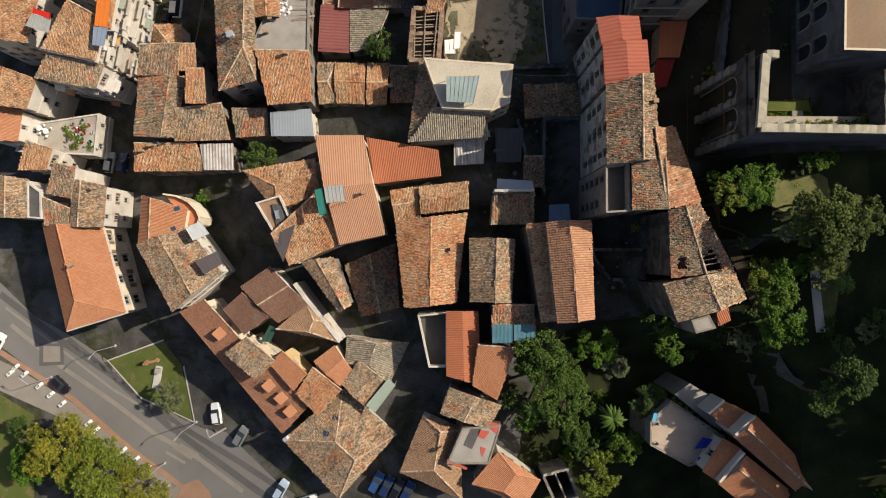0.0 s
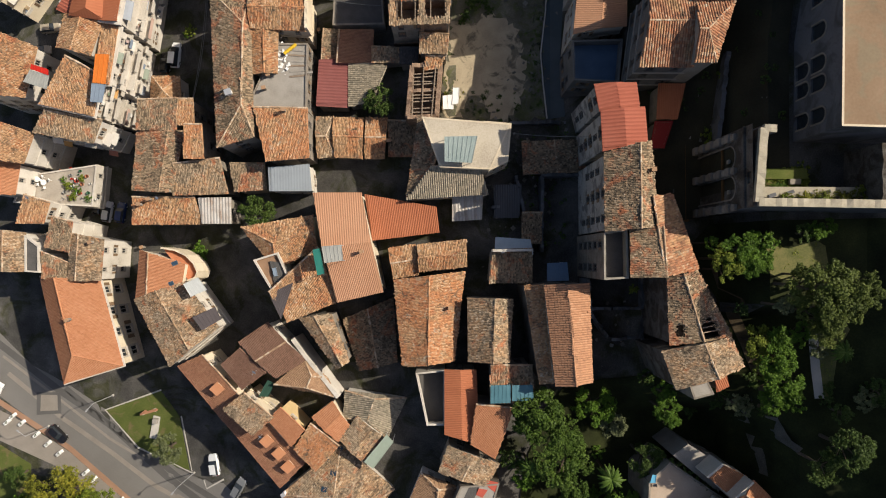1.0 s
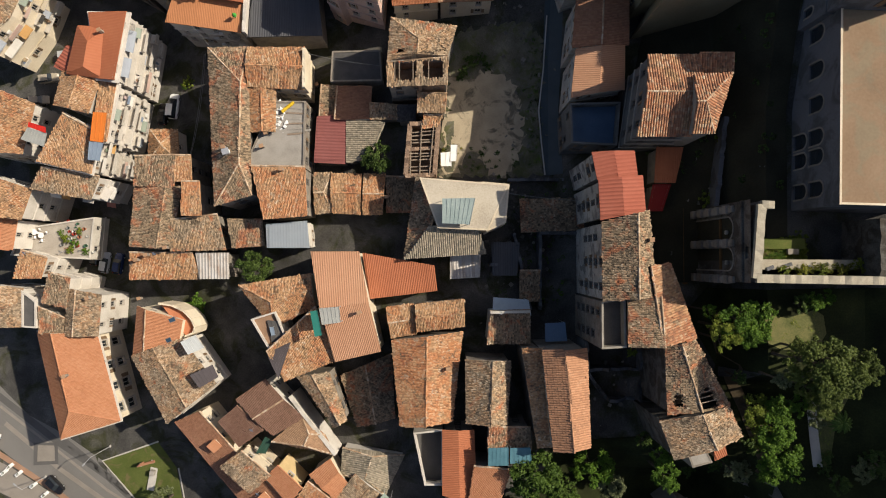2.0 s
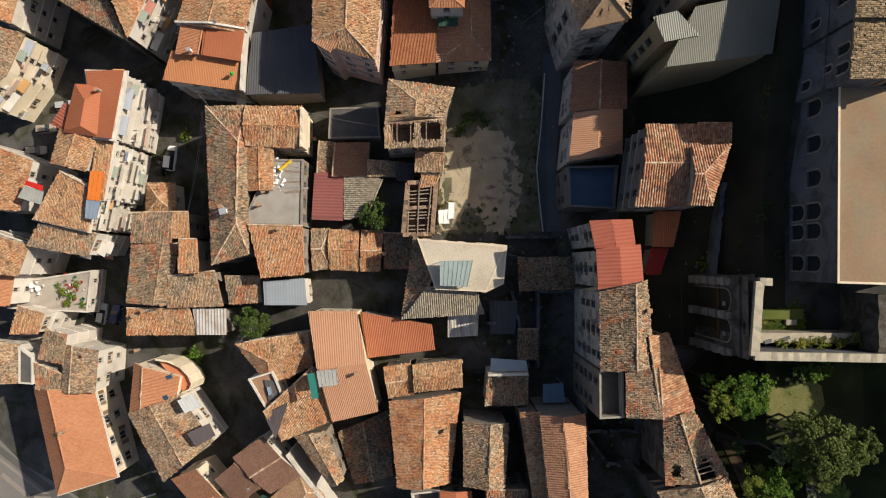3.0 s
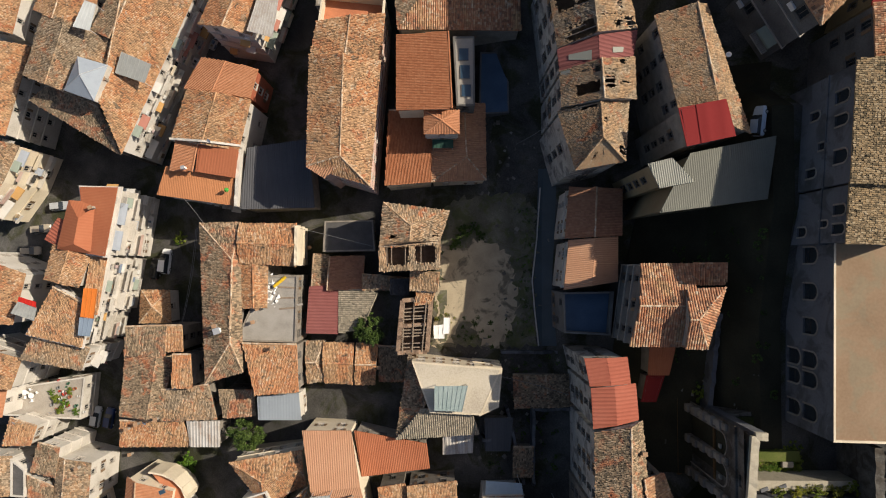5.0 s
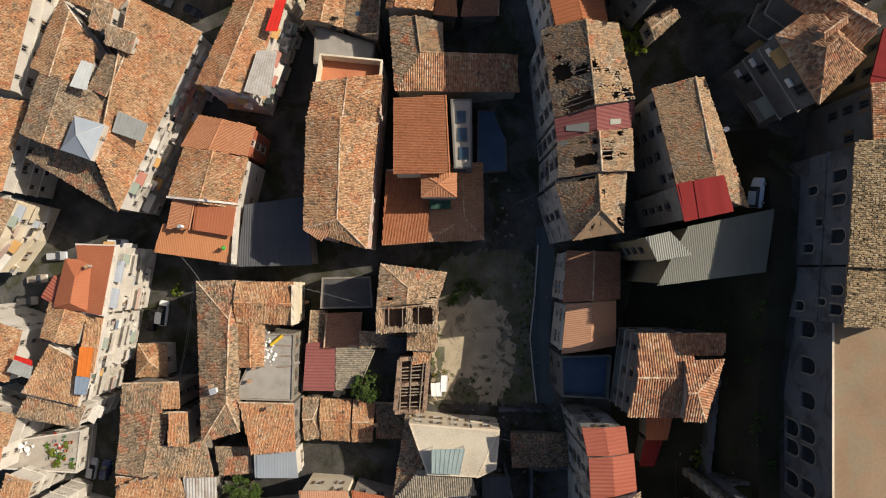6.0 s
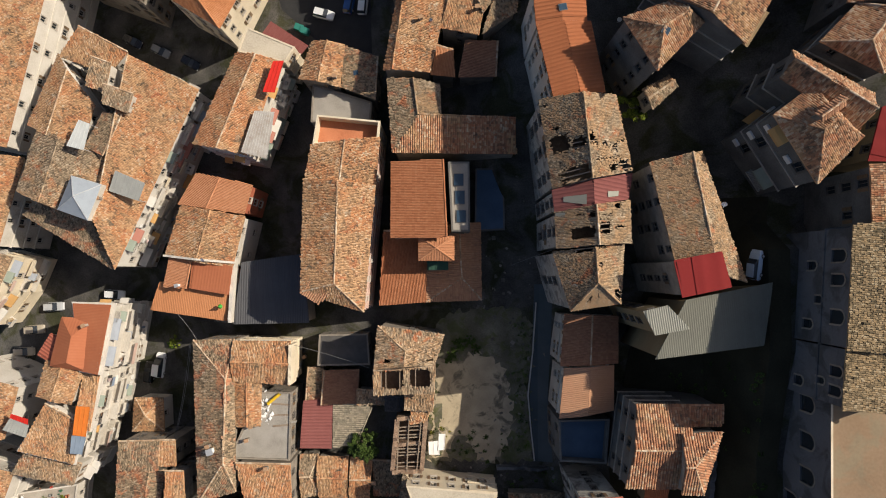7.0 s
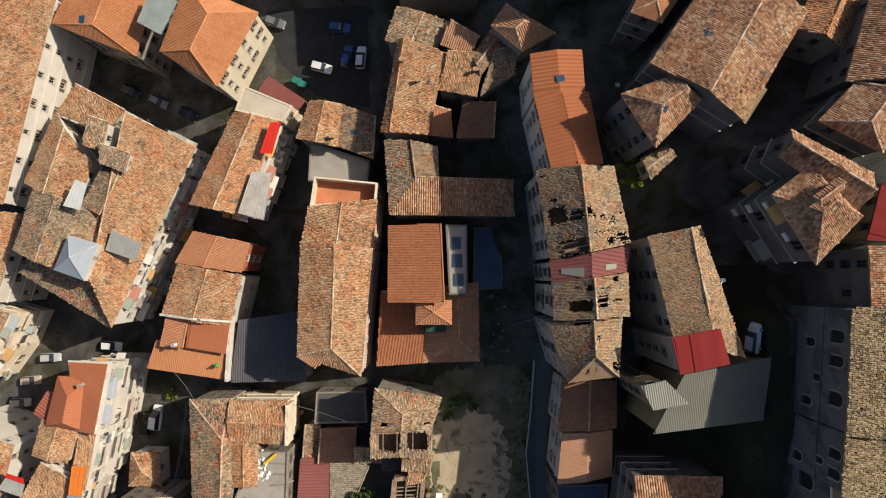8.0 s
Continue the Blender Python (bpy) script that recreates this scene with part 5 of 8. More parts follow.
house("annexe with deep red metal roof", ((32.6, 25.5), (39.1, 26.9), (37.5, 31.6), (31.2, 30.4)), 36.5, "shed", 0.84, "crimson", "stone", blind=(1, 2))
house("long house with pale weathered tiles", ((32.3, 30.2), (41.8, 27.5), (36.1, 45.1), (29.0, 43.6)), 35, "gable", 1.34, "tan", "stone", ridge=(0.52, 0.72), blind=(0,))
house("ruined palace with broken tile roof", ((16.6, 40.5), (27.5, 42.8), (25.2, 53.5), (14.7, 53.2)), 31.2, "gable", 2.6, "tan", "palewall", ridge=(0.45, 0.53), eave2=32.6, holes=((0, 0.0, 0.19, 0.2, 0.97), (0, 0.36, 0.56, 0.12, 0.55), (0, 0.36, 0.5, 0.6, 0.97), (0, 0.9, 0.93, 0.05, 0.15), (0, 0.24, 0.28, 0.2, 0.3), (0, 0.62, 0.66, 0.15, 0.4), (1, 0.4, 0.57, 0.75, 0.97), (1, 0.38, 0.44, 0.48, 0.65), (1, 0.3, 0.38, 0.25, 0.42), (1, 0.38, 0.42, 0.05, 0.2), (1, 0.2, 0.235, 0.25, 0.85), (1, 0.02, 0.17, 0.03, 0.3), (1, 0.04, 0.15, 0.36, 0.55)), win=1.35, storey=4.2, spacing=3.8, blind=(0, 2))
house("ruined palace bay with rusty sheet roof", ((16.9, 37.2), (26.9, 38.9), (27.5, 42.6), (16.5, 40.4)), 31.2, "gable", 2.5, "maroon", "palewall", ridge=(0.5, 0.48), eave2=32.6, win=1.35, storey=4.2, spacing=3.8, blind=(0, 2))
house("ruined palace bay with fallen rafters", ((17.1, 32.1), (27.2, 32.9), (27.1, 38.8), (16.9, 37.2)), 31.2, "gable", 2.5, "tan", "palewall", ridge=(0.52, 0.5), eave2=32.6, holes=((0, 0.2, 0.52, 0.35, 0.95), (0, 0.7, 0.95, 0.78, 0.98), (0, 0.8, 0.9, 0.5, 0.7), (1, 0.8, 0.97, 0.3, 0.48), (1, 0.2, 0.55, 0.62, 0.98), (1, 0.62, 0.74, 0.55, 0.85), (1, 0.35, 0.42, 0.2, 0.5)), win=1.35, storey=4.2, spacing=3.8, blind=(0, 2))
house("ruined palace end with hipped roof", ((19.2, 23.3), (26.0, 24.4), (26.5, 32.8), (16.7, 31.7)), 30.4, "hip", 2.4, "tan", "palewall", ridge=(0.5, 0.55), hips=(0.42, 0.0), eave2=31.6, holes=((0, 0.86, 0.98, 0.5, 0.96), (0, 0.3, 0.37, 0.6, 0.9), (1, 0.5, 0.66, 0.72, 0.95), (1, 0.9, 0.98, 0.6, 0.9), (1, 0.02, 0.24, 0.02, 0.3), (2, 0.24, 0.34, 0.3, 0.5), (2, 0.55, 0.6, 0.35, 0.6)), win=1.35, storey=4.2, spacing=3.8, blind=(2,))
house("house with terracotta ribbed roof", ((14.2, 63.5), (21.4, 64.0), (21.0, 70.0), (13.7, 69.4)), 32.4, "gable", 0.78, "rust2", "white", blind=(0,))
house("long house with rust striped roof", ((16.6, 53.1), (23.9, 53.9), (21.9, 64.0), (14.2, 63.5)), 32.4, "gable", 0.78, "rust2", "white", blind=(2,))
house("big house with diagonal red brown tile roof", ((28.1, 65.6), (40.0, 58.1), (48.5, 72.5), (36.4, 77.6)), 39.2, "gable", 1.68, "redmix", "greystone", ridge=(0.57, 0.52), blind=(0,))
house("wing with hipped tan roof", ((24.5, 61.8), (28.9, 54.8), (35.0, 61.1), (32.5, 64.7)), 38.6, "hip", 1.46, "redmix", "greystone", hips=(0.35, 0.2), blind=(2,))
house("small ruin with broken tile roof", ((29.6, 54.9), (31.1, 52.0), (34.7, 55.3), (33.4, 56.9)), 30.4, "gable", 0.45, "old", "stone")
house("tall palace with brick red hips", ((42.4, 48.5), (47.7, 39.8), (53.6, 45.8), (47.5, 52.3)), 41, "hip", 1.79, "redmix", "greystone", hips=(0.4, 0.3), storey=4.2, win=1.5, spacing=3.6, ledges=True, balcony=0.3, blind=(2,))
house("palace rear wing with brick red roof", ((44.9, 56.7), (43.3, 53.2), (52.9, 46.5), (55.1, 51.2)), 41, "gable", 1.57, "redmix", "greystone", ridge=(0.5, 0.5), storey=4.2, win=1.5, spacing=3.6, ledges=True, blind=(1,))
house("raised roof dormer with ribbed tiles", ((45.6, 47.8), (46.6, 46.9), (49.6, 48.9), (48.6, 50.0)), 44, "gable", 0.45, "ribtile", "stone")
house("tall corner house with red brown tiles", ((48.4, 57.8), (56.3, 53.7), (62.0, 62.4), (53.2, 62.7)), 41, "hip", 1.68, "redmix", "greystone", hips=(0.2, 0.2), blind=(2,))
house("long house with brick red tile roof", ((51.9, 62.7), (62.0, 62.4), (63.9, 76.0), (55.6, 74.6)), 41, "gable", 1.68, "redmix", "greystone", blind=(0,))
house("church aisle with golden tile roof", ((49.2, 19.6), (56.9, 19.3), (57.3, 35.3), (50.3, 34.6)), 43.6, "shed2", 1.4, "golden", "church", storey=5.2, spacing=5.2, win=1.7, ledges=True, arches=((3,), ((3.4, 39.4, 1.5, 2.8), (6.4, 39.6, 1.3, 2.6), (11.0, 39.7, 1.7, 2.7), (12.3, 34.0, 1.1, 2.3), (9.0, 36.4, .9, 1.6), (4.6, 34.4, 1.1, 2.1))), blind=(0, 2, 3))
house("church chapel with golden tile roof", ((48.9, 12.4), (57.5, 12.1), (57.7, 19.6), (49.5, 19.9)), 43, "shed2", 1.05, "golden", "church", storey=5.2, spacing=3.6, win=1.7, ledges=True, arches=((3,), ((2.9, 39.8, 1.2, 2.4), (5.3, 39.8, 1.2, 2.4), (4.5, 37.1, .8, 1.8), (5.3, 32.4, 1.2, 2.1))), blind=(2, 3))
house("church with flat brown membrane roof", ((49.7, -12.5), (62.9, -12.9), (63.4, 12.9), (50.2, 12.9)), 38.6, "flat", 0, "membrane", "church", church=1, coping='cream', arches=((3,), ((1.7, 32.3, 2.1, 3.2), (6.6, 32.3, 2.1, 3.2), (11.3, 32.3, 2.1, 3.2), (15.8, 32.3, 2.1, 3.2), (15.8, 28.7, 2.1, 3.1), (18.5, 32.3, 2.0, 3.2), (18.5, 28.7, 2.0, 3.1), (22.9, 32.3, 2.0, 3.2), (22.9, 28.7, 2.0, 3.1))), blind=(2,))
house("house with red sheet roof on the hill", ((54.8, 42.9), (61.2, 42.6), (61.5, 51.6), (56.7, 49.8)), 40, "shed2", 1.05, "crimson", "dull", blind=(0,))
house("house with striped tile roof on the hill", ((53.4, 30.4), (59.0, 30.3), (59.3, 41.9), (53.2, 42.1)), 42.5, "shed2", 0.98, "redmix", "greystone", win=1.3, spacing=3.4, blind=(0,))
house("ruined house with broken hipped roof", ((-9.9, 13.0), (0.0, 13.9), (1.5, 18.7), (-9.3, 20.1)), 17.8, "hip", 1.01, "old", "stone", ridge=(0.5, 0.45), hips=(0.05, 0.55), holes=((0, 0.15, 0.28, 0.3, 0.55), (1, 0.05, 0.2, 0.1, 0.35)), blind=(0,))
house("ruin annexe with striped tile roof", ((-5.3, 5.6), (-0.4, 5.4), (-0.1, 8.6), (-5.1, 8.8)), 13.5, "shed", 0.7, "old", "stone", blind=(0, 2))
house("ruin annexe with black slates", ((-8.8, 4.7), (-5.5, 4.7), (-5.5, 7.4), (-8.7, 7.4)), 10.5, "shed", 0.56, "slate", "stone", blind=(1, 3))
house("ruin side roof of worn tiles", ((-4.4, 2.9), (-1.8, 3.3), (-0.8, 5.3), (-4.1, 5.4)), 12.5, "shed", 0.35, "mix", "stone", blind=(2,))
# added beyond the view to cast shade over the car park
house("unseen house added north of the car park for its shade", ((-6.2, 84.6), (7.5, 83.7), (8.4, 100.6), (-7.2, 101.5)), 20, "gable", 1.12, "mix", "stone")
house("house with tile roof behind the palace", ((47.7, 70.7), (53.6, 67.8), (59.0, 79.1), (51.7, 80.6)), 38, "gable", 1.12, "orange", "stone", blind=(1,))
# another plain house added out of view as a shade caster
house("unseen house added north-west of the car park for its shade", ((-29.7, 92.5), (-12.8, 92.5), (-13.0, 106.8), (-29.9, 107.8)), 12, "gable", 1.12, "mix", "stone")
house("ruined house rooms with fallen roof", ((-10.0, 8.8), (0.0, 9.2), (0.0, 13.6), (-10.0, 12.9)), 17.4, "shed", 0.35, "old", "stone", holes=((0, 0.1, 0.5, 0.2, 0.93), (0, 0.58, 0.93, 0.25, 0.93)), blind=(2,))
house("house with rounded orange roof in the north", ((26.7, 73.7), (30.9, 72.2), (36.2, 80.1), (31.7, 83.9)), 36, "hip", 0.9, "pantile", "greystone", hips=(0.2, 0.2))
# two more houses added out of view to shade the northern lanes
house("unseen tall house added north of the lane for its shade", ((18.4, 81.9), (26.2, 81.1), (28.6, 93.1), (18.4, 93.9)), 34, "gable", 1.12, "mix", "greystone")
house("unseen large house added north of the hill for its shade", ((34.3, 78.3), (46.2, 76.9), (48.6, 91.4), (35.2, 91.4)), 42, "gable", 1.12, "redold", "greystone")


house("lean-to with rusty red sheet roof in the alley", ((32.6, -7.4), (35.9, -7.4), (37.1, -1.8), (32.8, -1.8)), 20.6, "shed", .4, "rust", "stone", blind=(0, 1, 2, 3))
house("lean-to with dark red sheet roof in the alley", ((31.8, -11.8), (34.2, -11.8), (35.5, -7.5), (32.6, -7.5)), 19.6, "shed", .4, "crimson", "stone", blind=(0, 1, 2, 3))

house("low shed with dark tile roof in the lane", ((12.8, -14.8), (24.4, -14.4), (23.7, -8.8), (12.5, -9.0)), 11, "gable", .5, "dark", "stone", blind=(0, 1, 2, 3))
house("low lean-to with dark sheet roof in the yard", ((7.8, -22.3), (12.1, -22.3), (12.6, -16.5), (7.6, -16.5)), 10.4, "shed", .3, "darksheet", "stone", blind=(0, 1, 2, 3))
house("small shed with mossy tile roof in the yard", ((12.5, -26.8), (16.1, -26.8), (16.1, -21.4), (12.6, -21.4)), 10.4, "shed", .4, "dark", "stone", blind=(0, 1, 2, 3))

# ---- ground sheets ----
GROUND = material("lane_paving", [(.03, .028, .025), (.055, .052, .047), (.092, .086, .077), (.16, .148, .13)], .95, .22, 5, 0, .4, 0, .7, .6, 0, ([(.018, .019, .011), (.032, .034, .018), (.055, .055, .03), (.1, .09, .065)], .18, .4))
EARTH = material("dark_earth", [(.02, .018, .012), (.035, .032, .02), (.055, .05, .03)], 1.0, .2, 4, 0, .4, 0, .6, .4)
# rough grass with the deep shade of slope and court put into its colour
SHADEGRASS = material("shade_coloured_rough_grass", [(.009, .010, .005), (.018, .021, .008), (.03, .036, .012), (.055, .06, .02)], 1.0, .25, 4, 0, .4, 0, .6, .4)
ASPHALT = material("road_asphalt", [(0.130, 0.121, 0.108), (0.175, 0.163, 0.147), (0.212, 0.20, 0.183)], .9, .12, 6, 0, .15, 0, .5, .35)
WORN = material("tyre_worn_asphalt", [(.085, .08, .073), (.11, .104, .096), (.14, .13, .12)], .85, .2, 6, 0, .1, 0, .5, .3)
PALE = material("pale_paver_band", [(0.185, 0.161, 0.133), (0.252, 0.221, 0.184), (0.303, 0.269, 0.231)], .9, .4, 6, 0, .15, 0, .4, .4)
SAND = material("trodden_sand", [(0.265, 0.217, 0.15), (0.385, 0.318, 0.218), (0.46, 0.39, 0.27)], 1.0, .3, 4, 0, .2, 0, .7, .4, 0, ([(.09, .08, .055), (.14, .12, .085), (.2, .17, .12)], .3, .3))
LANE = material("dark_blue_grey_lane", [(.052, .066, .072), (.07, .086, .093), (.09, .107, .115)], .8, .3, 6, 0, .1, 0, .5, .3)
STONY = material("stony_weedy_earth", [(.06, .057, .04), (.105, .098, .07), (.155, .142, .105), (.24, .22, .165)], 1.0, .35, 6, 0, .4, 0, .6, .6, 0, ([(.06, .066, .03), (.10, .105, .05), (.15, .15, .075)], .4, .4))
TARMAC = material("dark_car_park_asphalt", [(.022, .022, .023), (.034, .034, .035), (.05, .049, .048)], .9, .3, 6, 0, .2, 0, .6, .4)
GRASS = material("short_grass", [(.045, .06, .014), (.075, .094, .022), (.105, .12, .032), (.14, .138, .048)], 1.0, .3, 6, 0, .3, 0, .4, .5, 0, ([(.09, .08, .03), (.14, .115, .05), (.2, .15, .075)], .35, .2))
ROUGH = material("dry_rough_grass", [(.05, .06, .02), (.09, .10, .035), (.15, .14, .055), (.20, .17, .08)], 1.0, .3, 5, 0, .3, 0, .5, .5)
BRICKRED = material("orange_paving", [(0.240, 0.137, 0.090), (0.320, 0.189, 0.120), (0.368, 0.242, 0.168)], .9, .5, 6, 0, .15, 0, .4, .4)
EARTHPATH = material("bare_brown_earth", [(.06, .045, .028), (.10, .075, .045), (.15, .115, .07)], 1.0, .4, 5, 0, .3, 0, .5, .5)
RUBBLEPATH = material("worn_stony_track", [(.05, .047, .04), (.10, .094, .08), (.17, .155, .13)], 1.0, .5, 5, 0, .4, 0, .6, .5)
STONEPALE = material("pale_kerb_stone", [(.34, .31, .27), (.46, .43, .38), (.54, .50, .45)], .9, .6, 6, 0, .15, 0, .4, .4)


def ground_sheet():
    xs = np.concatenate((np.arange(-600, -140, 40), np.arange(-140, 140, 2.0), np.arange(140, 620, 40)))
    ys = np.concatenate((np.arange(-600, -160, 40), np.arange(-160, 180, 2.0), np.arange(180, 640, 40)))
    gx, gy = np.meshgrid(xs, ys)
    gz = ground_z(gx.ravel(), gy.ravel())
    v = np.stack((gx.ravel(), gy.ravel(), gz), -1)
    w = len(xs)
    i = (np.arange(len(ys) - 1)[:, None] * w + np.arange(w - 1)[None]).ravel()
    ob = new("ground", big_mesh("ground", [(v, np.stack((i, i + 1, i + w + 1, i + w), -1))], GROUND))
    ob.data.shade_smooth()
    tagged(ob, "worn grey paving and earth on the hillside", "ground", kind="structure")


def sheet(name, label, category, outline, mat, lift=0.03, kerb=0.0, ragged=0.0):
    """A flat area laid on the hillside, cut along the ground's own grid so that it follows the slope; kerb: how far its rim stands proud."""
    if ragged:
        some, ring = random.Random(len(outline)), []
        for p, q in zip(outline, outline[1:] + outline[:1]):
            count = max(1, int(math.hypot(q[0] - p[0], q[1] - p[1]) / 0.5))
            for k in range(count):
                ring.append((p[0] + (q[0] - p[0]) * k / count + some.gauss(0, ragged), p[1] + (q[1] - p[1]) * k / count + some.gauss(0, ragged)))
        outline = ring
    bm = bmesh.new()
    bm.faces.new([bm.verts.new((x, y, 0)) for x, y in ccw(list(outline))])
    x0, x1 = min(p[0] for p in outline), max(p[0] for p in outline)
    y0, y1 = min(p[1] for p in outline), max(p[1] for p in outline)
    for axis, lo, hi in ((0, x0, x1), (1, y0, y1)):
        for c in np.arange(math.ceil(lo / 2) * 2, hi, 2.0):
            co, no = [0, 0, 0], [0, 0, 0]
            co[axis], no[axis] = float(c), 1
            bmesh.ops.bisect_plane(bm, geom=bm.verts[:] + bm.edges[:] + bm.faces[:], plane_co=co, plane_no=no, dist=1e-5)
    for v in bm.verts:
        v.co.z = ground_z(v.co.x, v.co.y) + lift + kerb
    rim = bmesh.ops.extrude_face_region(bm, geom=bm.faces[:])
    for v in rim["geom"]:
        if isinstance(v, bmesh.types.BMVert):
            v.co.z -= 0.4
    bmesh.ops.recalc_face_normals(bm, faces=bm.faces[:])
    ob = part(name, bm, mat)
    return tagged(ob, label, category, kind="structure")


def band(name, label, category, line, width, mat, lift=0.05):
    """A strip of the given width along a bent line."""
    pts = [Vector(p) for p in line]
    left, right = [], []
    for k, p in enumerate(pts):
        d = (pts[min(k + 1, len(pts) - 1)] - pts[max(k - 1, 0)]).normalized()
        n = Vector((-d.y, d.x)) * width / 2
        left.append(tuple(p + n))
        right.append(tuple(p - n))
    return sheet(name, label, category, left + right[::-1], mat, lift)


ground_sheet()
sheet("road", "grey asphalt main road below the old town", "road", [(-106.5, -32.4), (-92.1, -44.0), (-84.9, -50.9), (-76.5, -55.1), (-68.5, -59.9), (-50.4, -71.9), (-43.7, -72.9), (-29.8, -84.5), (-21.0, -91.0), (-48.6, -93.6), (-63.1, -78.5), (-76.5, -68.1), (-92.2, -57.0), (-106.7, -48.7)], ASPHALT)
band("road", "tyre-darkened traffic lane of the main road", "road", [(-92.1, -46.4), (-78.9, -56.1), (-67.9, -62.7), (-55.9, -72.5), (-40.2, -81.9), (-29.8, -88.0)], 1.4, WORN)
band("road", "tyre-darkened traffic lane beside the pale band", "road", [(-77.7, -55.5), (-65.5, -64.4), (-53.4, -72.4), (-41.4, -78.2), (-29.8, -84.3)], 1.2, WORN)
band("road", "pale paver band along the road middle", "road", [(-89.8, -52.7), (-79.0, -61.2), (-67.9, -68.0), (-58.3, -74.5), (-49.8, -78.3), (-40.2, -84.1)], 0.9, PALE, 0.06)
band("road", "pale paver edge along the upper kerb", "road", [(-90.9, -49.2), (-79.0, -57.8), (-67.9, -65.5), (-60.7, -69.3)], 0.5, PALE, 0.06)
band("pavement", "orange paved planter strip beside the road", "pavement", [(-94.6, -56.8), (-86.2, -61.9), (-76.5, -67.8), (-63.1, -78.1), (-52.2, -84.9), (-43.7, -91.0)], 1.1, BRICKRED, 0.07)
sheet("pavement", "tan paved footway by the park", "pavement", [(-99.5, -56.8), (-88.6, -61.6), (-76.5, -68.6), (-63.7, -78.4), (-52.2, -85.7), (-55.9, -94.4), (-67.9, -87.1), (-75.3, -73.2), (-92.2, -66.2), (-99.5, -62.6)], PALE, 0.05)
sheet("lawn", "mown lawn of the road island", "lawn", [(-68.8, -59.7), (-57.3, -55.4), (-53.2, -60.4), (-51.0, -70.8), (-53.7, -70.5), (-61.9, -66.7)], GRASS, 0.05, 0.06)
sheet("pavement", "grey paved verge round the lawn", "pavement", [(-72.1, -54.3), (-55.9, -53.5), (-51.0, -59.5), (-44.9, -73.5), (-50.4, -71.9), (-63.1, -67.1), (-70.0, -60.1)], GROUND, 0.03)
band("kerb", "pale stone kerb of the lawn", "kerb", [(-57.1, -55.4), (-69.0, -59.7), (-61.9, -67.0), (-50.4, -71.4), (-52.8, -60.4)], 0.3, STONEPALE, 0.14)
sheet("lawn", "park lawn beside the road", "lawn", [(-101.9, -63.8), (-92.2, -66.9), (-85.0, -71.1), (-85.0, -88.0), (-102.0, -90.5)], GRASS, 0.05)
sheet("pavement", "orange paved traffic circle", "pavement", [(-54.7, -86.7), (-52.8, -83.8), (-49.8, -82.5), (-47.3, -84.7), (-46.1, -87.9), (-51.0, -91.7)], BRICKRED, 0.09)
band("pavement", "pale parking line on the asphalt", "pavement", [(-47.9, -72.6), (-47.3, -74.2), (-43.7, -72.1)], 0.3, STONEPALE, 0.08)
# crossing stripes
for lane in ((-53.7, -75.9, -49.5, -77.8), (-55.2, -76.6, -51.0, -78.6), (-56.6, -77.6, -52.5, -79.6)):
    band("road", "worn white crossing stripe", "road", [lane[:2], lane[2:]], 0.5, PALE, 0.075)
# square paving pattern by the road
sheet("pavement", "square of dark paving with a round centre", "pavement", [(-83.8, -56.5), (-78.7, -56.4), (-78.5, -60.7), (-83.8, -61.1)], WORN, 0.07)
sheet("pavement", "inner pale square of the paving pattern", "pavement", [(-82.9, -57.0), (-79.4, -57.0), (-79.3, -60.1), (-83.0, -60.3)], PALE, 0.09)
# the square in the old town
sheet("square", "stony earth with thin weeds round the small square", "square", [(-0.2, 19.6), (3.4, 21.9), (9.3, 22.5), (14.0, 22.4), (16.8, 20.1), (17.0, 15.1), (16.1, 7.1), (17.2, -4.4), (10.9, -4.8), (4.6, -4.8), (-1.8, -4.6), (-1.4, 1.2), (-0.6, 12.0)], STONY, 0.1, 0, 0.3)
sheet("square", "trodden sand and gravel of the small square", "square", [(0.2, 13.6), (2.6, 13.2), (6.2, 14.3), (9.3, 13.9), (11.7, 12.3), (12.9, 9.1), (13.5, 5.1), (13.3, 1.1), (12.5, -2.4), (10.1, -4.2), (7.7, -4.3), (5.4, -0.4), (3.0, -0.4), (1.4, -4.0), (-1.4, -4.2), (-1.2, -0.4), (-0.6, 2.8), (-0.2, 8.4)], SAND, 0.14, 0, 0.4)
band("road", "smooth grey lane beside the square", "road", [(18.6, 26.7), (18.6, 22.3), (18.6, 15.0), (18.1, 7.1), (18.5, 1.1), (18.9, -4.4)], 3.0, LANE, 0.06)
band("kerb", "pale concrete kerb between weeds and lane", "kerb", [(17.5, 23.5), (17.2, 15.1), (16.3, 7.1), (16.8, 1.1), (17.4, -4.4)], 0.22, STONEPALE, 0.2)
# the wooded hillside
sheet("ground", "weedy earth under the trees, coloured for deep shade", "ground", [(12, -110), (11, -80), (14, -64), (20, -52), (26, -50), (40, -47), (42, -36), (38, -28), (41, -24), (95, -23), (95, -110)], SHADEGRASS, 0.3)
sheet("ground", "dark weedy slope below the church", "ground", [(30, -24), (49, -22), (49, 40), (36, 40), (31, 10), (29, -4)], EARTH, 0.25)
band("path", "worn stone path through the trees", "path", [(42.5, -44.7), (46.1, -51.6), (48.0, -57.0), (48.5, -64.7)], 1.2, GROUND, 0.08)


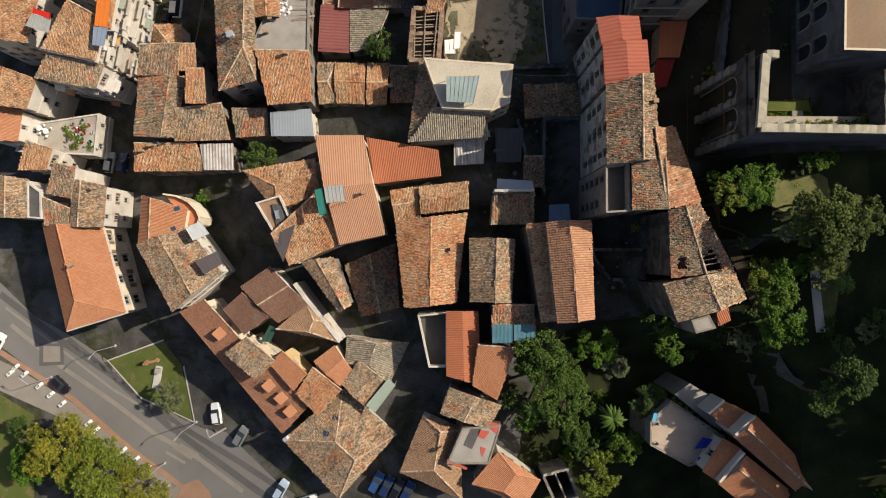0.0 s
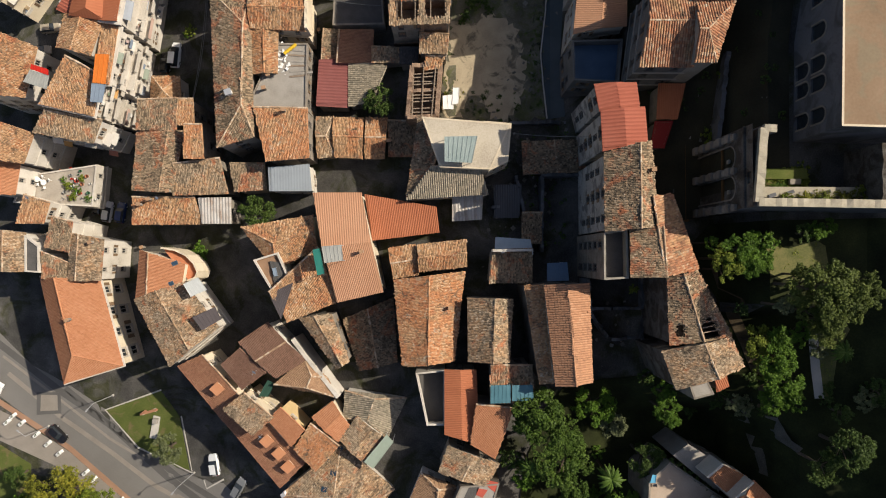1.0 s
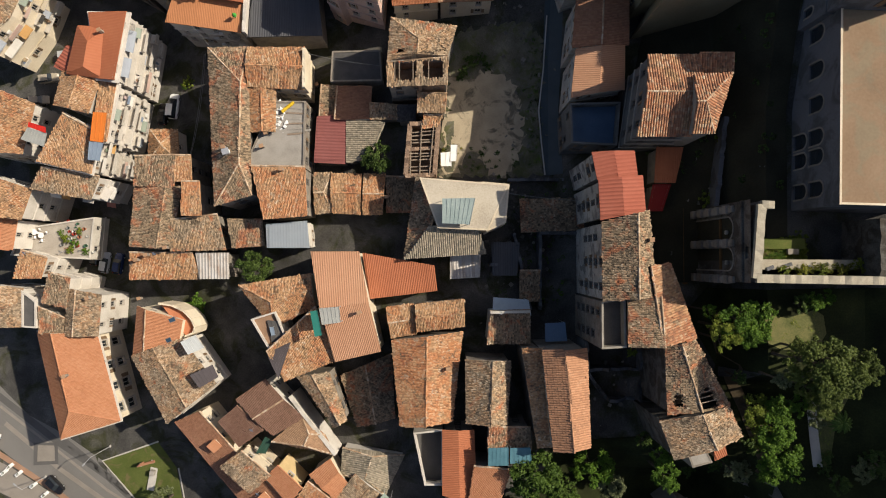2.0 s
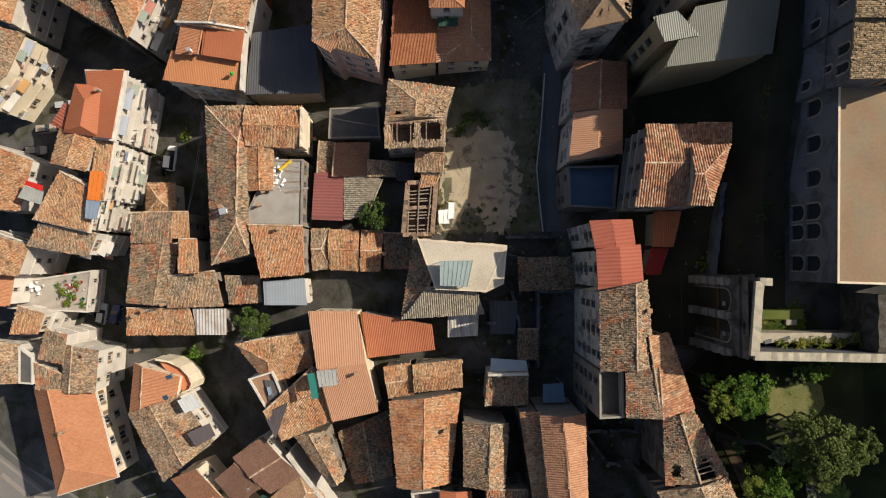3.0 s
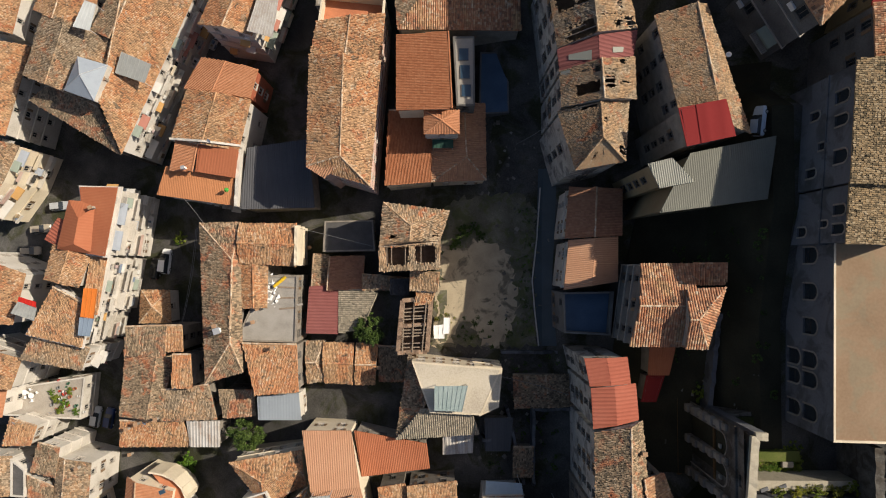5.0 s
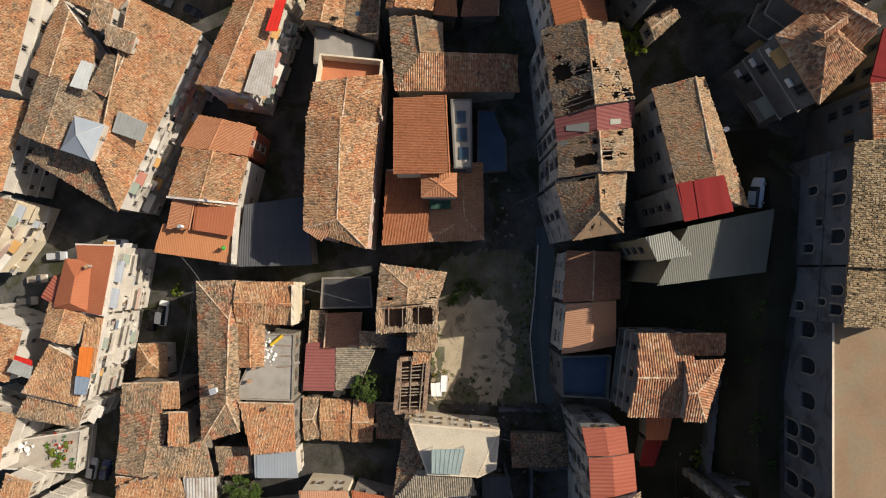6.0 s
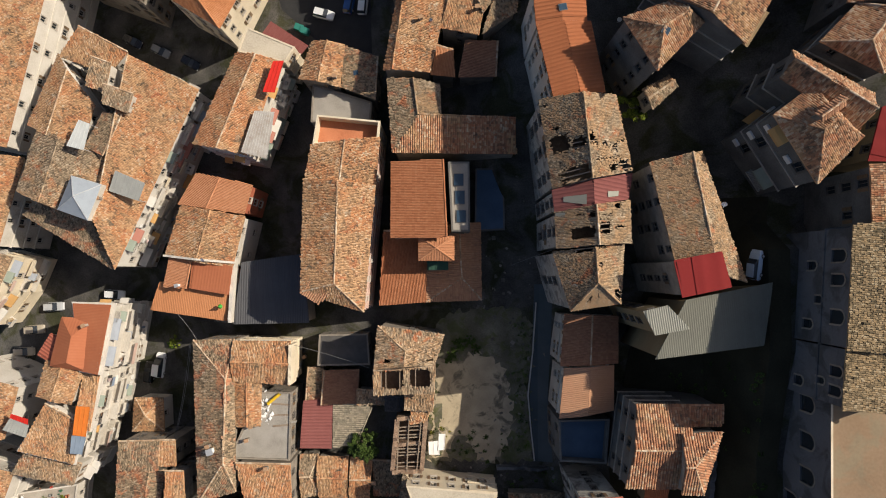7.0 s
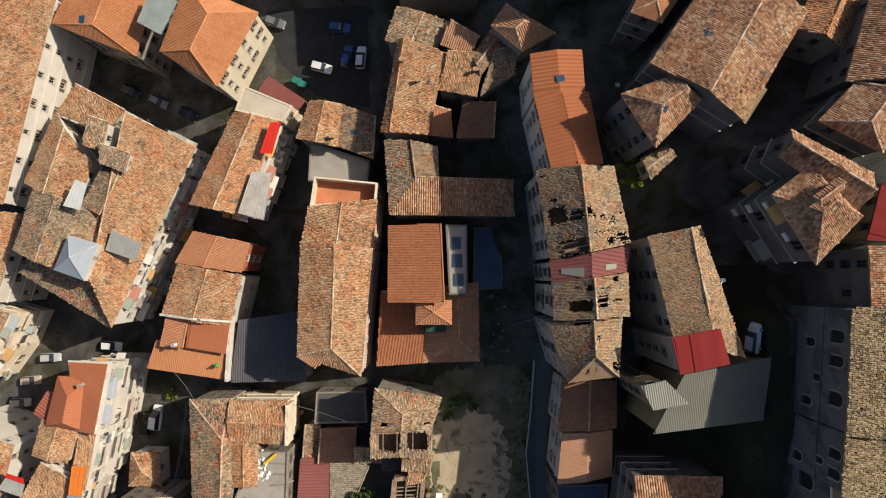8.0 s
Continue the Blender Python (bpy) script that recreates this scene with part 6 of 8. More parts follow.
# ---- trees ----
LEAF = {
    "green": material("green_leaves", [(.024, .05, .005), (.05, .10, .009), (.083, .152, .014), (.125, .198, .021)], .6, .5, 3, .7, 0, 0, .3, .3, .2),
    "dark": material("dark_leaves", [(.018, .035, .008), (.035, .06, .012), (.058, .09, .018), (.09, .125, .026)], .6, .5, 3, .7, 0, 0, .3, .3, .2),
    "yellow": material("yellowing_leaves", [(0.05, 0.058, 0.008), (0.115, 0.122, 0.014), (0.185, 0.178, 0.02), (0.27, 0.232, 0.028)], .6, .25, 3, .6, 0, 0, .6, .3, .2),
    "bright": material("bright_leaves", [(0.05, 0.068, 0.008), (0.095, 0.125, 0.014), (0.15, 0.182, 0.022), (0.22, 0.235, 0.036)], .6, .5, 3, .7, 0, 0, .3, .3, .2),
    "park": material("olive_green_leaves", [(0.03, 0.044, 0.008), (0.055, 0.076, 0.014), (0.085, 0.108, 0.02), (0.125, 0.142, 0.032)], .6, .35, 3, .5, 0, 0, .5, .3, .2),
    "feather": material("deep_green_feathery_leaves", [(.02, .042, .006), (.038, .07, .010), (.06, .10, .015), (.088, .13, .022)], .6, .4, 3, .6, 0, 0, .3, .3, .2),
    "olive": material("grey_green_leaves", [(.05, .06, .025), (.09, .105, .045), (.135, .15, .07), (.19, .195, .10)], .7, .5, 3, .7, 0, 0, .3, .3, .2),
}
BARK = material("rough_bark", [(.05, .038, .028), (.09, .07, .05), (.14, .11, .085)], .95, 2, 10, 0, .5)


def crown_mesh(seed, clumps, leaves, leaf, small=0.13, large=0.26):
    """Leaves on small clumps, gathered in lobes round the limbs of an uneven crown of radius 1 and height 1.5."""
    rng = np.random.RandomState(seed)
    lobes = 11
    turn = np.arange(lobes) * 2.4 + rng.uniform(-.5, .5, lobes)
    out = np.concatenate(([0.0, 0.25], rng.uniform(0.45, 0.78, lobes - 2)))
    middle = np.stack((out * np.cos(turn), out * np.sin(turn), 0.55 - out * 0.55 + rng.uniform(-.16, .16, lobes)), -1)
    wide = rng.uniform(0.24, 0.42, lobes)
    pick = rng.randint(0, lobes, clumps)
    d = rng.normal(size=(clumps, 3))
    d /= np.linalg.norm(d, axis=1)[:, None]
    d[:, 2] = np.abs(d[:, 2]) * 1.15 - 0.3
    centre = middle[pick] + d * (wide[pick] * rng.uniform(0.5, 1.05, clumps))[:, None] * (1, 1, 0.75)
    size = rng.uniform(small, large, clumps) * 0.72
    n = clumps * leaves
    o = rng.normal(size=(n, 3))
    o /= np.linalg.norm(o, axis=1)[:, None]
    pos = np.repeat(centre, leaves, 0) + o * (np.repeat(size, leaves) * rng.uniform(0.35, 1.1, n) ** 0.7)[:, None]
    nrm = o + rng.normal(0, 0.7, (n, 3)) + (0, 0, 0.5)
    nrm /= np.linalg.norm(nrm, axis=1)[:, None]
    t1 = np.cross(nrm, rng.normal(size=(n, 3)))
    t1 /= np.linalg.norm(t1, axis=1)[:, None]
    t2 = np.cross(nrm, t1)
    s = (leaf * rng.uniform(0.5, 1.25, n))[:, None]
    v = np.stack((pos - t1 * s, pos - t2 * s * 0.6, pos + t1 * s, pos + t2 * s * 0.6), 1).reshape(-1, 3)
    return v, np.arange(n * 4).reshape(-1, 4)


CROWNS = {}


def tree(label, x, y, radius, height, colour, seed, base=None, rough=1):
    """A tapered trunk with limbs and a crown of leaf clumps."""
    z = (ground_z(x, y) if base is None else base) - 0.2
    top = thing("tree", label, "tree", (x, y, z), seed * 47 % 360)
    bm = bmesh.new()
    trunk_h = max(0.6, height - radius * 0.9)
    bmesh.ops.create_cone(bm, cap_ends=True, segments=9, radius1=0.05 * radius + 0.12, radius2=0.03 * radius + 0.06, depth=trunk_h, matrix=Matrix.Translation((0, 0, trunk_h / 2)))
    part("trunk", bm, BARK, top)
    rnd = random.Random(seed)
    for k in range(6 if rough else 2):
        bm = bmesh.new()
        ang, out = k * 1.05 + rnd.random(), radius * rnd.uniform(0.5, 0.8)
        a, b = Vector((0, 0, trunk_h * rnd.uniform(0.75, 1.0))), Vector((out * math.cos(ang), out * math.sin(ang), trunk_h + radius * rnd.uniform(0.1, 0.5)))
        d = b - a
        bmesh.ops.create_cone(bm, segments=6, radius1=0.025 * radius + 0.04, radius2=0.02, depth=d.length, matrix=Matrix.Translation((a + b) / 2) @ d.to_track_quat("Z", "Y").to_matrix().to_4x4())
        part("limb", bm, BARK, top)
    big = 3 if not rough else 2 if radius > 5 else 1 if radius > 2.2 else 0
    key = (seed % 3, big, colour)
    if key not in CROWNS:
        v, f = crown_mesh(seed % 3 + 5, (60, 230, 520, 150)[big], (40, 32, 34, 34)[big], (.085, .044, .028, .11)[big], (.13, .09, .06, .16)[big], (.26, .2, .15, .3)[big])
        CROWNS[key] = big_mesh("crown", [(v, f)], LEAF[colour])
    crown = shared("crown", CROWNS[key], top, Matrix.Translation((0, 0, height - radius * 0.62)) @ Matrix.Diagonal((radius, radius * (0.88 + 0.2 * rnd.random()), radius * 0.8, 1)))
    return top


def shrub(label, x, y, radius, colour, seed, base=None):
    z = (ground_z(x, y) if base is None else base) - 0.1
    top = thing("shrub", label, "shrub", (x, y, z), seed * 71 % 360)
    bm = bmesh.new()
    for k in range(4):
        a = k * 1.6 + seed
        d = Vector((math.cos(a) * radius * 0.4, math.sin(a) * radius * 0.4, radius * 0.7))
        bmesh.ops.create_cone(bm, segments=5, radius1=0.05, radius2=0.02, depth=d.length, matrix=Matrix.Translation(d / 2) @ d.to_track_quat("Z", "Y").to_matrix().to_4x4())
    part("stems", bm, BARK, top)
    key = (seed % 2, -1, colour)
    if key not in CROWNS:
        v, f = crown_mesh(seed % 2 + 20, 40, 36, .10)
        CROWNS[key] = big_mesh("crown", [(v, f)], LEAF[colour])
    shared("crown", CROWNS[key], top, Matrix.Translation((0, 0, radius * 0.45)) @ Matrix.Diagonal((radius, radius, radius * 0.7, 1)))
    return top


def weeds(label, spots, colour, base=None):
    """Many low tufts too small to count, joined into one sheet of growth."""
    v, f = crown_mesh(31, 14, 14, .16)
    chunks = []
    for x, y, r in spots:
        turn = (x * 7.3 + y * 3.1) % 6.28
        c, s = math.cos(turn) * r, math.sin(turn) * r
        chunks.append((np.array(v) @ np.array(((c, s, 0), (-s, c, 0), (0, 0, r * .7))) + np.array((x, y, (ground_z(x, y) if base is None else base) + r * .3)), f))
    tagged(new("weeds", big_mesh("weeds", chunks, LEAF[colour])), label, "weeds", kind="stuff")


# road side
tree("tall tree with yellowing leaves by the road", -74.0, -74.7, 7.4, 11.5, "yellow", 1)
tree("broad green and yellow tree by the road", -66.9, -78.9, 7.6, 11.5, "bright", 2)
tree("yellowing tree beside the footway", -58.9, -83.0, 5.6, 9.5, "yellow", 4)
tree("dark green tree in the park", -81.5, -79.1, 5.0, 8, "green", 5)
tree("dark tree at the park edge", -85.7, -72.4, 2.6, 5, "dark", 6)
tree("grey-green olive tree on the lawn", -54.0, -65.7, 3.1, 5.5, "olive", 7)
# houses
tree("dark green courtyard tree", -34.8, -20.7, 3.6, 7, "dark", 8)
tree("dark green tree in a walled yard", -12.7, -1.5, 3.3, 6, "dark", 9)
shrub("green bush at the lane corner", -20.3, 44.4, 1.5, "green", 3)
shrub("palm-green bush in a white courtyard", -48.7, -28.3, 2.2, "green", 4)
shrub("dense green bush by the ruined palace", 29.8, 54.2, 2.8, "bright", 5, 24.5)
# wooded slope in the south
TREES_SOUTH = ((14.1, -54.7, 5.0, "feather", 18), (17.1, -58.4, 5.2, "feather", 18), (18.9, -63.5, 4.3, "feather", 17), (20.6, -68.4, 3.0, "feather", 16), (12.1, -56.2, 2.6, "feather", 16), (24.0, -53.9, 3.6, "green", 16), (27.4, -57.3, 2.3, "olive", 15), (12.7, -66.2, 2.9, "green", 14), (15.3, -64.9, 1.6, "bright", 14), (10.0, -63.6, 2.0, "dark", 13), (29.0, -70.3, 3.2, "green", 16), (24.3, -74.9, 3.6, "bright", 16), (33.6, -50.6, 1.9, "green", 21.5), (34.0, -53.6, 2.5, "green", 21.5), (32.2, -62.6, 2.9, "dark", 17), (44.9, -52.1, 1.8, "olive", 20), (31.7, -48.7, 1.6, "dark", 16), (22.5, -71.4, 2.2, "dark", 15))
for k, (x, y, r, colour, z) in enumerate(TREES_SOUTH):
    tree("%s tree on the wooded slope below the houses" % {"green": "leafy green", "dark": "dense dark green", "bright": "sunlit light green", "olive": "greyish", "feather": "feathery deep green"}[colour], x, y, r, max(r * 1.4 + 1.5, z + 0.3 * r - ground_z(x, y)), colour, 11 + k)
for k, (x, y, r, h) in enumerate(((54.5, -55.5, 3.6, 9.5), (52.0, -58.5, 2.6, 8))):
    tree("dark tree shading the villa", x, y, r, h, "dark", 51 + k)
TREES_EAST = ((39.8, -29.4, 2.6, "bright", 30), (41.8, -28.1, 3.0, "green", 30), (43.4, -30.1, 2.6, "green", 30), (39.2, -31.0, 1.7, "bright", 29), (44.4, -27.4, 2.2, "green", 30), (38.5, -27.0, 1.2, "green", 27), (46.6, -33.0, 2.7, "park", 36.5), (49.4, -33.5, 3.7, "park", 38.5), (52.6, -33.3, 3.3, "park", 38), (54.4, -34.4, 2.4, "park", 36.5), (50.6, -36.2, 2.5, "park", 36.5), (53.6, -36.4, 1.9, "park", 35.5), (47.6, -36.4, 1.7, "park", 35.5), (45.0, -35.8, 1.4, "olive", 34.5), (47.8, -31.6, 1.5, "park", 33), (50.9, -31.4, 1.4, "park", 33), (51.6, -25.4, 1.5, "green", 30), (53.4, -25.0, 1.4, "green", 30), (49.8, -25.8, 1.3, "dark", 30), (52.6, -39.6, 2.6, "park", 31), (53.2, -38.3, 2.4, "park", 32), (53.2, -42.3, 1.6, "olive", 29), (45.0, -41.7, 2.5, "bright", 28), (47.8, -41.0, 2.4, "green", 29), (49.8, -40.3, 2.2, "green", 29), (47.1, -44.0, 3.2, "green", 29), (46.0, -45.7, 2.2, "bright", 28), (48.1, -47.7, 3.0, "green", 29), (47.3, -50.1, 2.6, "green", 28), (49.4, -49.7, 2.0, "green", 29), (47.2, -48.2, 2.0, "dark", 27), (42.9, -36.9, 1.1, "dark", 27), (42.6, -51.2, 1.5, "olive", 25), (60.0, -48.1, 2.0, "dark", 31), (58.4, -49.5, 1.8, "olive", 30), (55.7, -51.5, 1.6, "dark", 30))
for k, (x, y, r, colour, z) in enumerate(TREES_EAST):
    tree("%s tree in the park below the cloister" % {"green": "leafy green", "dark": "dense dark green", "bright": "sunlit light green", "olive": "greyish", "park": "broad olive-green"}[colour], x, y, r, max(r * 1.3 + 1.2, z + 0.3 * r - ground_z(x, y)), colour, 31 + k)
# unseen trees added higher up the hill to lay shade on the slope
for k in [i for i in range(46) if i % 2 or i < 18 or i > 28]:
    y = -106 + 2.1 * k
    x = (78 if y > -54 else 63) + 7.5 * (k % 3) + 1.6 * math.sin(k * 2.1)
    tree("unseen tree added up the hillside for its shade", x, y, 5.4, (15.5 if not 17 < k < 29 else 12.5) + 1.5 * math.sin(k * 1.7), "dark", 60 + k, None, 0)
band("path", "pale curved garden path in the park", "path", [(53.7, -40.4), (53.8, -42.5), (54.0, -45.9), (54.4, -50.1)], 1.1, STONEPALE, 0.35)
sheet("lawn", "sunlit rough grass beside the garden path", "lawn", [(54.1, -38.3), (56.6, -38.0), (58.0, -39.7), (56.6, -43.1), (56.0, -47.9), (55.2, -50.7), (54.8, -49.3), (54.3, -45.2), (54.0, -41.1)], ROUGH, 0.33)
sheet("lawn", "sunlit dry meadow between the trees", "lawn", [(44.3, -28.4), (46.7, -27.6), (48.7, -28.0), (52.8, -26.8), (54.0, -27.6), (54.4, -30.2), (53.0, -32.5), (47.9, -32.5), (44.3, -30.7)], ROUGH, 0.33)
band("path", "bare earth path along the houses", "path", [(41.8, -30.2), (43.9, -38.3), (45.6, -42.6), (47.9, -49.7), (48.5, -52.8)], 1.6, EARTHPATH, 0.36)
band("path", "crumbling pale steps down to the villa", "path", [(46.9, -54.0), (48.6, -57.4), (49.1, -60.5), (49.3, -63.6)], .8, RUBBLEPATH, 0.36)
band("path", "faint stony track on the dark slope", "path", [(47.4, -48.8), (49.1, -52.9), (50.6, -57.0), (52.1, -58.1)], 1.0, RUBBLEPATH, 0.36)


def palm(x, y, reach, crown, seed):
    """A short fibrous trunk with a fan of long drooping fronds."""
    z = ground_z(x, y) - .2
    top = thing("palm", "green fan palm with drooping fronds on the slope", "palm", (x, y, z), seed * 31 % 360)
    h = max(2.5, crown - z)
    bm = bmesh.new()
    bmesh.ops.create_cone(bm, cap_ends=True, segments=9, radius1=.24, radius2=.17, depth=h, matrix=Matrix.Translation((0, 0, h / 2)))
    part("trunk", bm, BARK, top)
    some = random.Random(seed)
    for k in range(22):
        a, up, far = k * 2.4, some.uniform(-.1, .9), reach * some.uniform(.75, 1.05)
        verts, faces = [], []
        for i in range(7):
            t = i / 6
            r, zz = far * t, h + far * (up * t - (.55 + .4 * up) * t * t)
            w = (.05 + .30 * math.sin(math.pi * min(1, t * .9 + .1))) * reach / 3
            for side in (-1, 0, 1):
                verts.append((r * math.cos(a) - side * w * math.sin(a), r * math.sin(a) + side * w * math.cos(a), zz - abs(side) * w * .5))
            if i:
                n = 3 * i
                faces += [(n - 3, n - 2, n + 1, n), (n - 2, n - 1, n + 2, n + 1)]
        piece("frond", verts, faces, LEAF["feather"], top)


for k, (x, y, reach, crown) in enumerate([(*(26.2, -65.4), 2.5, 17), (*(56.0, -42.8), 2.0, 29.5), (*(13.2, -64.2), 1.8, 15.5)]):
    palm(x, y, reach, crown, k + 3)
rng = random.Random(5)
for k in range(46):
    x, y = rng.uniform(38, 66), rng.uniform(-98, -46)
    if not (30 < x < 57 and -82 < y < -56):
        shrub("dark undergrowth bush on the shady slope", x, y, rng.uniform(.9, 2.0), rng.choice(("dark", "green", "dark")), k)
for k in range(14):
    shrub("green undergrowth bush below the houses", rng.uniform(14, 34), rng.uniform(-90, -62), rng.uniform(.9, 1.8), rng.choice(("dark", "green")), k + 3)
sheet("road", "asphalt car park behind the houses", "road", [(-32.7, 88.9), (-12.6, 88.4), (-12.0, 69.2), (-22.3, 71.9), (-29.6, 78.8)], TARMAC, 0.04)
edge = [], [], []
for k in range(150):
    v = rng.random()
    x, y = 15.6 + rng.gauss(-0.2, .75), -2.8 + v * 22.9
    edge[k % 3].append((x, y, rng.uniform(.12, .4)))
for spots, colour in zip(edge, ("green", "olive", "dark")):
    weeds("low %s weeds at the edge of the square" % colour, spots, colour)
for k in range(16):
    x, y = rng.gauss(1.0, 1.0), rng.uniform(-3.5, 3)
    shrub("yellowing weeds beside the ruin", x, y, rng.uniform(.15, .5), rng.choice(("bright", "olive", "yellow")), k)
for k, (x, y) in enumerate([(4.2, 16.0), (5.8, 16.5), (3.0, 14.4), (7.2, 15.1), (2.2, 13.2)]):
    shrub("dark green bush against the ruin", x, y, 1.3 - .12 * k, "dark", k)
for k, (x, y) in enumerate([(6.1, -0.4), (7.7, -2.4), (4.6, -2.4), (9.3, -3.4), (10.9, -0.4), (3.4, -3.4), (11.7, -2.4)]):
    for j in range(5):
        shrub("thin dark weeds on the sand of the square", x + rng.gauss(0, .8), y + rng.gauss(0, .7), rng.uniform(.2, .5), rng.choice(("dark", "olive")), k + j)

shrub("sunlit green bush in the shady lane", -50.5, 15.3, 1.3, "bright", 9)
shrub("low green bush in the shady lane", -51.5, 14.5, .8, "green", 10)


# ---- cars ----
TYRE = plain("tyre_rubber", (.02, .02, .02), .9)
RIM = plain("wheel_alloy", (.45, .45, .46), .35, .6)
LAMPGLASS = plain("lamp_glass", (.7, .7, .68), .15)
TAIL = plain("tail_lamp", (.35, .02, .02), .3)
PAINTS = {"black": (.012, .012, .014), "white": (.72, .72, .70), "silver": (.42, .43, .44), "grey": (.16, .165, .17), "blue": (.03, .08, .22), "navy": (.015, .03, .09), "pale blue": (.38, .46, .55),
          "beige": (.36, .31, .24), "olive": (.13, .13, .07), "teal": (.04, .11, .13)}
PAINT = {}


def car(colour, x, y, heading, van=0):
    """A parked car: shaped body, glasshouse, roof, four wheels and lamps. heading: degrees from +x."""
    if colour not in PAINT:
        PAINT[colour] = plain("car_paint_" + colour.replace(" ", "_"), PAINTS[colour], .25)
    h = radians(heading)
    top = thing("van" if van else "car", "%s %s parked on the street paving" % (colour, "delivery van" if van else "hatchback car"), "van" if van else "car", (x, y, ground_z(x, y) + 0.03), heading)
    dx, dy = math.cos(h), math.sin(h)
    pitch = math.atan2(ground_z(x + dx, y + dy) - ground_z(x - dx, y - dy), 2)
    roll = math.atan2(ground_z(x - dy, y + dx) - ground_z(x + dy, y - dx), 2)
    top.matrix_basis = pose(x, y, ground_z(x, y) + 0.12, 0, 0, heading) @ pose(0, 0, 0, math.degrees(roll), -math.degrees(pitch), 0)
    L, W = (4.9, 1.95) if van else (4.2, 1.78)

    def loft(sections):
        verts, faces = [], []
        for sx, half, z0, z1, tuck in sections:
            verts += [(sx, -half, z0), (sx, -half * 1.02, (z0 + z1) / 2), (sx, -half * tuck, z1), (sx, half * tuck, z1), (sx, half * 1.02, (z0 + z1) / 2), (sx, half, z0)]
        for k in range(len(sections) - 1):
            for e in range(6):
                i, j = 6 * k + e, 6 * k + (e + 1) % 6
                faces.append((i, j, j + 6, i + 6))
        n = 6 * (len(sections) - 1)
        return verts, faces + [tuple(range(5, -1, -1)), tuple(range(n, n + 6))]

    w = W / 2
    body = piece("body", *loft(((-L / 2, w * .8, .35, .72, .85), (-L / 2 + .18, w * .95, .22, .86, .92), (-L * .2, w, .2, .9, .94), (L * .18, w, .2, .88, .94), (L / 2 - .45, w * .95, .2, .78, .9), (L / 2 - .1, w * .85, .22, .66, .88), (L / 2, w * .72, .32, .56, .85))), PAINT[colour], top, smooth=False)
    hi = 1.95 if van else 1.42
    front = L * .3 if van else L * .2
    piece("glazing", *loft(((-L / 2 + .12, w * .86, .86, .9, .9), (-L / 2 + .5, w * .88, .86, hi - .05, .78), (L * .04, w * .88, .86, hi - .03, .78), (front, w * .86, .86, .92, .9))), GLASS, top, "dark car window glass")
    piece("roof", *prism([(-L / 2 + .45, -w * .7), (L * .05, -w * .7), (L * .05, w * .7), (-L / 2 + .45, w * .7)], hi - .07, hi), PAINT[colour], top)
    for sx in (-L * .31, L * .31):
        for sy in (-1, 1):
            bm = bmesh.new()
            bmesh.ops.create_cone(bm, cap_ends=True, segments=16, radius1=.32, radius2=.32, depth=.22, matrix=pose(sx, sy * (w - .1), .2, 90))
            wheel = part("wheel", bm, TYRE, top)
            bm = bmesh.new()
            bmesh.ops.create_cone(bm, cap_ends=True, segments=12, radius1=.19, radius2=.17, depth=.03, matrix=pose(sx, sy * (w + .02), .2, 90))
            part("rim", bm, RIM, wheel)
    for sy in (-1, 1):
        part("headlight", box_bm((.12, .32, .14), (L / 2 - .1, sy * w * .62, .5), .03), LAMPGLASS, top)
        part("tail_light", box_bm((.08, .22, .2), (-L / 2 + .06, sy * w * .68, .6), .02), TAIL, top)
    return top


car("black", -78.7, -64.7, -42)
car("white", -45.4, -69.2, 100)
car("grey", -40.3, -73.2, 60)
car("pale blue", -32.1, -82.8, 60)
car("white", -92.0, -56.3, 60)
car("blue", -13.7, -80.1, 62)
car("navy", -11.8, -80.7, 62)
car("black", -9.9, -81.1, 62)
car("navy", -8.0, -81.4, 62)
car("white", -26.9, -84.5, 20)
car("silver", -68.0, -20.0, 80)
car("black", -70.0, -18.5, 80)
car("white", -53.6, 10.6, 83, 1)
car("black", -55.9, 9.2, 85)
car("navy", -65.2, -20.2, 80)
car("silver", -76.1, 21.7, 4)
car("white", -63.3, 24.2, -3)
car("beige", -80.2, 17.1, 6)
car("beige", -82.2, 12.7, 3)
car("olive", -83.5, 10.4, 8)
car("teal", -84.6, 7.9, 4)
car("black", -60.5, 74.5, -28)
car("grey", -54.5, 72.3, -28)
car("black", -48.0, 69.5, -30)
car("white", -21.1, 77.0, -18)
car("grey", -30.3, 86.2, -22)
car("blue", -16.2, 78.8, 78)
car("white", -13.6, 78.4, 84)
car("blue", -17.7, 84.3, -10)
car("pale blue", 44.9, 29.9, 88)
car("navy", 50.4, 53.8, 60)


YELLOW = plain("yellow_plastic", (.65, .42, .02), .5)

# ---- roof furniture ----
METAL = plain("galvanised_metal", (.5, .5, .5), .45, .5)
WHITE = plain("white_paint", (.78, .77, .74), .5)
CHIMNEYMAT = WALLS["stone"]


def chimney(x, y, w=0.55, h=1.0, cap="tile", label="rendered chimney with a tile cap on the roof"):
    z = roof_z(x, y)
    top = thing("chimney", label, "chimney", (x, y, z - 0.5), (x * 7) % 40)
    part("shaft", box_bm((w, w * 0.8, h + 0.5), (0, 0, 0), 0.02), CHIMNEYMAT if cap == "tile" else WHITE, top)
    part("cap", box_bm((w * 1.35, w * 1.15, 0.1), (0, 0, h + 0.72), 0.02), TILES["brownold"] if cap == "tile" else METAL, top)
    for sx in (-1, 1):
        part("cap_support", box_bm((0.12, w * 0.7, 0.22), (sx * w * 0.36, 0, h + 0.5)), CHIMNEYMAT, top)
    return top


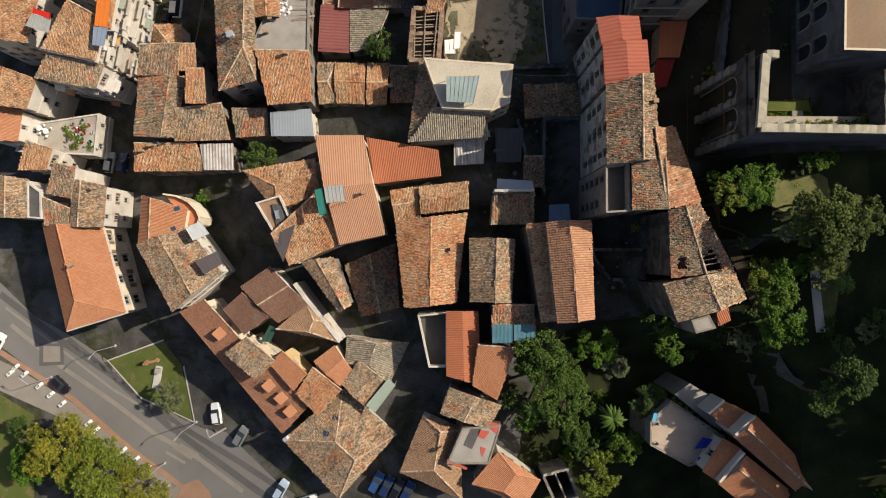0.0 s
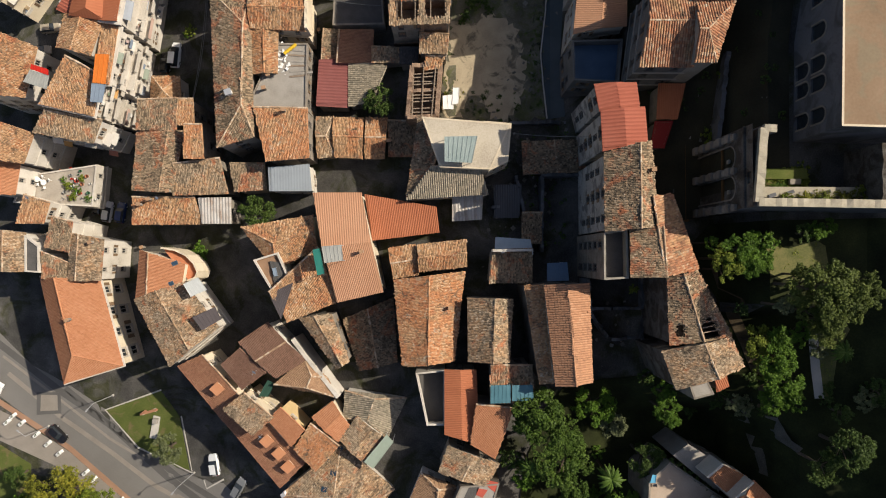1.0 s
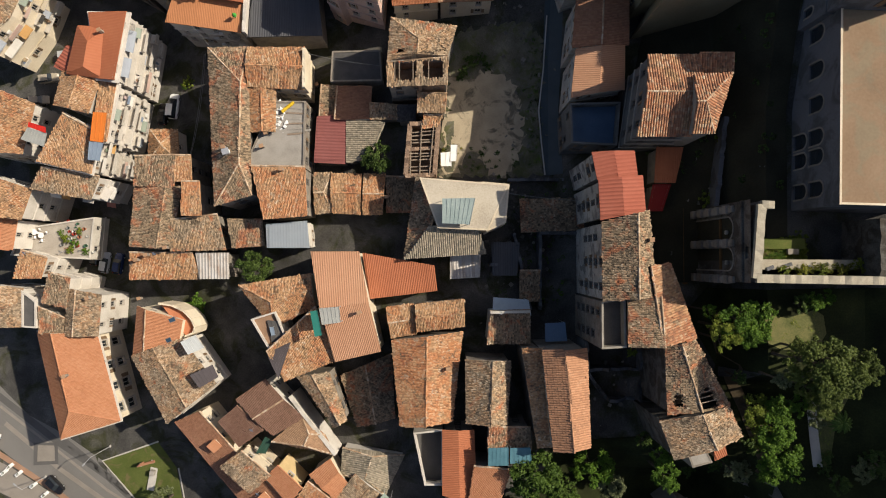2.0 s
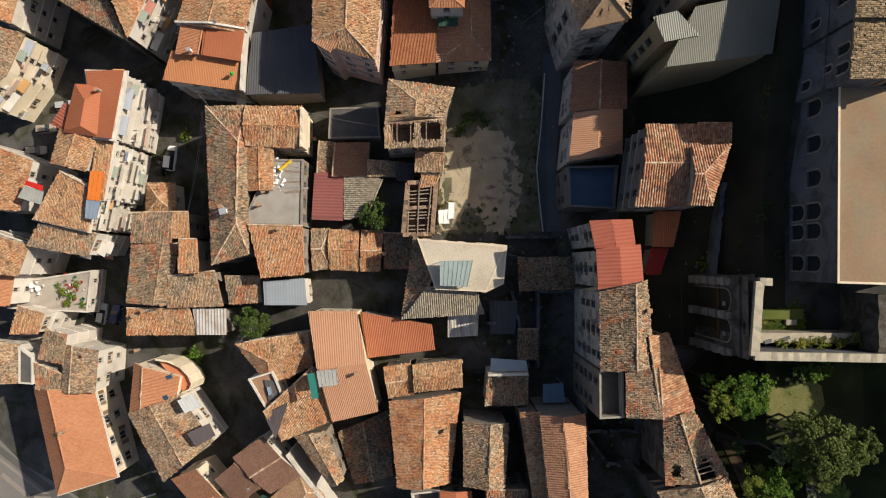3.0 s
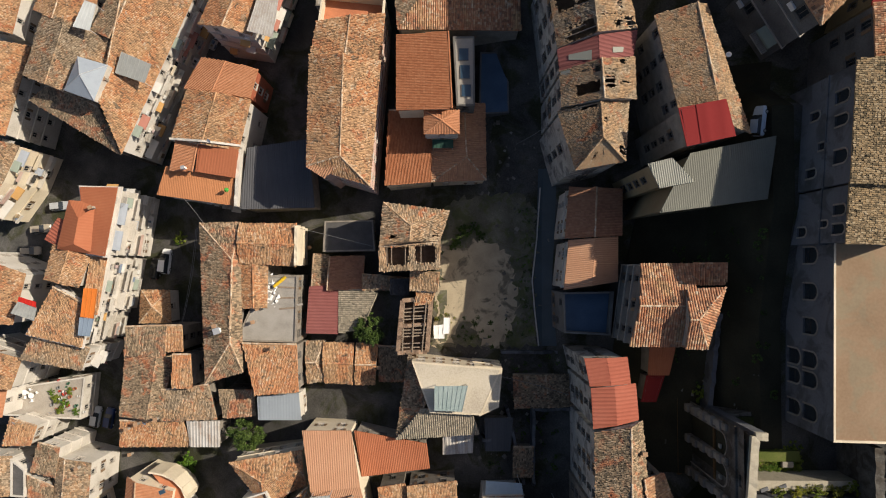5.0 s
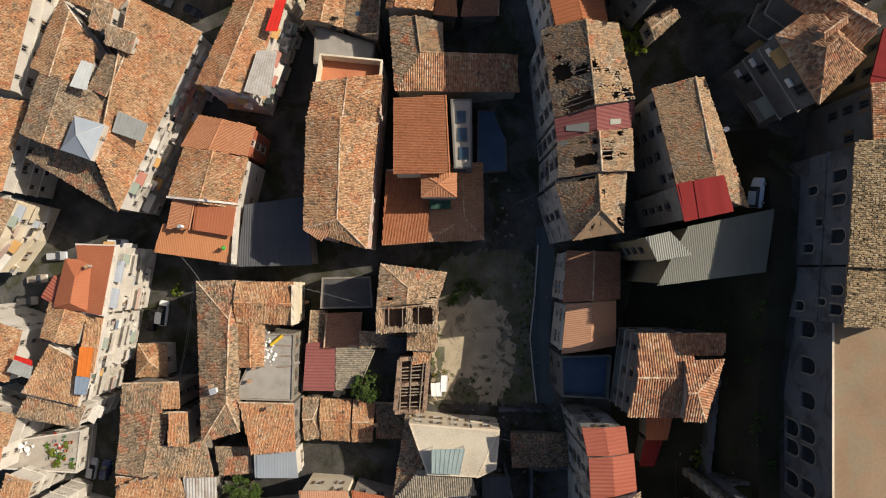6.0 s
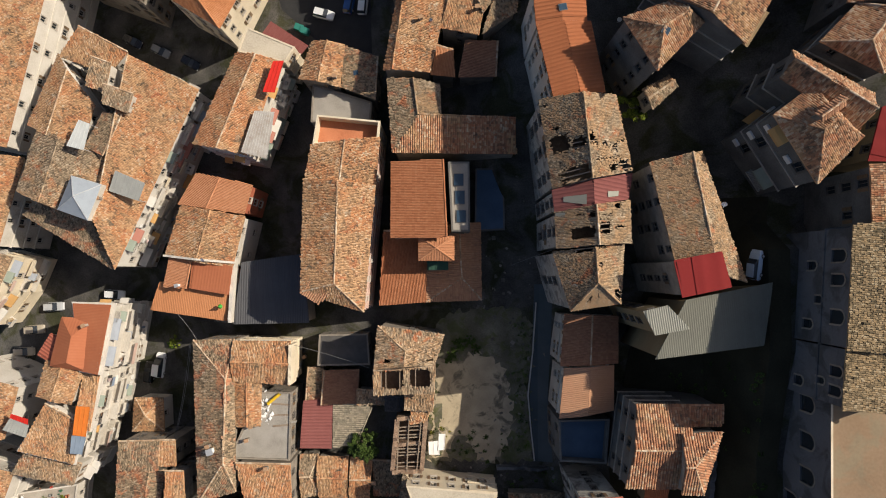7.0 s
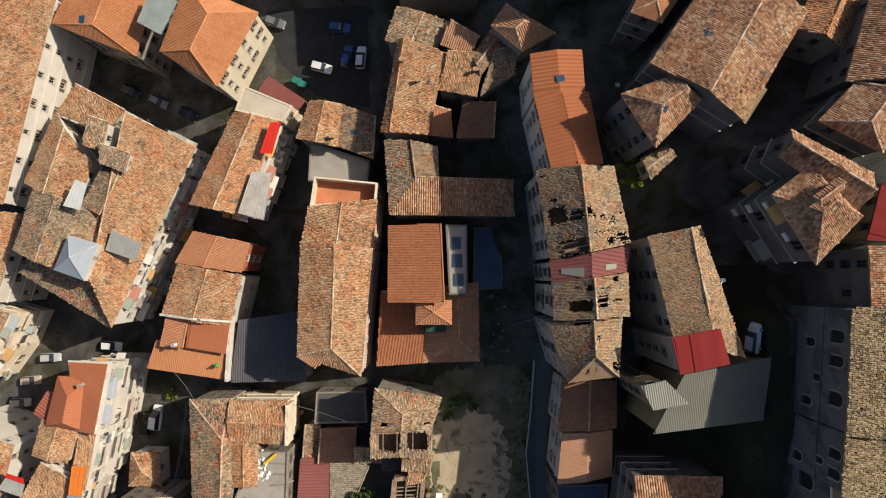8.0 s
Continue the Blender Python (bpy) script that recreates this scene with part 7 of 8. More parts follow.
def dish(x, y, aim=-120, r=0.5):
    """A white satellite dish on a short mast."""
    z = roof_z(x, y)
    top = thing("satellite_dish", "white satellite dish on a roof mast", "satellite dish", (x, y, z - 0.2), aim)
    bm = bmesh.new()
    bmesh.ops.create_cone(bm, segments=8, cap_ends=True, radius1=.03, radius2=.03, depth=1.4, matrix=pose(0, 0, .7))
    part("mast", bm, METAL, top)
    bm = bmesh.new()
    bmesh.ops.create_uvsphere(bm, u_segments=16, v_segments=10, radius=1)
    bmesh.ops.delete(bm, geom=[v for v in bm.verts if v.co.z > -0.62], context="VERTS")
    bmesh.ops.transform(bm, matrix=pose(0.1, 0, 1.5, 0, 50, 0) @ Matrix.Diagonal((r * 1.28, r * 1.28, r * 0.9, 1)) @ Matrix.Translation((0, 0, 0.8)), verts=bm.verts[:])
    part("reflector", bm, WHITE, top, smooth=True)
    bm = bmesh.new()
    bmesh.ops.create_cone(bm, segments=6, cap_ends=True, radius1=.02, radius2=.02, depth=.6, matrix=pose(.35, 0, 1.55, 0, 70, 0))
    part("arm", bm, METAL, top)
    return top


def skylight(x, y, w, d, rz, label="blue-glass roof skylight in a dark frame"):
    z = roof_z(x, y)
    e = 0.4
    nx, ny = (roof_z(x + e, y) - roof_z(x - e, y)) / (2 * e), (roof_z(x, y + e) - roof_z(x, y - e)) / (2 * e)
    tilt = Vector((-nx, -ny, 1)).normalized().to_track_quat("Z", "Y") if max(abs(nx), abs(ny)) < 1.5 else Vector((0, 0, 1)).to_track_quat("Z", "Y")
    top = thing("skylight", label, "skylight")
    top.matrix_basis = Matrix.Translation((x, y, z)) @ tilt.to_matrix().to_4x4() @ pose(0, 0, 0, 0, 0, rz)
    bm = box_bm((w, d, 0.2), (0, 0, -.04), 0.02)
    part("frame", bm, plain_cache("skylight_frame", (.12, .12, .12)), top)
    part("pane", box_bm((w - .16, d - .16, 0.02), (0, 0, .162)), SKYGLASS, top, "blue reflecting pane")
    return top


CACHE = {}


def plain_cache(name, colour, rough=.6, metal=0.0):
    if name not in CACHE:
        CACHE[name] = plain(name, colour, rough, metal)
    return CACHE[name]


SKYGLASS = plain("blue_skylight_glass", (.03, .055, .085), .12)


def canopy(label, corners, z, drop, mat, name="canopy", ribs=0.6):
    """A thin ribbed sheet roof on four posts; it falls by drop from its side 3-2 to its side 0-1."""
    pts = list(corners)
    zs = [z - drop, z - drop, z, z]
    top = thing(name, label, name.replace("_", " "))
    v, f = prism(pts, [q - 0.06 for q in zs], zs)
    body = piece("sheet", v, f, mat, top)
    a, b, c, d = (Vector((*p, q)) for p, q in zip(pts, zs))
    n = max(1, int((b - a).length / ribs))
    for k in range(n + 1):
        s, e = a.lerp(b, k / n), d.lerp(c, k / n)
        dd = e - s
        bm = bmesh.new()
        bmesh.ops.create_cube(bm, size=1, matrix=Matrix.Translation((s + e) / 2 + Vector((0, 0, 0.03))) @ dd.to_track_quat("X", "Z").to_matrix().to_4x4() @ Matrix.Diagonal((dd.length, 0.06, 0.06, 1)))
        part("rib", bm, mat, body)
    mid = (a + b + c + d) / 4
    for p in (a, b, c, d):
        q = p.lerp(mid, 0.06)
        low = min(roof_z(q.x, q.y), q.z - 0.1)
        if q.z - low < 6:
            part("post", box_bm((.08, .08, q.z - low), (q.x, q.y, low - 0.02)), METAL, top)
    return top


AQUA = material("aqua_plastic_sheet", [(.19, .25, .235), (.28, .335, .315), (.36, .405, .38)], .35, .5, 4, 0, .05, 0, .4, .3)
BLUEAWN = material("blue_awning", [(.045, .11, .135), (.075, .17, .205), (.12, .23, .265)], .6, .6, 4, 0, .1, 0, .4, .3)
ORANGEAWN = plain("orange_awning", (.60, .17, .03), .7)
SLATEBLUE = plain("grey_blue_panel", (.22, .27, .33), .6)
SAGE = plain("sage_green_sheet", (.30, .35, .28), .6)
TEALTARP = plain("teal_tarpaulin", (.03, .17, .135), .6)
REDAWN = plain("red_awning", (.55, .03, .02), .7)
GREYGLASS = material("grey_green_glazing", [(.16, .19, .18), (.24, .27, .25), (.32, .35, .33)], .25, .5, 4, 0, .05, 0, .4, .3)
GREYSLAB = material("grey_sheet_patch", [(.26, .26, .24), (.34, .34, .31), (.40, .40, .37)], .7, .6, 5, 0, .1, 0, .4, .3)
DARKPANEL = plain("dark_panel", (.10, .085, .085), .6)
canopy("aqua plastic sheet canopy on the pale roof", [(-0.9, -13.6), (3.5, -13.8), (4.4, -9.5), (-0.9, -9.6)], 18.2, .5, AQUA)
canopy("blue awning over a roof terrace", [(6.5, -52.9), (9.7, -52.8), (9.7, -49.8), (6.5, -49.9)], 17.9, .3, BLUEAWN, "awning")
canopy("pale blue awning over a roof terrace", [(10.0, -52.5), (13.5, -52.4), (13.2, -49.8), (10.0, -49.9)], 17.9, .3, BLUEAWN, "awning")
canopy("orange awning over a facade terrace", [(-61.5, 1.0), (-59.3, 0.7), (-58.6, 5.8), (-60.9, 5.9)], 12.6, .2, ORANGEAWN, "awning")
canopy("grey-blue panel over a facade terrace", [(-62.1, -2.2), (-60.1, -2.4), (-59.3, 0.7), (-61.7, 0.9)], 12.3, .3, SLATEBLUE)
canopy("weathered grey sheet over a roof terrace", [(-74.3, 1.5), (-70.3, 0.2), (-69.6, 2.5), (-72.9, 3.5)], 11.5, .3, GREYSLAB)
canopy("red awning over a roof terrace", [(-72.8, 3.6), (-69.7, 2.5), (-69.6, 3.5), (-72.5, 4.4)], 11.8, .2, REDAWN, "awning")
PALESHEET = plain("pale_grey_sheet_metal", (.50, .51, .49), .6)
canopy("white panel on the tile roof", [(-45.2, -36.0), (-42.4, -34.8), (-44.0, -32.6), (-46.5, -33.8)], 10.6, .1, PALESHEET)
canopy("dark panel between the tile roofs", [(-43.4, -41.9), (-40.1, -40.0), (-41.1, -37.8), (-45.0, -39.6)], 10.2, .2, DARKPANEL)
canopy("sage green sheet canopy over the alley", [(-15.1, -65.0), (-13.5, -66.2), (-9.9, -61.4), (-11.1, -60.2)], 9.9, .3, SAGE)
# added sheet in place of the teal terrace opening in this roof
canopy("dark green sheet standing for the roof terrace opening", [(-1.3, 29.1), (2.1, 29.1), (2.1, 30.5), (-1.3, 30.5)], 17.2, .1, plain_cache("bottle_green_cloth", (.03, .07, .05), .7), "awning")
# no real cover: the dark sheet stands in for the shade of the well
canopy("dark sheet painting the shaded terrace well", [(-30.0, -33.7), (-28.0, -32.9), (-28.8, -30.0), (-30.8, -29.8)], 12.7, .1, FLATS["asphalt"])
canopy("pale blue glazed hatch on the terrace", [(-30.0, -32.4), (-29.4, -32.3), (-29.7, -30.9), (-30.3, -31.0)], 13.0, .1, SLATEBLUE, "hatch")
canopy("grey lead sheet over the roof corner", [(-30.7, -35.6), (-28.7, -39.7), (-26.6, -33.4), (-28.9, -34.5)], 13.6, .3, DARKPANEL)
canopy("teal tarpaulin on the roof", [(-21.7, -32.1), (-20.6, -31.8), (-21.3, -27.7), (-22.4, -27.9)], 17.6, .4, TEALTARP, "tarpaulin")
canopy("grey sheets laid on the salmon roof", [(-20.5, -30.1), (-17.5, -29.7), (-17.7, -27.1), (-20.9, -27.4)], 17.8, .4, GREYSLAB)
canopy("red awning on the orange roof", [(-28.1, 58.0), (-26.2, 57.9), (-24.7, 63.1), (-26.4, 63.0)], 18.9, .2, REDAWN, "awning")
canopy("white slatted glazing over a roof garden", [(-31.8, 48.3), (-27.6, 47.2), (-26.4, 54.9), (-29.6, 55.1)], 18.0, .2, TILES["sheet"], ribs=.45)
canopy("tan ribbed lean-to roof", [(39.5, 59.0), (40.6, 58.0), (43.4, 62.5), (42.2, 63.1)], 38.6, .2, TILES["golden"], ribs=.3)
canopy("glass roof lantern of the orange roofed house", [(-51.0, 81.5), (-46.8, 79.3), (-44.0, 85.1), (-48.7, 86.9)], 14.3, .2, GREYGLASS)
canopy("faded red market canopy by the car park", [(-32.4, 71.7), (-25.5, 67.6), (-23.4, 70.0), (-30.3, 74.5)], 7.2, .3, TILES["maroon"])
canopy("grey sheet patch on the palace roof", [(-55.0, 42.3), (-50.0, 40.6), (-48.5, 43.5), (-53.5, 45.6)], 15.6, .9, GREYSLAB)
canopy("white sheet patch on the palace roof", [(-61.3, 49.6), (-58.5, 48.9), (-57.3, 53.2), (-59.2, 53.9)], 16.6, .3, PALESHEET)
canopy("white plastic sheets by the ruin", [(-1.1, -3.0), (0.7, -3.0), (0.5, -0.5), (-1.2, -0.7)], 9.9, .3, WHITE, "sheet")
canopy("pale pink board by the ruin", [(0.5, -2.2), (1.5, -2.1), (1.7, 0.7), (0.6, 0.7)], 10, .2, WHITE, "board")
# pale sheets screwed over the rusty roof of the ruined palace
for label, pts in (("pale tin sheet patched over the rusty roof", [(18.0, 38.6), (20.9, 38.1), (20.9, 39.5), (18.0, 39.3)]),
                   ("white tin sheet patched over the rusty roof", [(17.0, 36.4), (18.2, 36.4), (18.2, 37.1), (17.0, 37.1)]),
                   ("small white tin sheet on the rusty roof", [(23.8, 39.1), (25.3, 39.3), (25.4, 40.0), (23.8, 39.9)])):
    zs = [roof_z(*p) + 0.16 for p in pts]
    top = thing("tin_sheet", label, "tin sheet")
    piece("panel", *prism(pts, [z - .04 for z in zs], zs), TILES["sheetgrey"], top)

for x, y in ((-38.0, -0.4), (-32.1, 0.1), (-28.3, -4.1), (-54.4, -18.6), (-24.3, 13.1), (-31.4, 2.4), (-0.0, -37.5), (-14.7, -28.2), (-59.3, 19.6), (-5.1, 72.3),
             (-16.8, 61.1), (-2.4, 69.2), (-60.7, -27.1), (-64.8, -26.4), (-68.8, -40.4), (-50.2, -17.3), (-56.2, -19.5), (6.6, 70.9), (28.8, -16.7),
             (-10.9, -8.3), (-56.4, 41.0), (-2.0, -71.5), (1.1, -68.4)):
    chimney(x, y)
for x, y, w in ((-43.7, 26.4, .5), (-29.7, -71.4, .6), (-37.5, -1.2, .9)):
    chimney(x, y, w, 1.0, "metal", "white rendered flue with a metal cap")
for x, y in ((-38.9, 30.8), (-33.7, -60.9), (-34.3, -49.2), (-52.7, -18.3), (-76.1, -18.2), (8.6, -28.1), (28.2, 67.5), (-73.3, -17.9), (-52.4, -17.8), (38.4, 37.9),
             (-56.3, 68.5), (-52.1, -18.0)):
    dish(x, y)
for x, y, w, d, rz in ((-22.0, -65.5, 1.0, 1.3, 40), (-20.7, -67.5, 1.0, 1.3, 40), (-22.3, -70.3, 1.0, 1.2, 40), (-19.7, -63.4, 0.8, 1.0, 40), (35.2, 69.2, 1.1, 1.2, 40), (40.3, 67.9, 1.1, 1.2, 40),
                       (29.4, 59.5, 1.0, 1.1, 40), (17.8, 65.6, 1.0, 1.2, 0), (22.2, 71.7, .8, 1.4, 0), (-49.2, -30.2, .8, 1.1, 30), (-13.5, 62.3, .9, .9, 10), (3.7, 43.4, 1.6, 2.0, 0),
                       (3.9, 40.6, 1.6, 2.2, 0), (4.1, 37.6, 1.6, 2.0, 0), (-49.8, -33.8, .8, .9, 30), (-61.6, 82.7, 1.6, 1.2, 20), (-0.8, 69.2, .6, .6, 0)):
    skylight(x, y, w, d, rz)


def pyramid_skylight(corners, base, rise):
    top = thing("glass_pyramid", "grey glass pyramid skylight on the palace roof", "skylight")
    v, f = prism(corners, base - 1.5, base)
    curb = piece("curb", v, f, WALLS["white"], top)
    c = sum((Vector((*p, base)) for p in corners), Vector()) / 4 + Vector((0, 0, rise))
    for k in range(4):
        a, b = Vector((*corners[k], base + .02)), Vector((*corners[(k + 1) % 4], base + .02))
        piece("pane", [a, b, c], [(0, 1, 2)], PYRAMID, top)
        d = c - a
        bm = bmesh.new()
        bmesh.ops.create_cube(bm, size=1, matrix=Matrix.Translation((a + c) / 2) @ d.to_track_quat("X", "Z").to_matrix().to_4x4() @ Matrix.Diagonal((d.length, .12, .12, 1)))
        part("bar", bm, METAL, top)
    return top


PYRAMID = plain("grey_wired_glass", (.30, .33, .36), .2)
pyramid_skylight([(-62.8, 39.0), (-57.7, 37.2), (-55.5, 43.2), (-60.6, 44.7)], 16.0, 1.8)

# roof dormers on the orange row
for x, y in ((-32.7, -61.9), (-30.5, -64.1), (-28.9, -66.5), (-41.5, -52.6)):
    z = roof_z(x, y)
    top = thing("dormer", "small orange tiled roof dormer", "dormer", (x, y, z - .3), 42)
    part("wall", box_bm((1.5, 1.4, 1.1), (0, 0, 0)), WALLS["cream"], top)
    piece("roof", *prism([(-.95, -.9), (.95, -.9), (.95, .9), (-.95, .9)], [.95, .95, 1.35, 1.35], [1.07, 1.07, 1.47, 1.47]), TILES["pantile"], top)


# ---- ruins ----
def wall_block(parent, a, b, width, z0, za, zb=None, mat=None, ragged=0.3, name="wall"):
    """A thick wall from a to b with an uneven broken top."""
    a, b = Vector(a), Vector(b)
    d = (b - a)
    n = max(2, int(d.length / 0.7))
    side = Vector((-d.y, d.x)).normalized() * width / 2
    rnd = random.Random(int(a.x * 31 + a.y * 17))
    verts, faces = [], []
    for k in range(n + 1):
        p = a.lerp(b, k / n)
        z = za + ((zb if zb is not None else za) - za) * k / n + rnd.uniform(-ragged, ragged)
        verts += [(p.x + side.x, p.y + side.y, z0), (p.x - side.x, p.y - side.y, z0), (p.x - side.x, p.y - side.y, z), (p.x + side.x, p.y + side.y, z + rnd.uniform(-.1, .1))]
    for k in range(n):
        i = 4 * k
        for e in range(4):
            faces.append((i + e, i + (e + 1) % 4, i + 4 + (e + 1) % 4, i + 4 + e))
    faces += [(3, 2, 1, 0), (4 * n, 4 * n + 1, 4 * n + 2, 4 * n + 3)]
    return piece(name, verts, faces, mat or WALLS["stone"], parent)


def beams(parent, a, b, c, d, z, count, share=.8, name="beam"):
    """Bare timbers from the side a-b to the side d-c."""
    rnd = random.Random(int(a[0] * 13 + a[1]))
    for k in range(count):
        if rnd.random() > share:
            continue
        s = Vector((*a, z)).lerp(Vector((*b, z)), (k + .5) / count)
        e = Vector((*d, z + rnd.uniform(-.9, .3))).lerp(Vector((*c, z)), (k + .5 + rnd.uniform(-.5, .5)) / count)
        dd = e - s
        bm = bmesh.new()
        bmesh.ops.create_cube(bm, size=1, matrix=Matrix.Translation((s + e) / 2) @ dd.to_track_quat("X", "Z").to_matrix().to_4x4() @ Matrix.Diagonal((dd.length, .18, .18, 1)))
        part(name, bm, BEAM, parent)


ruin = thing("ruined_house", "roofless rooms of a ruined stone house", "ruin")
RA, RB, RC, RD = (-9.9, 8.8), (-0.2, 9.1), (0.2, 13.4), (-10.0, 13.0)
low = ground_z(*RA) - 1
wall_block(ruin, (-4.6, 8.9), (-4.4, 13.0), .5, low, 17.5, None, WALLS["brickruin"], .15)
for p, q in (((-9.2, 9.4), (-9.2, 12.9)), ((-9.2, 12.9), (-.7, 13.2)), ((-.6, 9.5), (-.7, 13.2)), ((-9.2, 9.4), (-.6, 9.5))):
    wall_block(ruin, p, q, .35, low, 17.2, None, WALLS["brickruin"], .12)
piece("room_floor", *prism([RA, RB, RC, RD], low, 9.0), BEAM, ruin, "rubble strewn room floor")
skeleton = thing("roofless_house", "roofless house with bare broken beams", "ruin")
SA, SB, SC, SD = (-7.3, -5.1), (-2.3, -4.9), (-1.6, 4.2), (-6.5, 3.8)
for p, q in ((SA, SB), (SB, SC), (SC, SD), (SD, SA)):
    wall_block(skeleton, p, q, .7, low, 12.6, None, WALLS["brickruin"])
wall_block(skeleton, (-7.0, -0.6), (-1.9, -0.2), .6, low, 12.4, None, WALLS["brickruin"])
piece("room_floor", *prism([SA, SB, SC, SD], low, 8.6), BEAM, skeleton, "rubble strewn room floor")
beams(skeleton, SA, SD, SC, SB, 12.2, 15, .75)
beams(skeleton, SA, SB, SC, SD, 12.5, 3, .9, "cross_beam")

cloister = thing("ruined_cloister", "roofless stone cloister with grass inside its walls", "ruin")
CN, CS, CE, CX = (40.9, -12.3), (40.1, -22.0), (61.6, -22.4), (42.5, -12.4)
wall_block(cloister, CN, CS, 1.1, 36.4, 37.0, 37.0, WALLS["coping"], .05, "coping")
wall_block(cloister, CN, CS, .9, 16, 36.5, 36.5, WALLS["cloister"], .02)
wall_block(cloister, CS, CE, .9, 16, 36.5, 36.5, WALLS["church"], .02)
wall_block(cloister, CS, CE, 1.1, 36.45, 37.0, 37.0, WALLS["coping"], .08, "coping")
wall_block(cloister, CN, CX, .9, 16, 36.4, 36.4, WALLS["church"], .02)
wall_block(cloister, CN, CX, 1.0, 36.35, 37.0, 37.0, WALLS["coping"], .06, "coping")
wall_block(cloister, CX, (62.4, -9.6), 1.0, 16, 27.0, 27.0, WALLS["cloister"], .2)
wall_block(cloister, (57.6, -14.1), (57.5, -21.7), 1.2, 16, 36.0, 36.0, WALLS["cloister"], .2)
piece("court_floor", *prism([CS, CE, (64.9, -11.4), CN], 16, 27.5), SHADEGRASS, cloister, "rough grass court floor")
# ledge inside the south wall
piece("ledge", *prism([(42.5, -20.9), (61.7, -20.9), (61.7, -19.6), (42.5, -19.5)], 16, 32.5), WALLS["coping"], cloister, "stone ledge with weeds")
for k in range(7):
    x = 44.2 + 2.5 * k
    part("embrasure", box_bm((1.1, .5, .5), (x, -20.3 if k % 2 else -20.7, 32.15), .04, None, 20), WALLS["church"], cloister, "dark slot in the ledge")
for y0, y1, z in ((-16.5, -18.0, 29.2), (-18.0, -19.5, 28.6)):
    piece("grass_bank", *prism([(42.0, y1), (51.2, y1), (51.0, y0), (42.0, y0)], 27.4, z), GRASS, cloister, "overgrown green bank in the court")
part("slab", box_bm((1.6, .8, .5), (49.3, -18.4, 28.9), .05), WALLS["plainstone"], cloister, "pale stone slab in the grass")
# west front: two tall arched bays between three stepped piers of rough blocks, an attic band above
FX, FN, FS = 39.6, -11.6, -22.6
span = FN - FS
bays = ((2.0, 5.1), (6.3, 9.4))
gaps = [(u0, 14.5, u1, 31.6) for u0, u1 in bays]
# the front's shade is painted in with the darkened stone
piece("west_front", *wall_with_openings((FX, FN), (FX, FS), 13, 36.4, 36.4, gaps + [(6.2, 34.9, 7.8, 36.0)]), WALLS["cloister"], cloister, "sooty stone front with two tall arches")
for u0, u1 in bays:
    mid, w = FN - (u0 + u1) / 2, u1 - u0
    m = Matrix(((0, -1, 0, FX), (1, 0, 0, mid), (0, 0, 1, 14.5), (0, 0, 0, 1)))
    # the dark pane paints the shade of a deep recess behind each arch
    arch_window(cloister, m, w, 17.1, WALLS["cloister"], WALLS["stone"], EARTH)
    # brown bar and pale block stand in for sunlight falling inside the arch
    part("ceiling_beam", box_bm((.3, w, .5), (FX + .1, mid, 27.4), .05), WALLS["rustearth"], cloister, "brown bar painting the lit interior of the arch")
    part("block", box_bm((.3, .6, .7), (FX - .05, mid - .5, 29.4), .06), WALLS["plainstone"], cloister, "pale block painting a sunlit spot in the arch")
part("string_course", box_bm((.35, span, .3), (FX - .16, (FN + FS) / 2, 34.3), .05), WALLS["cloister"], cloister)
for y in (-12.5, -17.2, -22.3):
    for k in range(15):
        deep = (.85 if k % 2 else .6) * (1.5 - .055 * k)
        part("pier_block", box_bm((deep, 1.2 if k % 2 else .95, 1.22), (FX - deep / 2, y, 13.4 + 1.25 * k), .07), WALLS["stone"], cloister, "rough stone pier block")
part("kerb_wall", box_bm((.9, 12.4, 1.1), (38.2, -17.3, 17.6), .1), WALLS["rustearth"], cloister, "low rust-stained wall at the foot")
for k, (x, y) in enumerate(((46.7, -18.0), (50.6, -16.6), (51.0, -18.6), (47.9, -19.0))):
    shrub("bright green weed bush in the cloister", x, y, 1.4, "bright", k, 27.5)
for k, (x, y) in enumerate(((46.1, -21.2), (48.4, -21.1), (51.1, -21.1), (54.0, -21.0), (56.1, -20.2), (57.2, -21.4))):
    shrub("yellow-green weeds on the cloister ledge", x, y, .9, "yellow" if k % 2 else "bright", k + 3, 32.5)
shrub("bright yellow-green bush on the old wall", 40.8, -10.3, 1.5, "bright", 1)
shrub("green bush on the slope", 42.9, -0.5, 1.3, "bright", 2)
wall_block(thing("garden_wall", "old stone wall up the slope", "wall"), (40.7, -16.4), (42.9, 2.5), .7, 14, 23, 23, WALLS["church"], .3)

# collapsed house shell south of the row
shell = thing("collapsed_house", "collapsed roofless stone house shell", "ruin")
KA, KB, KC, KD = (22.7, -37.7), (31.5, -37.7), (31.6, -32.5), (22.4, -32.7)
for p, q, z in ((KA, KB, 16), (KB, KC, 17), (KD, KA, 18)):
    wall_block(shell, p, q, .5, 12, z, z - .6, WALLS["church"], .8)
shell2 = thing("collapsed_house", "broken stone walls in deep shade", "ruin")
LA, LB, LC = (26.5, -42.7), (31.2, -42.6), (32.2, -38.1)
for p, q, z in ((LA, LB, 17), (LB, LC, 18), (KA, LA, 16.5)):
    wall_block(shell2, p, q, .5, 12, z - 1, z - 1.8, WALLS["church"], .9)
shrub("bright green bush inside the ruin", 29.2, -34.3, .9, "bright", 6, 19)

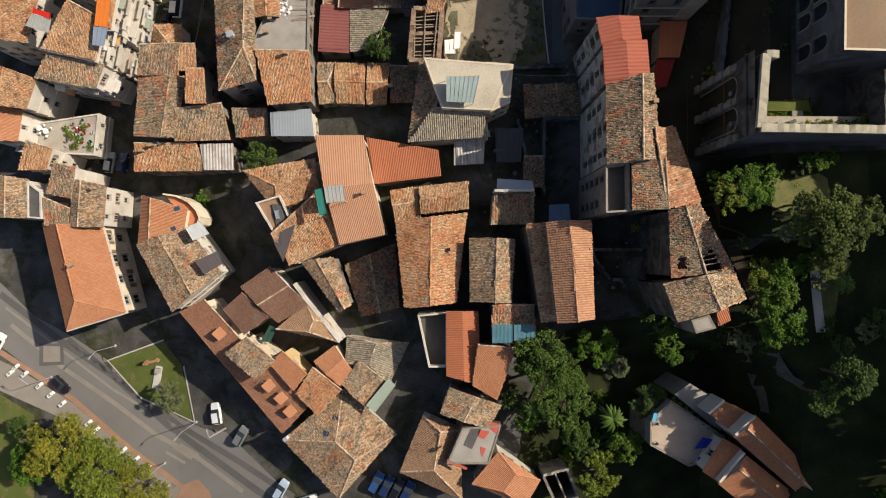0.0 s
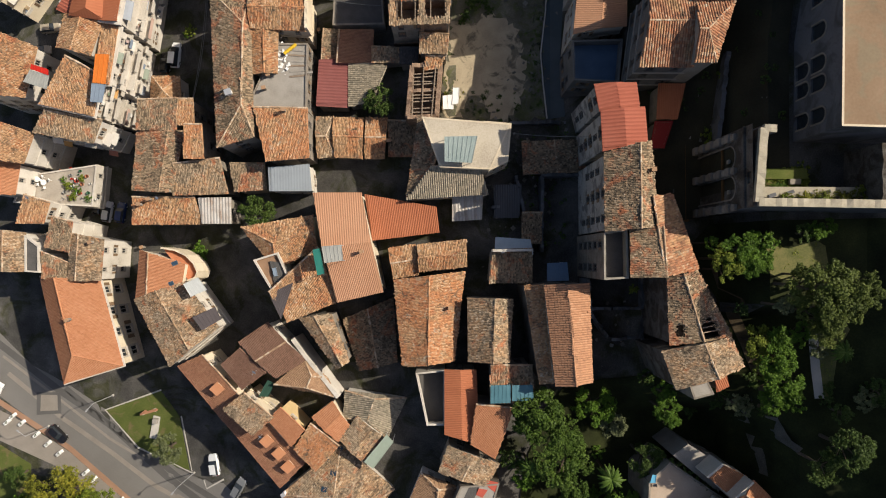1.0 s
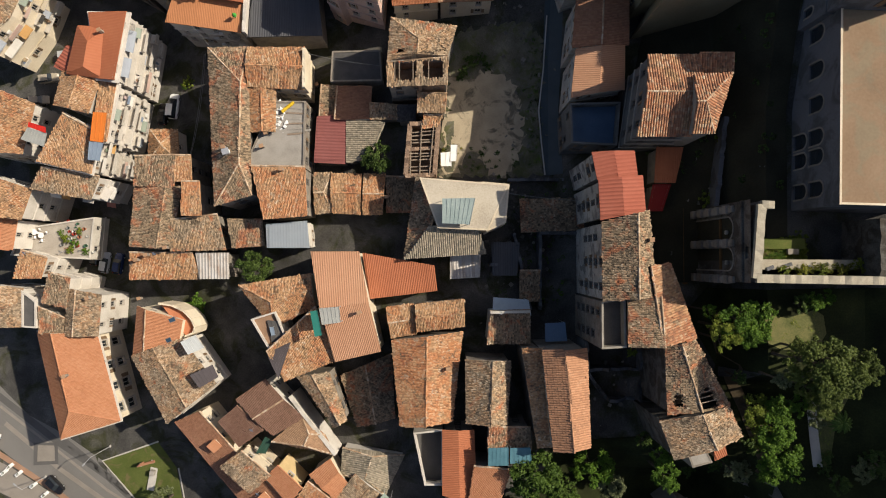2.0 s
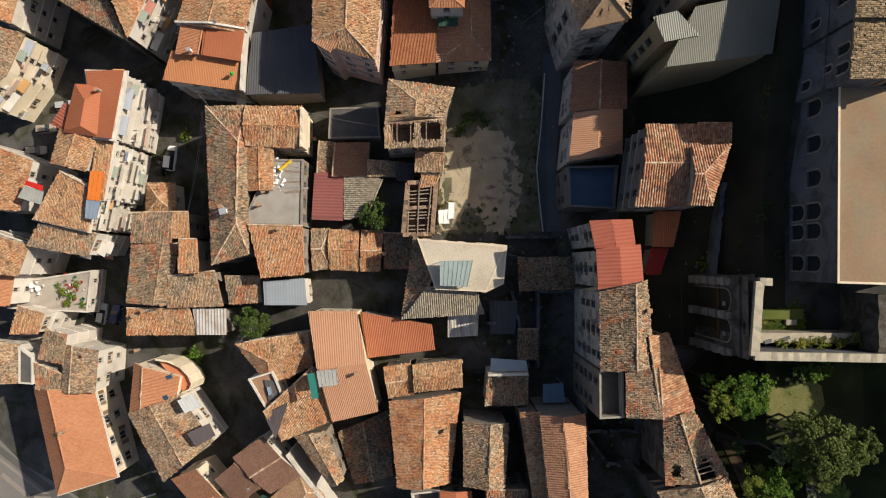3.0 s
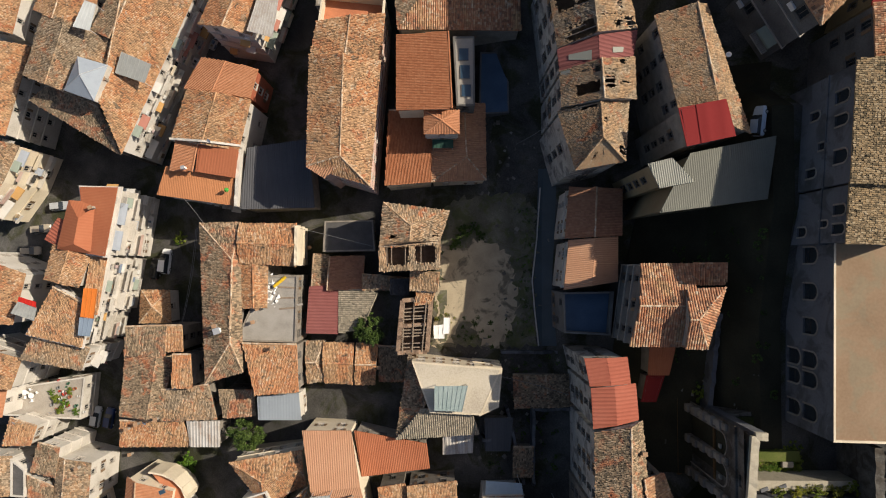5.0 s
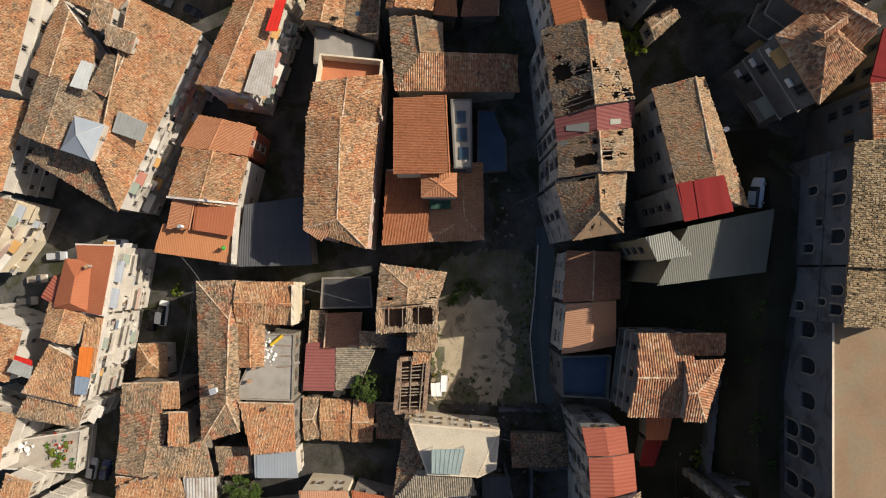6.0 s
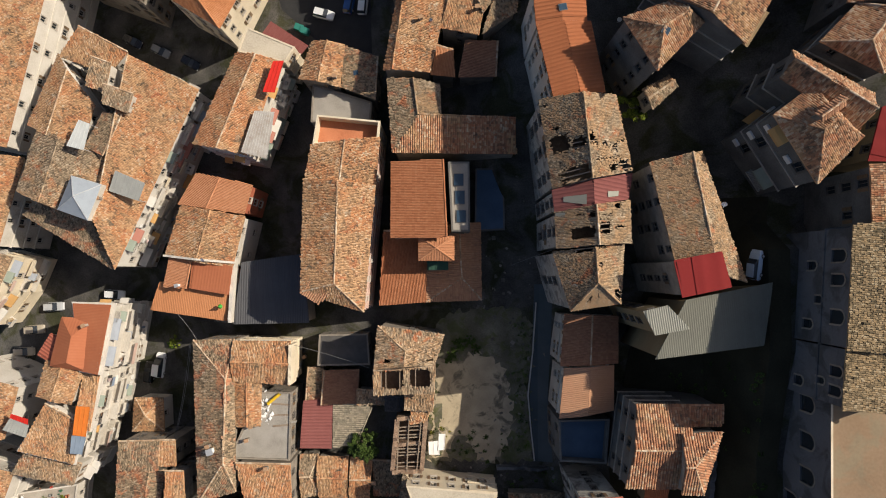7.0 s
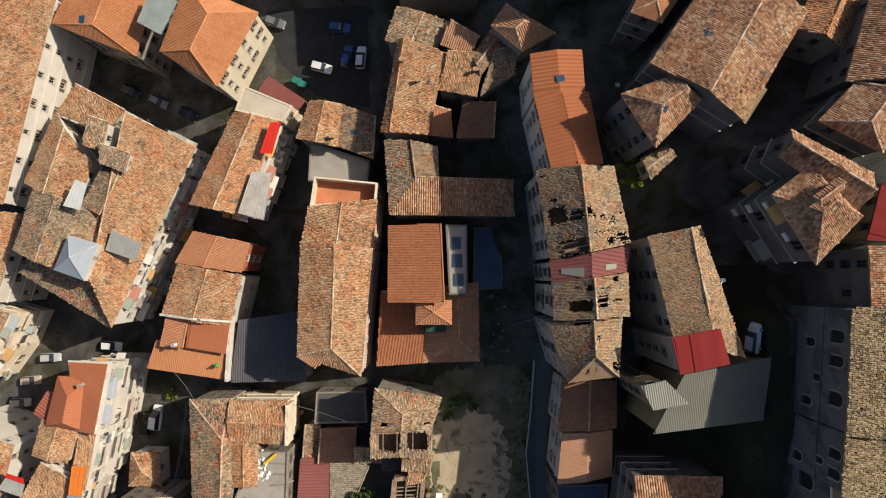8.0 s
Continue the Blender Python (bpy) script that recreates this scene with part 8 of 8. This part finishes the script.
# ruined yards between the pale house and the row
yard = thing("ruined_yard", "low broken walls of a ruined yard", "ruin")
for p, q, z in (((11.6, -14.9), (14.6, -28.3), 10.5), ((16.1, -14.9), (23.1, -14.9), 11.5), ((16.1, -14.9), (16.1, -28.3), 11), ((7.3, -20.4), (12.1, -20.4), 10.5), ((10.7, -5.4), (21.2, -5.4), 10)):
    wall_block(yard, p, q, .5, 5, z, z - .5, WALLS["church"], .6)
wall_block(thing("parapet_wall", "white rendered parapet on the dark roof", "wall"), (6.9, -28.1), (13.4, -28.0), .4, 14, 17.6, 17.6, WALLS["white"], .05)

# ---- terrace of the villa in the woods ----
villa = thing("villa_terrace", "pale paved villa terrace with low walls", "terrace")
TERRACE = [(31.9, -65.3), (35.2, -62.2), (43.7, -68.0), (41.8, -71.1), (38.0, -72.5), (31.8, -69.1)]
piece("paving", *prism(ccw(TERRACE), 4, 18.0), FLATS["villapave"], villa)
piece("deck", *prism(ccw([(35.9, -61.2), (38.4, -59.4), (44.9, -63.5), (43.2, -67.2)]), 4, 17.8), FLATS["concrete"], villa, "grey paved upper deck")
for p, q in zip(TERRACE, TERRACE[1:] + TERRACE[:1]):
    wall_block(villa, p, q, .3, 4, 18.5, 18.5, WALLS["stone"], .03, "low_wall")
for (p, q), z in zip([[(42.4, -65.7), (45.3, -62.9)], [(40.5, -73.2), (44.3, -68.7)], [(39.5, -63.1), (41.9, -61.1)]], (25.4, 24.2, 22.9)):
    wall_block(thing("gable_wall", "pale plastered gable wall between the villa roofs", "wall"), p, q, .4, 18, z - .6, z - .6, WALLS["white"], .03)
for k in range(9):
    u = k / 8
    shrub("low dark hedge plant along the villa terrace", 35.6 + u * 7.8, -61.9 + u * -5.8, .55, "dark", k, 18.0)
for k, (x, y) in enumerate([(p[0] * .92 + q[0] * .08, p[1] * .92 + q[1] * .08) for p, q in ((TERRACE[0], TERRACE[3]), (TERRACE[5], TERRACE[2]))]):
    seat = thing("garden_chair", "dark metal garden chair on the villa terrace", "chair", (x, y, 18.0), 40 * k)
    part("seat", box_bm((.5, .5, .05), (0, 0, .42), .02), IRON, seat)
    part("backrest", box_bm((.05, .5, .45), (.24, 0, .45), .02), IRON, seat)
    for sx in (-.2, .2):
        for sy in (-.2, .2):
            part("leg", box_bm((.04, .04, .42), (sx, sy, 0)), IRON, seat)

# ---- street furniture ----
def street_lamp(x, y, aim):
    top = thing("street_lamp", "grey metal street lamp at the road edge", "street lamp", (x, y, ground_z(x, y)), aim)
    bm = bmesh.new()
    bmesh.ops.create_cone(bm, segments=10, cap_ends=True, radius1=.09, radius2=.05, depth=7, matrix=pose(0, 0, 3.5))
    part("pole", bm, METAL, top)
    bm = bmesh.new()
    bmesh.ops.create_cone(bm, segments=8, cap_ends=True, radius1=.04, radius2=.04, depth=1.6, matrix=pose(.75, 0, 7.1, 0, 80, 0))
    part("arm", bm, METAL, top)
    part("lamp_head", box_bm((.7, .3, .14), (1.6, 0, 7.15), .04), plain_cache("lamp_head_grey", (.3, .3, .3)), top)
    part("base", box_bm((.4, .4, .25), (0, 0, 0), .03), STONEPALE, top)


for x, y, aim in ((-50.0, -71.3, -130), (-81.2, -63.3, 140), (-56.8, -79.8, 140), (-67.3, -56.7, -130), (-55.9, -84.1, 140)):
    street_lamp(x, y, aim)


def planter(x, y):
    top = thing("planter", "white planter box with low plants on the road edge", "planter", (x, y, ground_z(x, y) + .05), 40, "planters along the road")
    part("trough", box_bm((1.5, .6, .55), (0, 0, 0), .03), WHITE, top)
    v, f = crown_mesh(3, 10, 20, .16)
    ob = new("plants", big_mesh("plants", [(v * (.6, .3, .35) + (0, 0, .6), f)], LEAF["olive"]))
    ob.parent = top


for x, y in ((-89.8, -62.5), (-88.6, -61.3), (-86.7, -62.7), (-83.6, -65.0), (-81.2, -66.8), (-78.7, -68.6), (-73.0, -72.3), (-71.3, -73.6), (-65.5, -77.5), (-62.8, -79.2), (-60.4, -80.7)):
    planter(x, y)

monument = thing("monument", "low rusty metal sculpture on the lawn", "sculpture", (-59.5, -59.7, ground_z(-59.5, -59.7)), 15)
bm = box_bm((3.6, .5, .5), (0, 0, .3), .1)
part("body", bm, TILES["brown"], monument)
for sx in (-1.2, 1.2):
    part("stand", box_bm((.4, .7, .4), (sx, 0, 0), .03), STONEPALE, monument)
part("fin", box_bm((.9, .25, 1.4), (-.6, .3, .5), .1, None, 30), TILES["brown"], monument)
slab = thing("memorial_slab", "pale stone memorial slab with a plaque", "memorial", (-58.3, -62.8, ground_z(-58.3, -62.8) + .05), 80)
part("slab", box_bm((4.5, 1.5, .2), (0, 0, 0), .03), STONEPALE, slab)
part("plinth", box_bm((1.0, .9, .9), (1.4, 0, .2), .04), FLATS["concrete"], slab)

for x, y in ((-25.9, 74.6), (-24.8, 73.9)):
    bin_ = thing("waste_container", "green wheeled waste container by the car park", "waste container", (x, y, ground_z(x, y)), -20)
    part("tub", box_bm((1.6, 1.1, 1.1), (0, 0, .1), .06), TEALTARP, bin_)
    part("lid", box_bm((1.7, 1.2, .15), (0, 0, 1.2), .05), TEALTARP, bin_)
    for sx in (-.6, .6):
        for sy in (-.4, .4):
            part("wheel", box_bm((.2, .08, .2), (sx, sy, -.05), .03), TYRE, bin_)

# planted white terrace
for k, (x, y, r, c) in enumerate(((-72.8, -15.5, 1.0, "bright"), (-71.2, -16.3, .9, "green"), (-70.3, -14.0, .8, "bright"), (-69.0, -17.9, .8, "green"), (-72.0, -17.6, .9, "bright"), (-73.9, -14.2, .7, "green"))):
    shrub("potted green plants on the white terrace", x, y, r, c, k, 0.4)
for k, (x, y) in enumerate(((-78.7, -14.2), (-77.4, -14.8))):
    tab = thing("garden_table", "round white garden table on the terrace", "table", (x, y, 0.4), 0)
    bm = bmesh.new()
    bmesh.ops.create_cone(bm, cap_ends=True, segments=20, radius1=.55, radius2=.55, depth=.05, matrix=pose(0, 0, .73))
    part("tabletop", bm, WHITE, tab)
    bm = bmesh.new()
    bmesh.ops.create_cone(bm, cap_ends=True, segments=8, radius1=.06, radius2=.05, depth=.7, matrix=pose(0, 0, .36))
    part("pedestal", bm, WHITE, tab)
    for a in (30, 150, 270):
        ch = thing("garden_chair", "white plastic garden chair on the terrace", "chair", (x + .95 * math.cos(radians(a)), y + .95 * math.sin(radians(a)), 0.4), a, "chairs on the terrace")
        part("seat", box_bm((.45, .45, .05), (0, 0, .42), .02), WHITE, ch)
        part("backrest", box_bm((.05, .45, .45), (.22, 0, .45), .02), WHITE, ch)
        for sx in (-.18, .18):
            for sy in (-.18, .18):
                part("leg", box_bm((.04, .04, .42), (sx, sy, 0)), WHITE, ch)

folded = thing("parasol", "green folded parasol on the apricot roof", "parasol", (-36.9, 22.8, roof_z(-36.9, 22.8) - .1), 20)
bm = bmesh.new()
bmesh.ops.create_cone(bm, cap_ends=True, segments=8, radius1=.05, radius2=.04, depth=1.5, matrix=pose(0, 0, .75))
part("pole", bm, METAL, folded)
bm = bmesh.new()
bmesh.ops.create_cone(bm, cap_ends=True, segments=9, radius1=.42, radius2=.05, depth=.9, matrix=pose(0, 0, 1.5))
part("cloth", bm, plain_cache("green_cloth", (.06, .3, .05), .8), folded)

# coatings and felt laid on the grey terrace roof
for colour, pts in (("red", [(5.7, -66.6), (8.1, -67.2), (7.5, -68.8), (6.3, -67.9)]), ("red", [(4.5, -68.1), (6.3, -68.4), (5.4, -69.7), (4.3, -69.2)]), ("red", [(4.7, -70.9), (5.7, -71.3), (5.1, -72.7), (4.8, -71.9)]), ("red", [(-0.9, -73.0), (2.5, -74.5), (2.4, -74.9), (-0.9, -73.6)]), ("dark", [(3.3, -67.6), (5.0, -67.7), (3.3, -71.4), (1.9, -70.7)]), ("dark", [(5.1, -65.9), (6.3, -66.3), (6.0, -66.9), (5.2, -66.6)])):
    lining = thing("roof_patch", "%s coating patch on the grey terrace roof" % {"red": "faded red", "dark": "dark felt"}[colour], "roof patch")
    piece("sheet", *prism(ccw(pts), 13.45, 13.56), plain_cache("red_roof_coating", (.42, .09, .06), .8) if colour == "red" else FLATS["asphalt"], lining)
pen = thing("roofless_pen", "low roofless stone pen under the trees", "ruin")
PEN = [(15.4, -76.0), (19.5, -74.9), (21.2, -79.4), (17.7, -81.1)]
for p, q in zip(PEN, PEN[1:] + PEN[:1]):
    wall_block(pen, p, q, .45, 3, 13.2, 13.0, WALLS["stone"], .25)
wall_block(pen, (17.4, -75.5), (19.4, -80.2), .3, 3, 13.0, 12.8, WALLS["stone"], .25)

# curved roof terrace with a cream parapet
ARC = [(-52.5, -27.4), (-50.0, -27.8), (-47.9, -28.8), (-46.5, -30.2), (-45.8, -31.7), (-46.2, -32.8), (-47.7, -33.4)]
bow = thing("curved_terrace", "curved terracotta roof terrace with a cream parapet", "terrace")
piece("floor", *prism(ccw(ARC), 0.5, 5.6), FLATS["terracotta"], bow)
for p, q in zip(ARC, ARC[1:]):
    wall_block(bow, p, q, .3, 0.5, 6.4, 6.4, WALLS["cream"], .02, "parapet")

row_edge = thing("parapet_wall", "long white plastered wall top beside the brown roofs", "wall")
for p, q in zip([(-27.9, -43.6), (-25.8, -46.4), (-22.8, -50.1), (-19.8, -53.9)], [(-25.8, -46.4), (-22.8, -50.1), (-19.8, -53.9)]):
    wall_block(row_edge, p, q, .7, 0, 8.9, 8.9, WALLS["white"], .08)
canopy("dark green tarpaulin in the small court", [(-34.3, -54.1), (-32.6, -54.2), (-31.4, -51.7), (-32.6, -51.1)], 7.6, .3, plain_cache("bottle_green_cloth", (.03, .07, .05), .7), "tarpaulin")

# debris on the concrete terrace
wall_block(thing("parapet_wall", "pale plastered gable edge of the ridge roof", "wall"), (-24.4, 16.5), (-24.5, 9.8), .5, 10, 14.0, 14.0, WALLS["cream"], .1)
for k, (x, y) in enumerate([(-26.5, 6.9), (-26.5, 6.0), (-26.7, 5.0), (-26.5, 4.2), (-26.3, 3.3), (-26.5, 2.4), (-25.5, 2.9)]):
    plank = part("plank", box_bm((3.4 - .3 * (k % 3), .32, .07), (0, 0, 0), .01), BEAM if k % 2 else FLATS["concrete"])
    plank.matrix_basis = pose(x, y, roof_z(x, y) + .02, 0, 0, 2 * k - 5)
    tagged(plank, "grey weathered board laid on the terrace", "board", "boards on the terrace")
heap = thing("debris_heap", "white plaster debris heaped on the terrace", "debris", (-29.6, 5.2, 11.2), 0)
rnd = random.Random(3)
for k in range(70):
    s = rnd.uniform(.08, .5)
    part("chunk", box_bm((s, s * rnd.uniform(.5, 1.2), s * rnd.uniform(.3, .8)), (rnd.gauss(0, .75), rnd.gauss(0, 1.2), 0), .03, None, rnd.uniform(0, 90)), WHITE, heap)
chute = thing("debris_chute", "yellow plastic debris chute by the terrace", "chute", (-27.7, 7.0, 11.3), 40)
for k in range(4):
    bm = bmesh.new()
    bmesh.ops.create_cone(bm, cap_ends=False, segments=14, radius1=.3, radius2=.24, depth=.8, matrix=pose(k * .62 - .9, 0, .45 - .05 * k, 0, 82, 0))
    part("segment", bm, YELLOW, chute)

# drainpipes on the church wall
for k, u in enumerate((4.0, 8.8, 13.8, 20.6)):
    x, y = 50.7, 13.0
    bm = bmesh.new()
    bmesh.ops.create_cone(bm, cap_ends=True, segments=8, radius1=.09, radius2=.09, depth=8.6, matrix=Matrix.Translation((0, 0, 4.3)))
    box_bm((.34, .3, .3), (0, 0, 8.5), .03, bm)
    pipe = part("drainpipe", bm, plain_cache("rusty_pipe", (.05, .045, .04), .8))
    pipe.matrix_basis = pose(x - .12, y - u, 28.6)
    tagged(pipe, "dark rusty drainpipe on the church wall", "drainpipe")

rng = random.Random(12)
weeds("low green weeds over the meadow", [(rng.uniform(44.5, 54), rng.uniform(-31.5, -27), rng.uniform(.15, .5)) for k in range(130)], "green")
weeds("fresh green weeds over the meadow and beside the path", [(rng.uniform(45, 54), rng.uniform(-31, -27), rng.uniform(.2, .6)) for k in range(50)] + [(rng.uniform(54.6, 57), rng.uniform(-48, -38), rng.uniform(.2, .5)) for k in range(40)], "bright")
weeds("yellow-green weeds over the cloister bank", [(rng.uniform(43, 51.2), rng.uniform(-19.3, -16.5), rng.uniform(.3, .6)) for k in range(60)], "bright", 28.7)
weeds("green weeds over the cloister bank", [(rng.uniform(43, 51.2), rng.uniform(-19.3, -16.5), rng.uniform(.3, .65)) for k in range(60)], "green", 28.7)
weeds("yellowing weeds along the cloister ledge", [(rng.uniform(45, 57.5), rng.gauss(-20.8, .3), rng.uniform(.15, .45)) for k in range(60)], "yellow", 32.5)


def cable(a, b, sag=1.0, r=.035):
    """A thin wire hung between two points."""
    a, b = Vector(a), Vector(b)
    n, verts, faces = 12, [], []
    side = Vector((-(b - a).y, (b - a).x, 0)).normalized() * r
    for k in range(n + 1):
        t = k / n
        p = a.lerp(b, t) - Vector((0, 0, sag * 4 * t * (1 - t)))
        verts += [tuple(p + side), tuple(p + Vector((0, 0, r))), tuple(p - side), tuple(p - Vector((0, 0, r)))]
    for k in range(n):
        for e in range(4):
            faces.append((4 * k + e, 4 * k + (e + 1) % 4, 4 * k + 4 + (e + 1) % 4, 4 * k + 4 + e))
    ob = piece("cable", verts, faces, plain_cache("cable_sheath", (.16, .16, .155), .7))
    tagged(ob, "thin grey overhead cable between the houses", "cable", "overhead cables")


for a, b, s in (((-42.3, 16.3, 11.6), (-46.7, -1.1, 7.0), .8), ((-42.0, 16.3, 11.8), (-46.5, -1.1, 7.2), 1.1), ((-44.8, 21.5, 11.0), (-40.9, 17.1, 12.0), .4), ((-24.6, 16.3, 12.0), (-10.9, 12.9, 15.5), 1.0),
                ((-6.5, -9.0, 8.5), (-5.0, -6.6, 13.5), .4), ((10.1, -8.5, 15.8), (22.3, -10.7, 24.0), 1.6), ((12.5, 29.9, 16.0), (18.1, 32.3, 24.0), 1.2), ((-64.3, -38.3, 4.2), (-57.0, -37.3, 7.5), .3)):
    cable(a, b, s)
# canopies in the dark yard
canopy("blue-white tin canopy over the dark yard", [(16.3, -30.2), (19.6, -30.0), (19.8, -33.1), (16.2, -33.2)], 15.0, 0.5, plain_cache("blue_tin", (.10, .17, .26), .5))
canopy("pale blue tin canopy behind the parapet", [(7.6, -25.8), (13.4, -26.2), (13.8, -28.8), (7.4, -28.4)], 15.4, 0.5, plain_cache("pale_blue_tin", (.32, .38, .42), .5))

rim = thing("parapet_wall", "white plastered edge of the orange roof", "wall")
wall_block(rim, (-35.4, 20.0), (-34.9, 30.9), .55, 9.5, 11.95, 11.95, WALLS["white"], .04)
rim = thing("parapet_wall", "white plastered ridge wall between two roofs", "wall")
wall_block(rim, (-46.4, 31.5), (-40.2, 30.8), .35, 11.5, 13.2, 14.6, WALLS["white"], .05)
wall_block(rim, (-40.2, 30.8), (-34.4, 30.3), .35, 11.5, 14.6, 13.2, WALLS["white"], .05)
# low ruins, rubble and weeds in the dark yards
rng = random.Random(21)
RUBBLE = material("dusty_rubble", [(.06, .055, .048), (.13, .12, .10), (.22, .2, .17)], .95, 1.2, 8, .6, .3, 0, .4, .4, .8)
for at, spread, count in (((10.8, -18.6), (4, 8), 60), ((11.9, -14.3), (4, 6), 50), ((12.6, 24.9), (3, 9), 60), ((13.1, 3.1), (2.5, 6), 50), ((39.9, -8.1), (4, 5), 30), ((31.1, -41.3), (4, 3), 24)):
    heap = thing("rubble", "scattered stone rubble and boards in a dark yard", "rubble")
    for k in range(count):
        x, y, s = at[0] + rng.gauss(0, spread[0]), at[1] + rng.gauss(0, spread[1]), rng.uniform(.12, .7)
        block = part("block", box_bm((s, s * rng.uniform(.3, 1.1), s * rng.uniform(.2, .6)), (0, 0, -.05), .03), RUBBLE, heap)
        block.matrix_basis = pose(x, y, ground_z(x, y), rng.uniform(-8, 8), rng.uniform(-8, 8), rng.uniform(0, 180))

weeds("small green weeds in the ruined yards", [(rng.uniform(8.5, 20.5), rng.uniform(-27, -6), rng.uniform(.2, .6)) for k in range(40)], "green")
weeds("small dark weeds in the ruined yards", [(rng.uniform(8.5, 20.5), rng.uniform(-27, -6), rng.uniform(.2, .6)) for k in range(40)], "dark")
weeds("dark scrub on the slope below the church", [(rng.uniform(33, 48), rng.uniform(-9, 16), rng.uniform(.4, 1.1)) for k in range(50)], "dark")

# pots and crates on the white terrace
POTS = [plain("pot_" + n, c, .8) for n, c in (("clay", (.38, .16, .09)), ("white", (.6, .58, .54)), ("red", (.45, .05, .03)), ("grey", (.25, .25, .24)), ("green", (.07, .16, .1)))]
tx, ty = -71.4, -15.5
for k in range(30):
    r = rng.uniform(.12, .34)
    bm = bmesh.new()
    bmesh.ops.create_cone(bm, cap_ends=True, segments=12, radius1=r * .75, radius2=r, depth=r * 1.5, matrix=pose(0, 0, r * .75))
    bmesh.ops.delete(bm, geom=[f for f in bm.faces if f.normal.z > .9], context="FACES")
    pot = part("flower_pot", bm, POTS[k % 5])
    pot.matrix_basis = pose(tx + rng.gauss(0, 1.8), ty + rng.gauss(0, 1.7), 0.4)
    tagged(pot, "%s flower pot on the white terrace" % ("clay", "white", "red plastic", "grey", "green")[k % 5], "flower pot", "pots on the terrace")

# things on the villa terrace
for pts, z in (([(38.7, -69.7), (40.5, -69.5), (41.5, -68.1), (40.0, -67.8)], 18.9), ([(39.3, -71.7), (40.0, -71.6), (39.9, -71.0), (39.3, -71.0)], 18.7)):
    canopy("deep blue tarpaulin on the villa terrace", pts, z, .2, plain_cache("deep_blue_cloth", (.03, .04, .35), .7), "tarpaulin")
canopy("light blue parasol cloth on the villa terrace", [(31.8, -65.2), (32.6, -65.2), (32.7, -63.9), (32.1, -63.8)], 19.2, .2, plain_cache("light_blue_cloth", (.12, .38, .55), .7), "parasol")
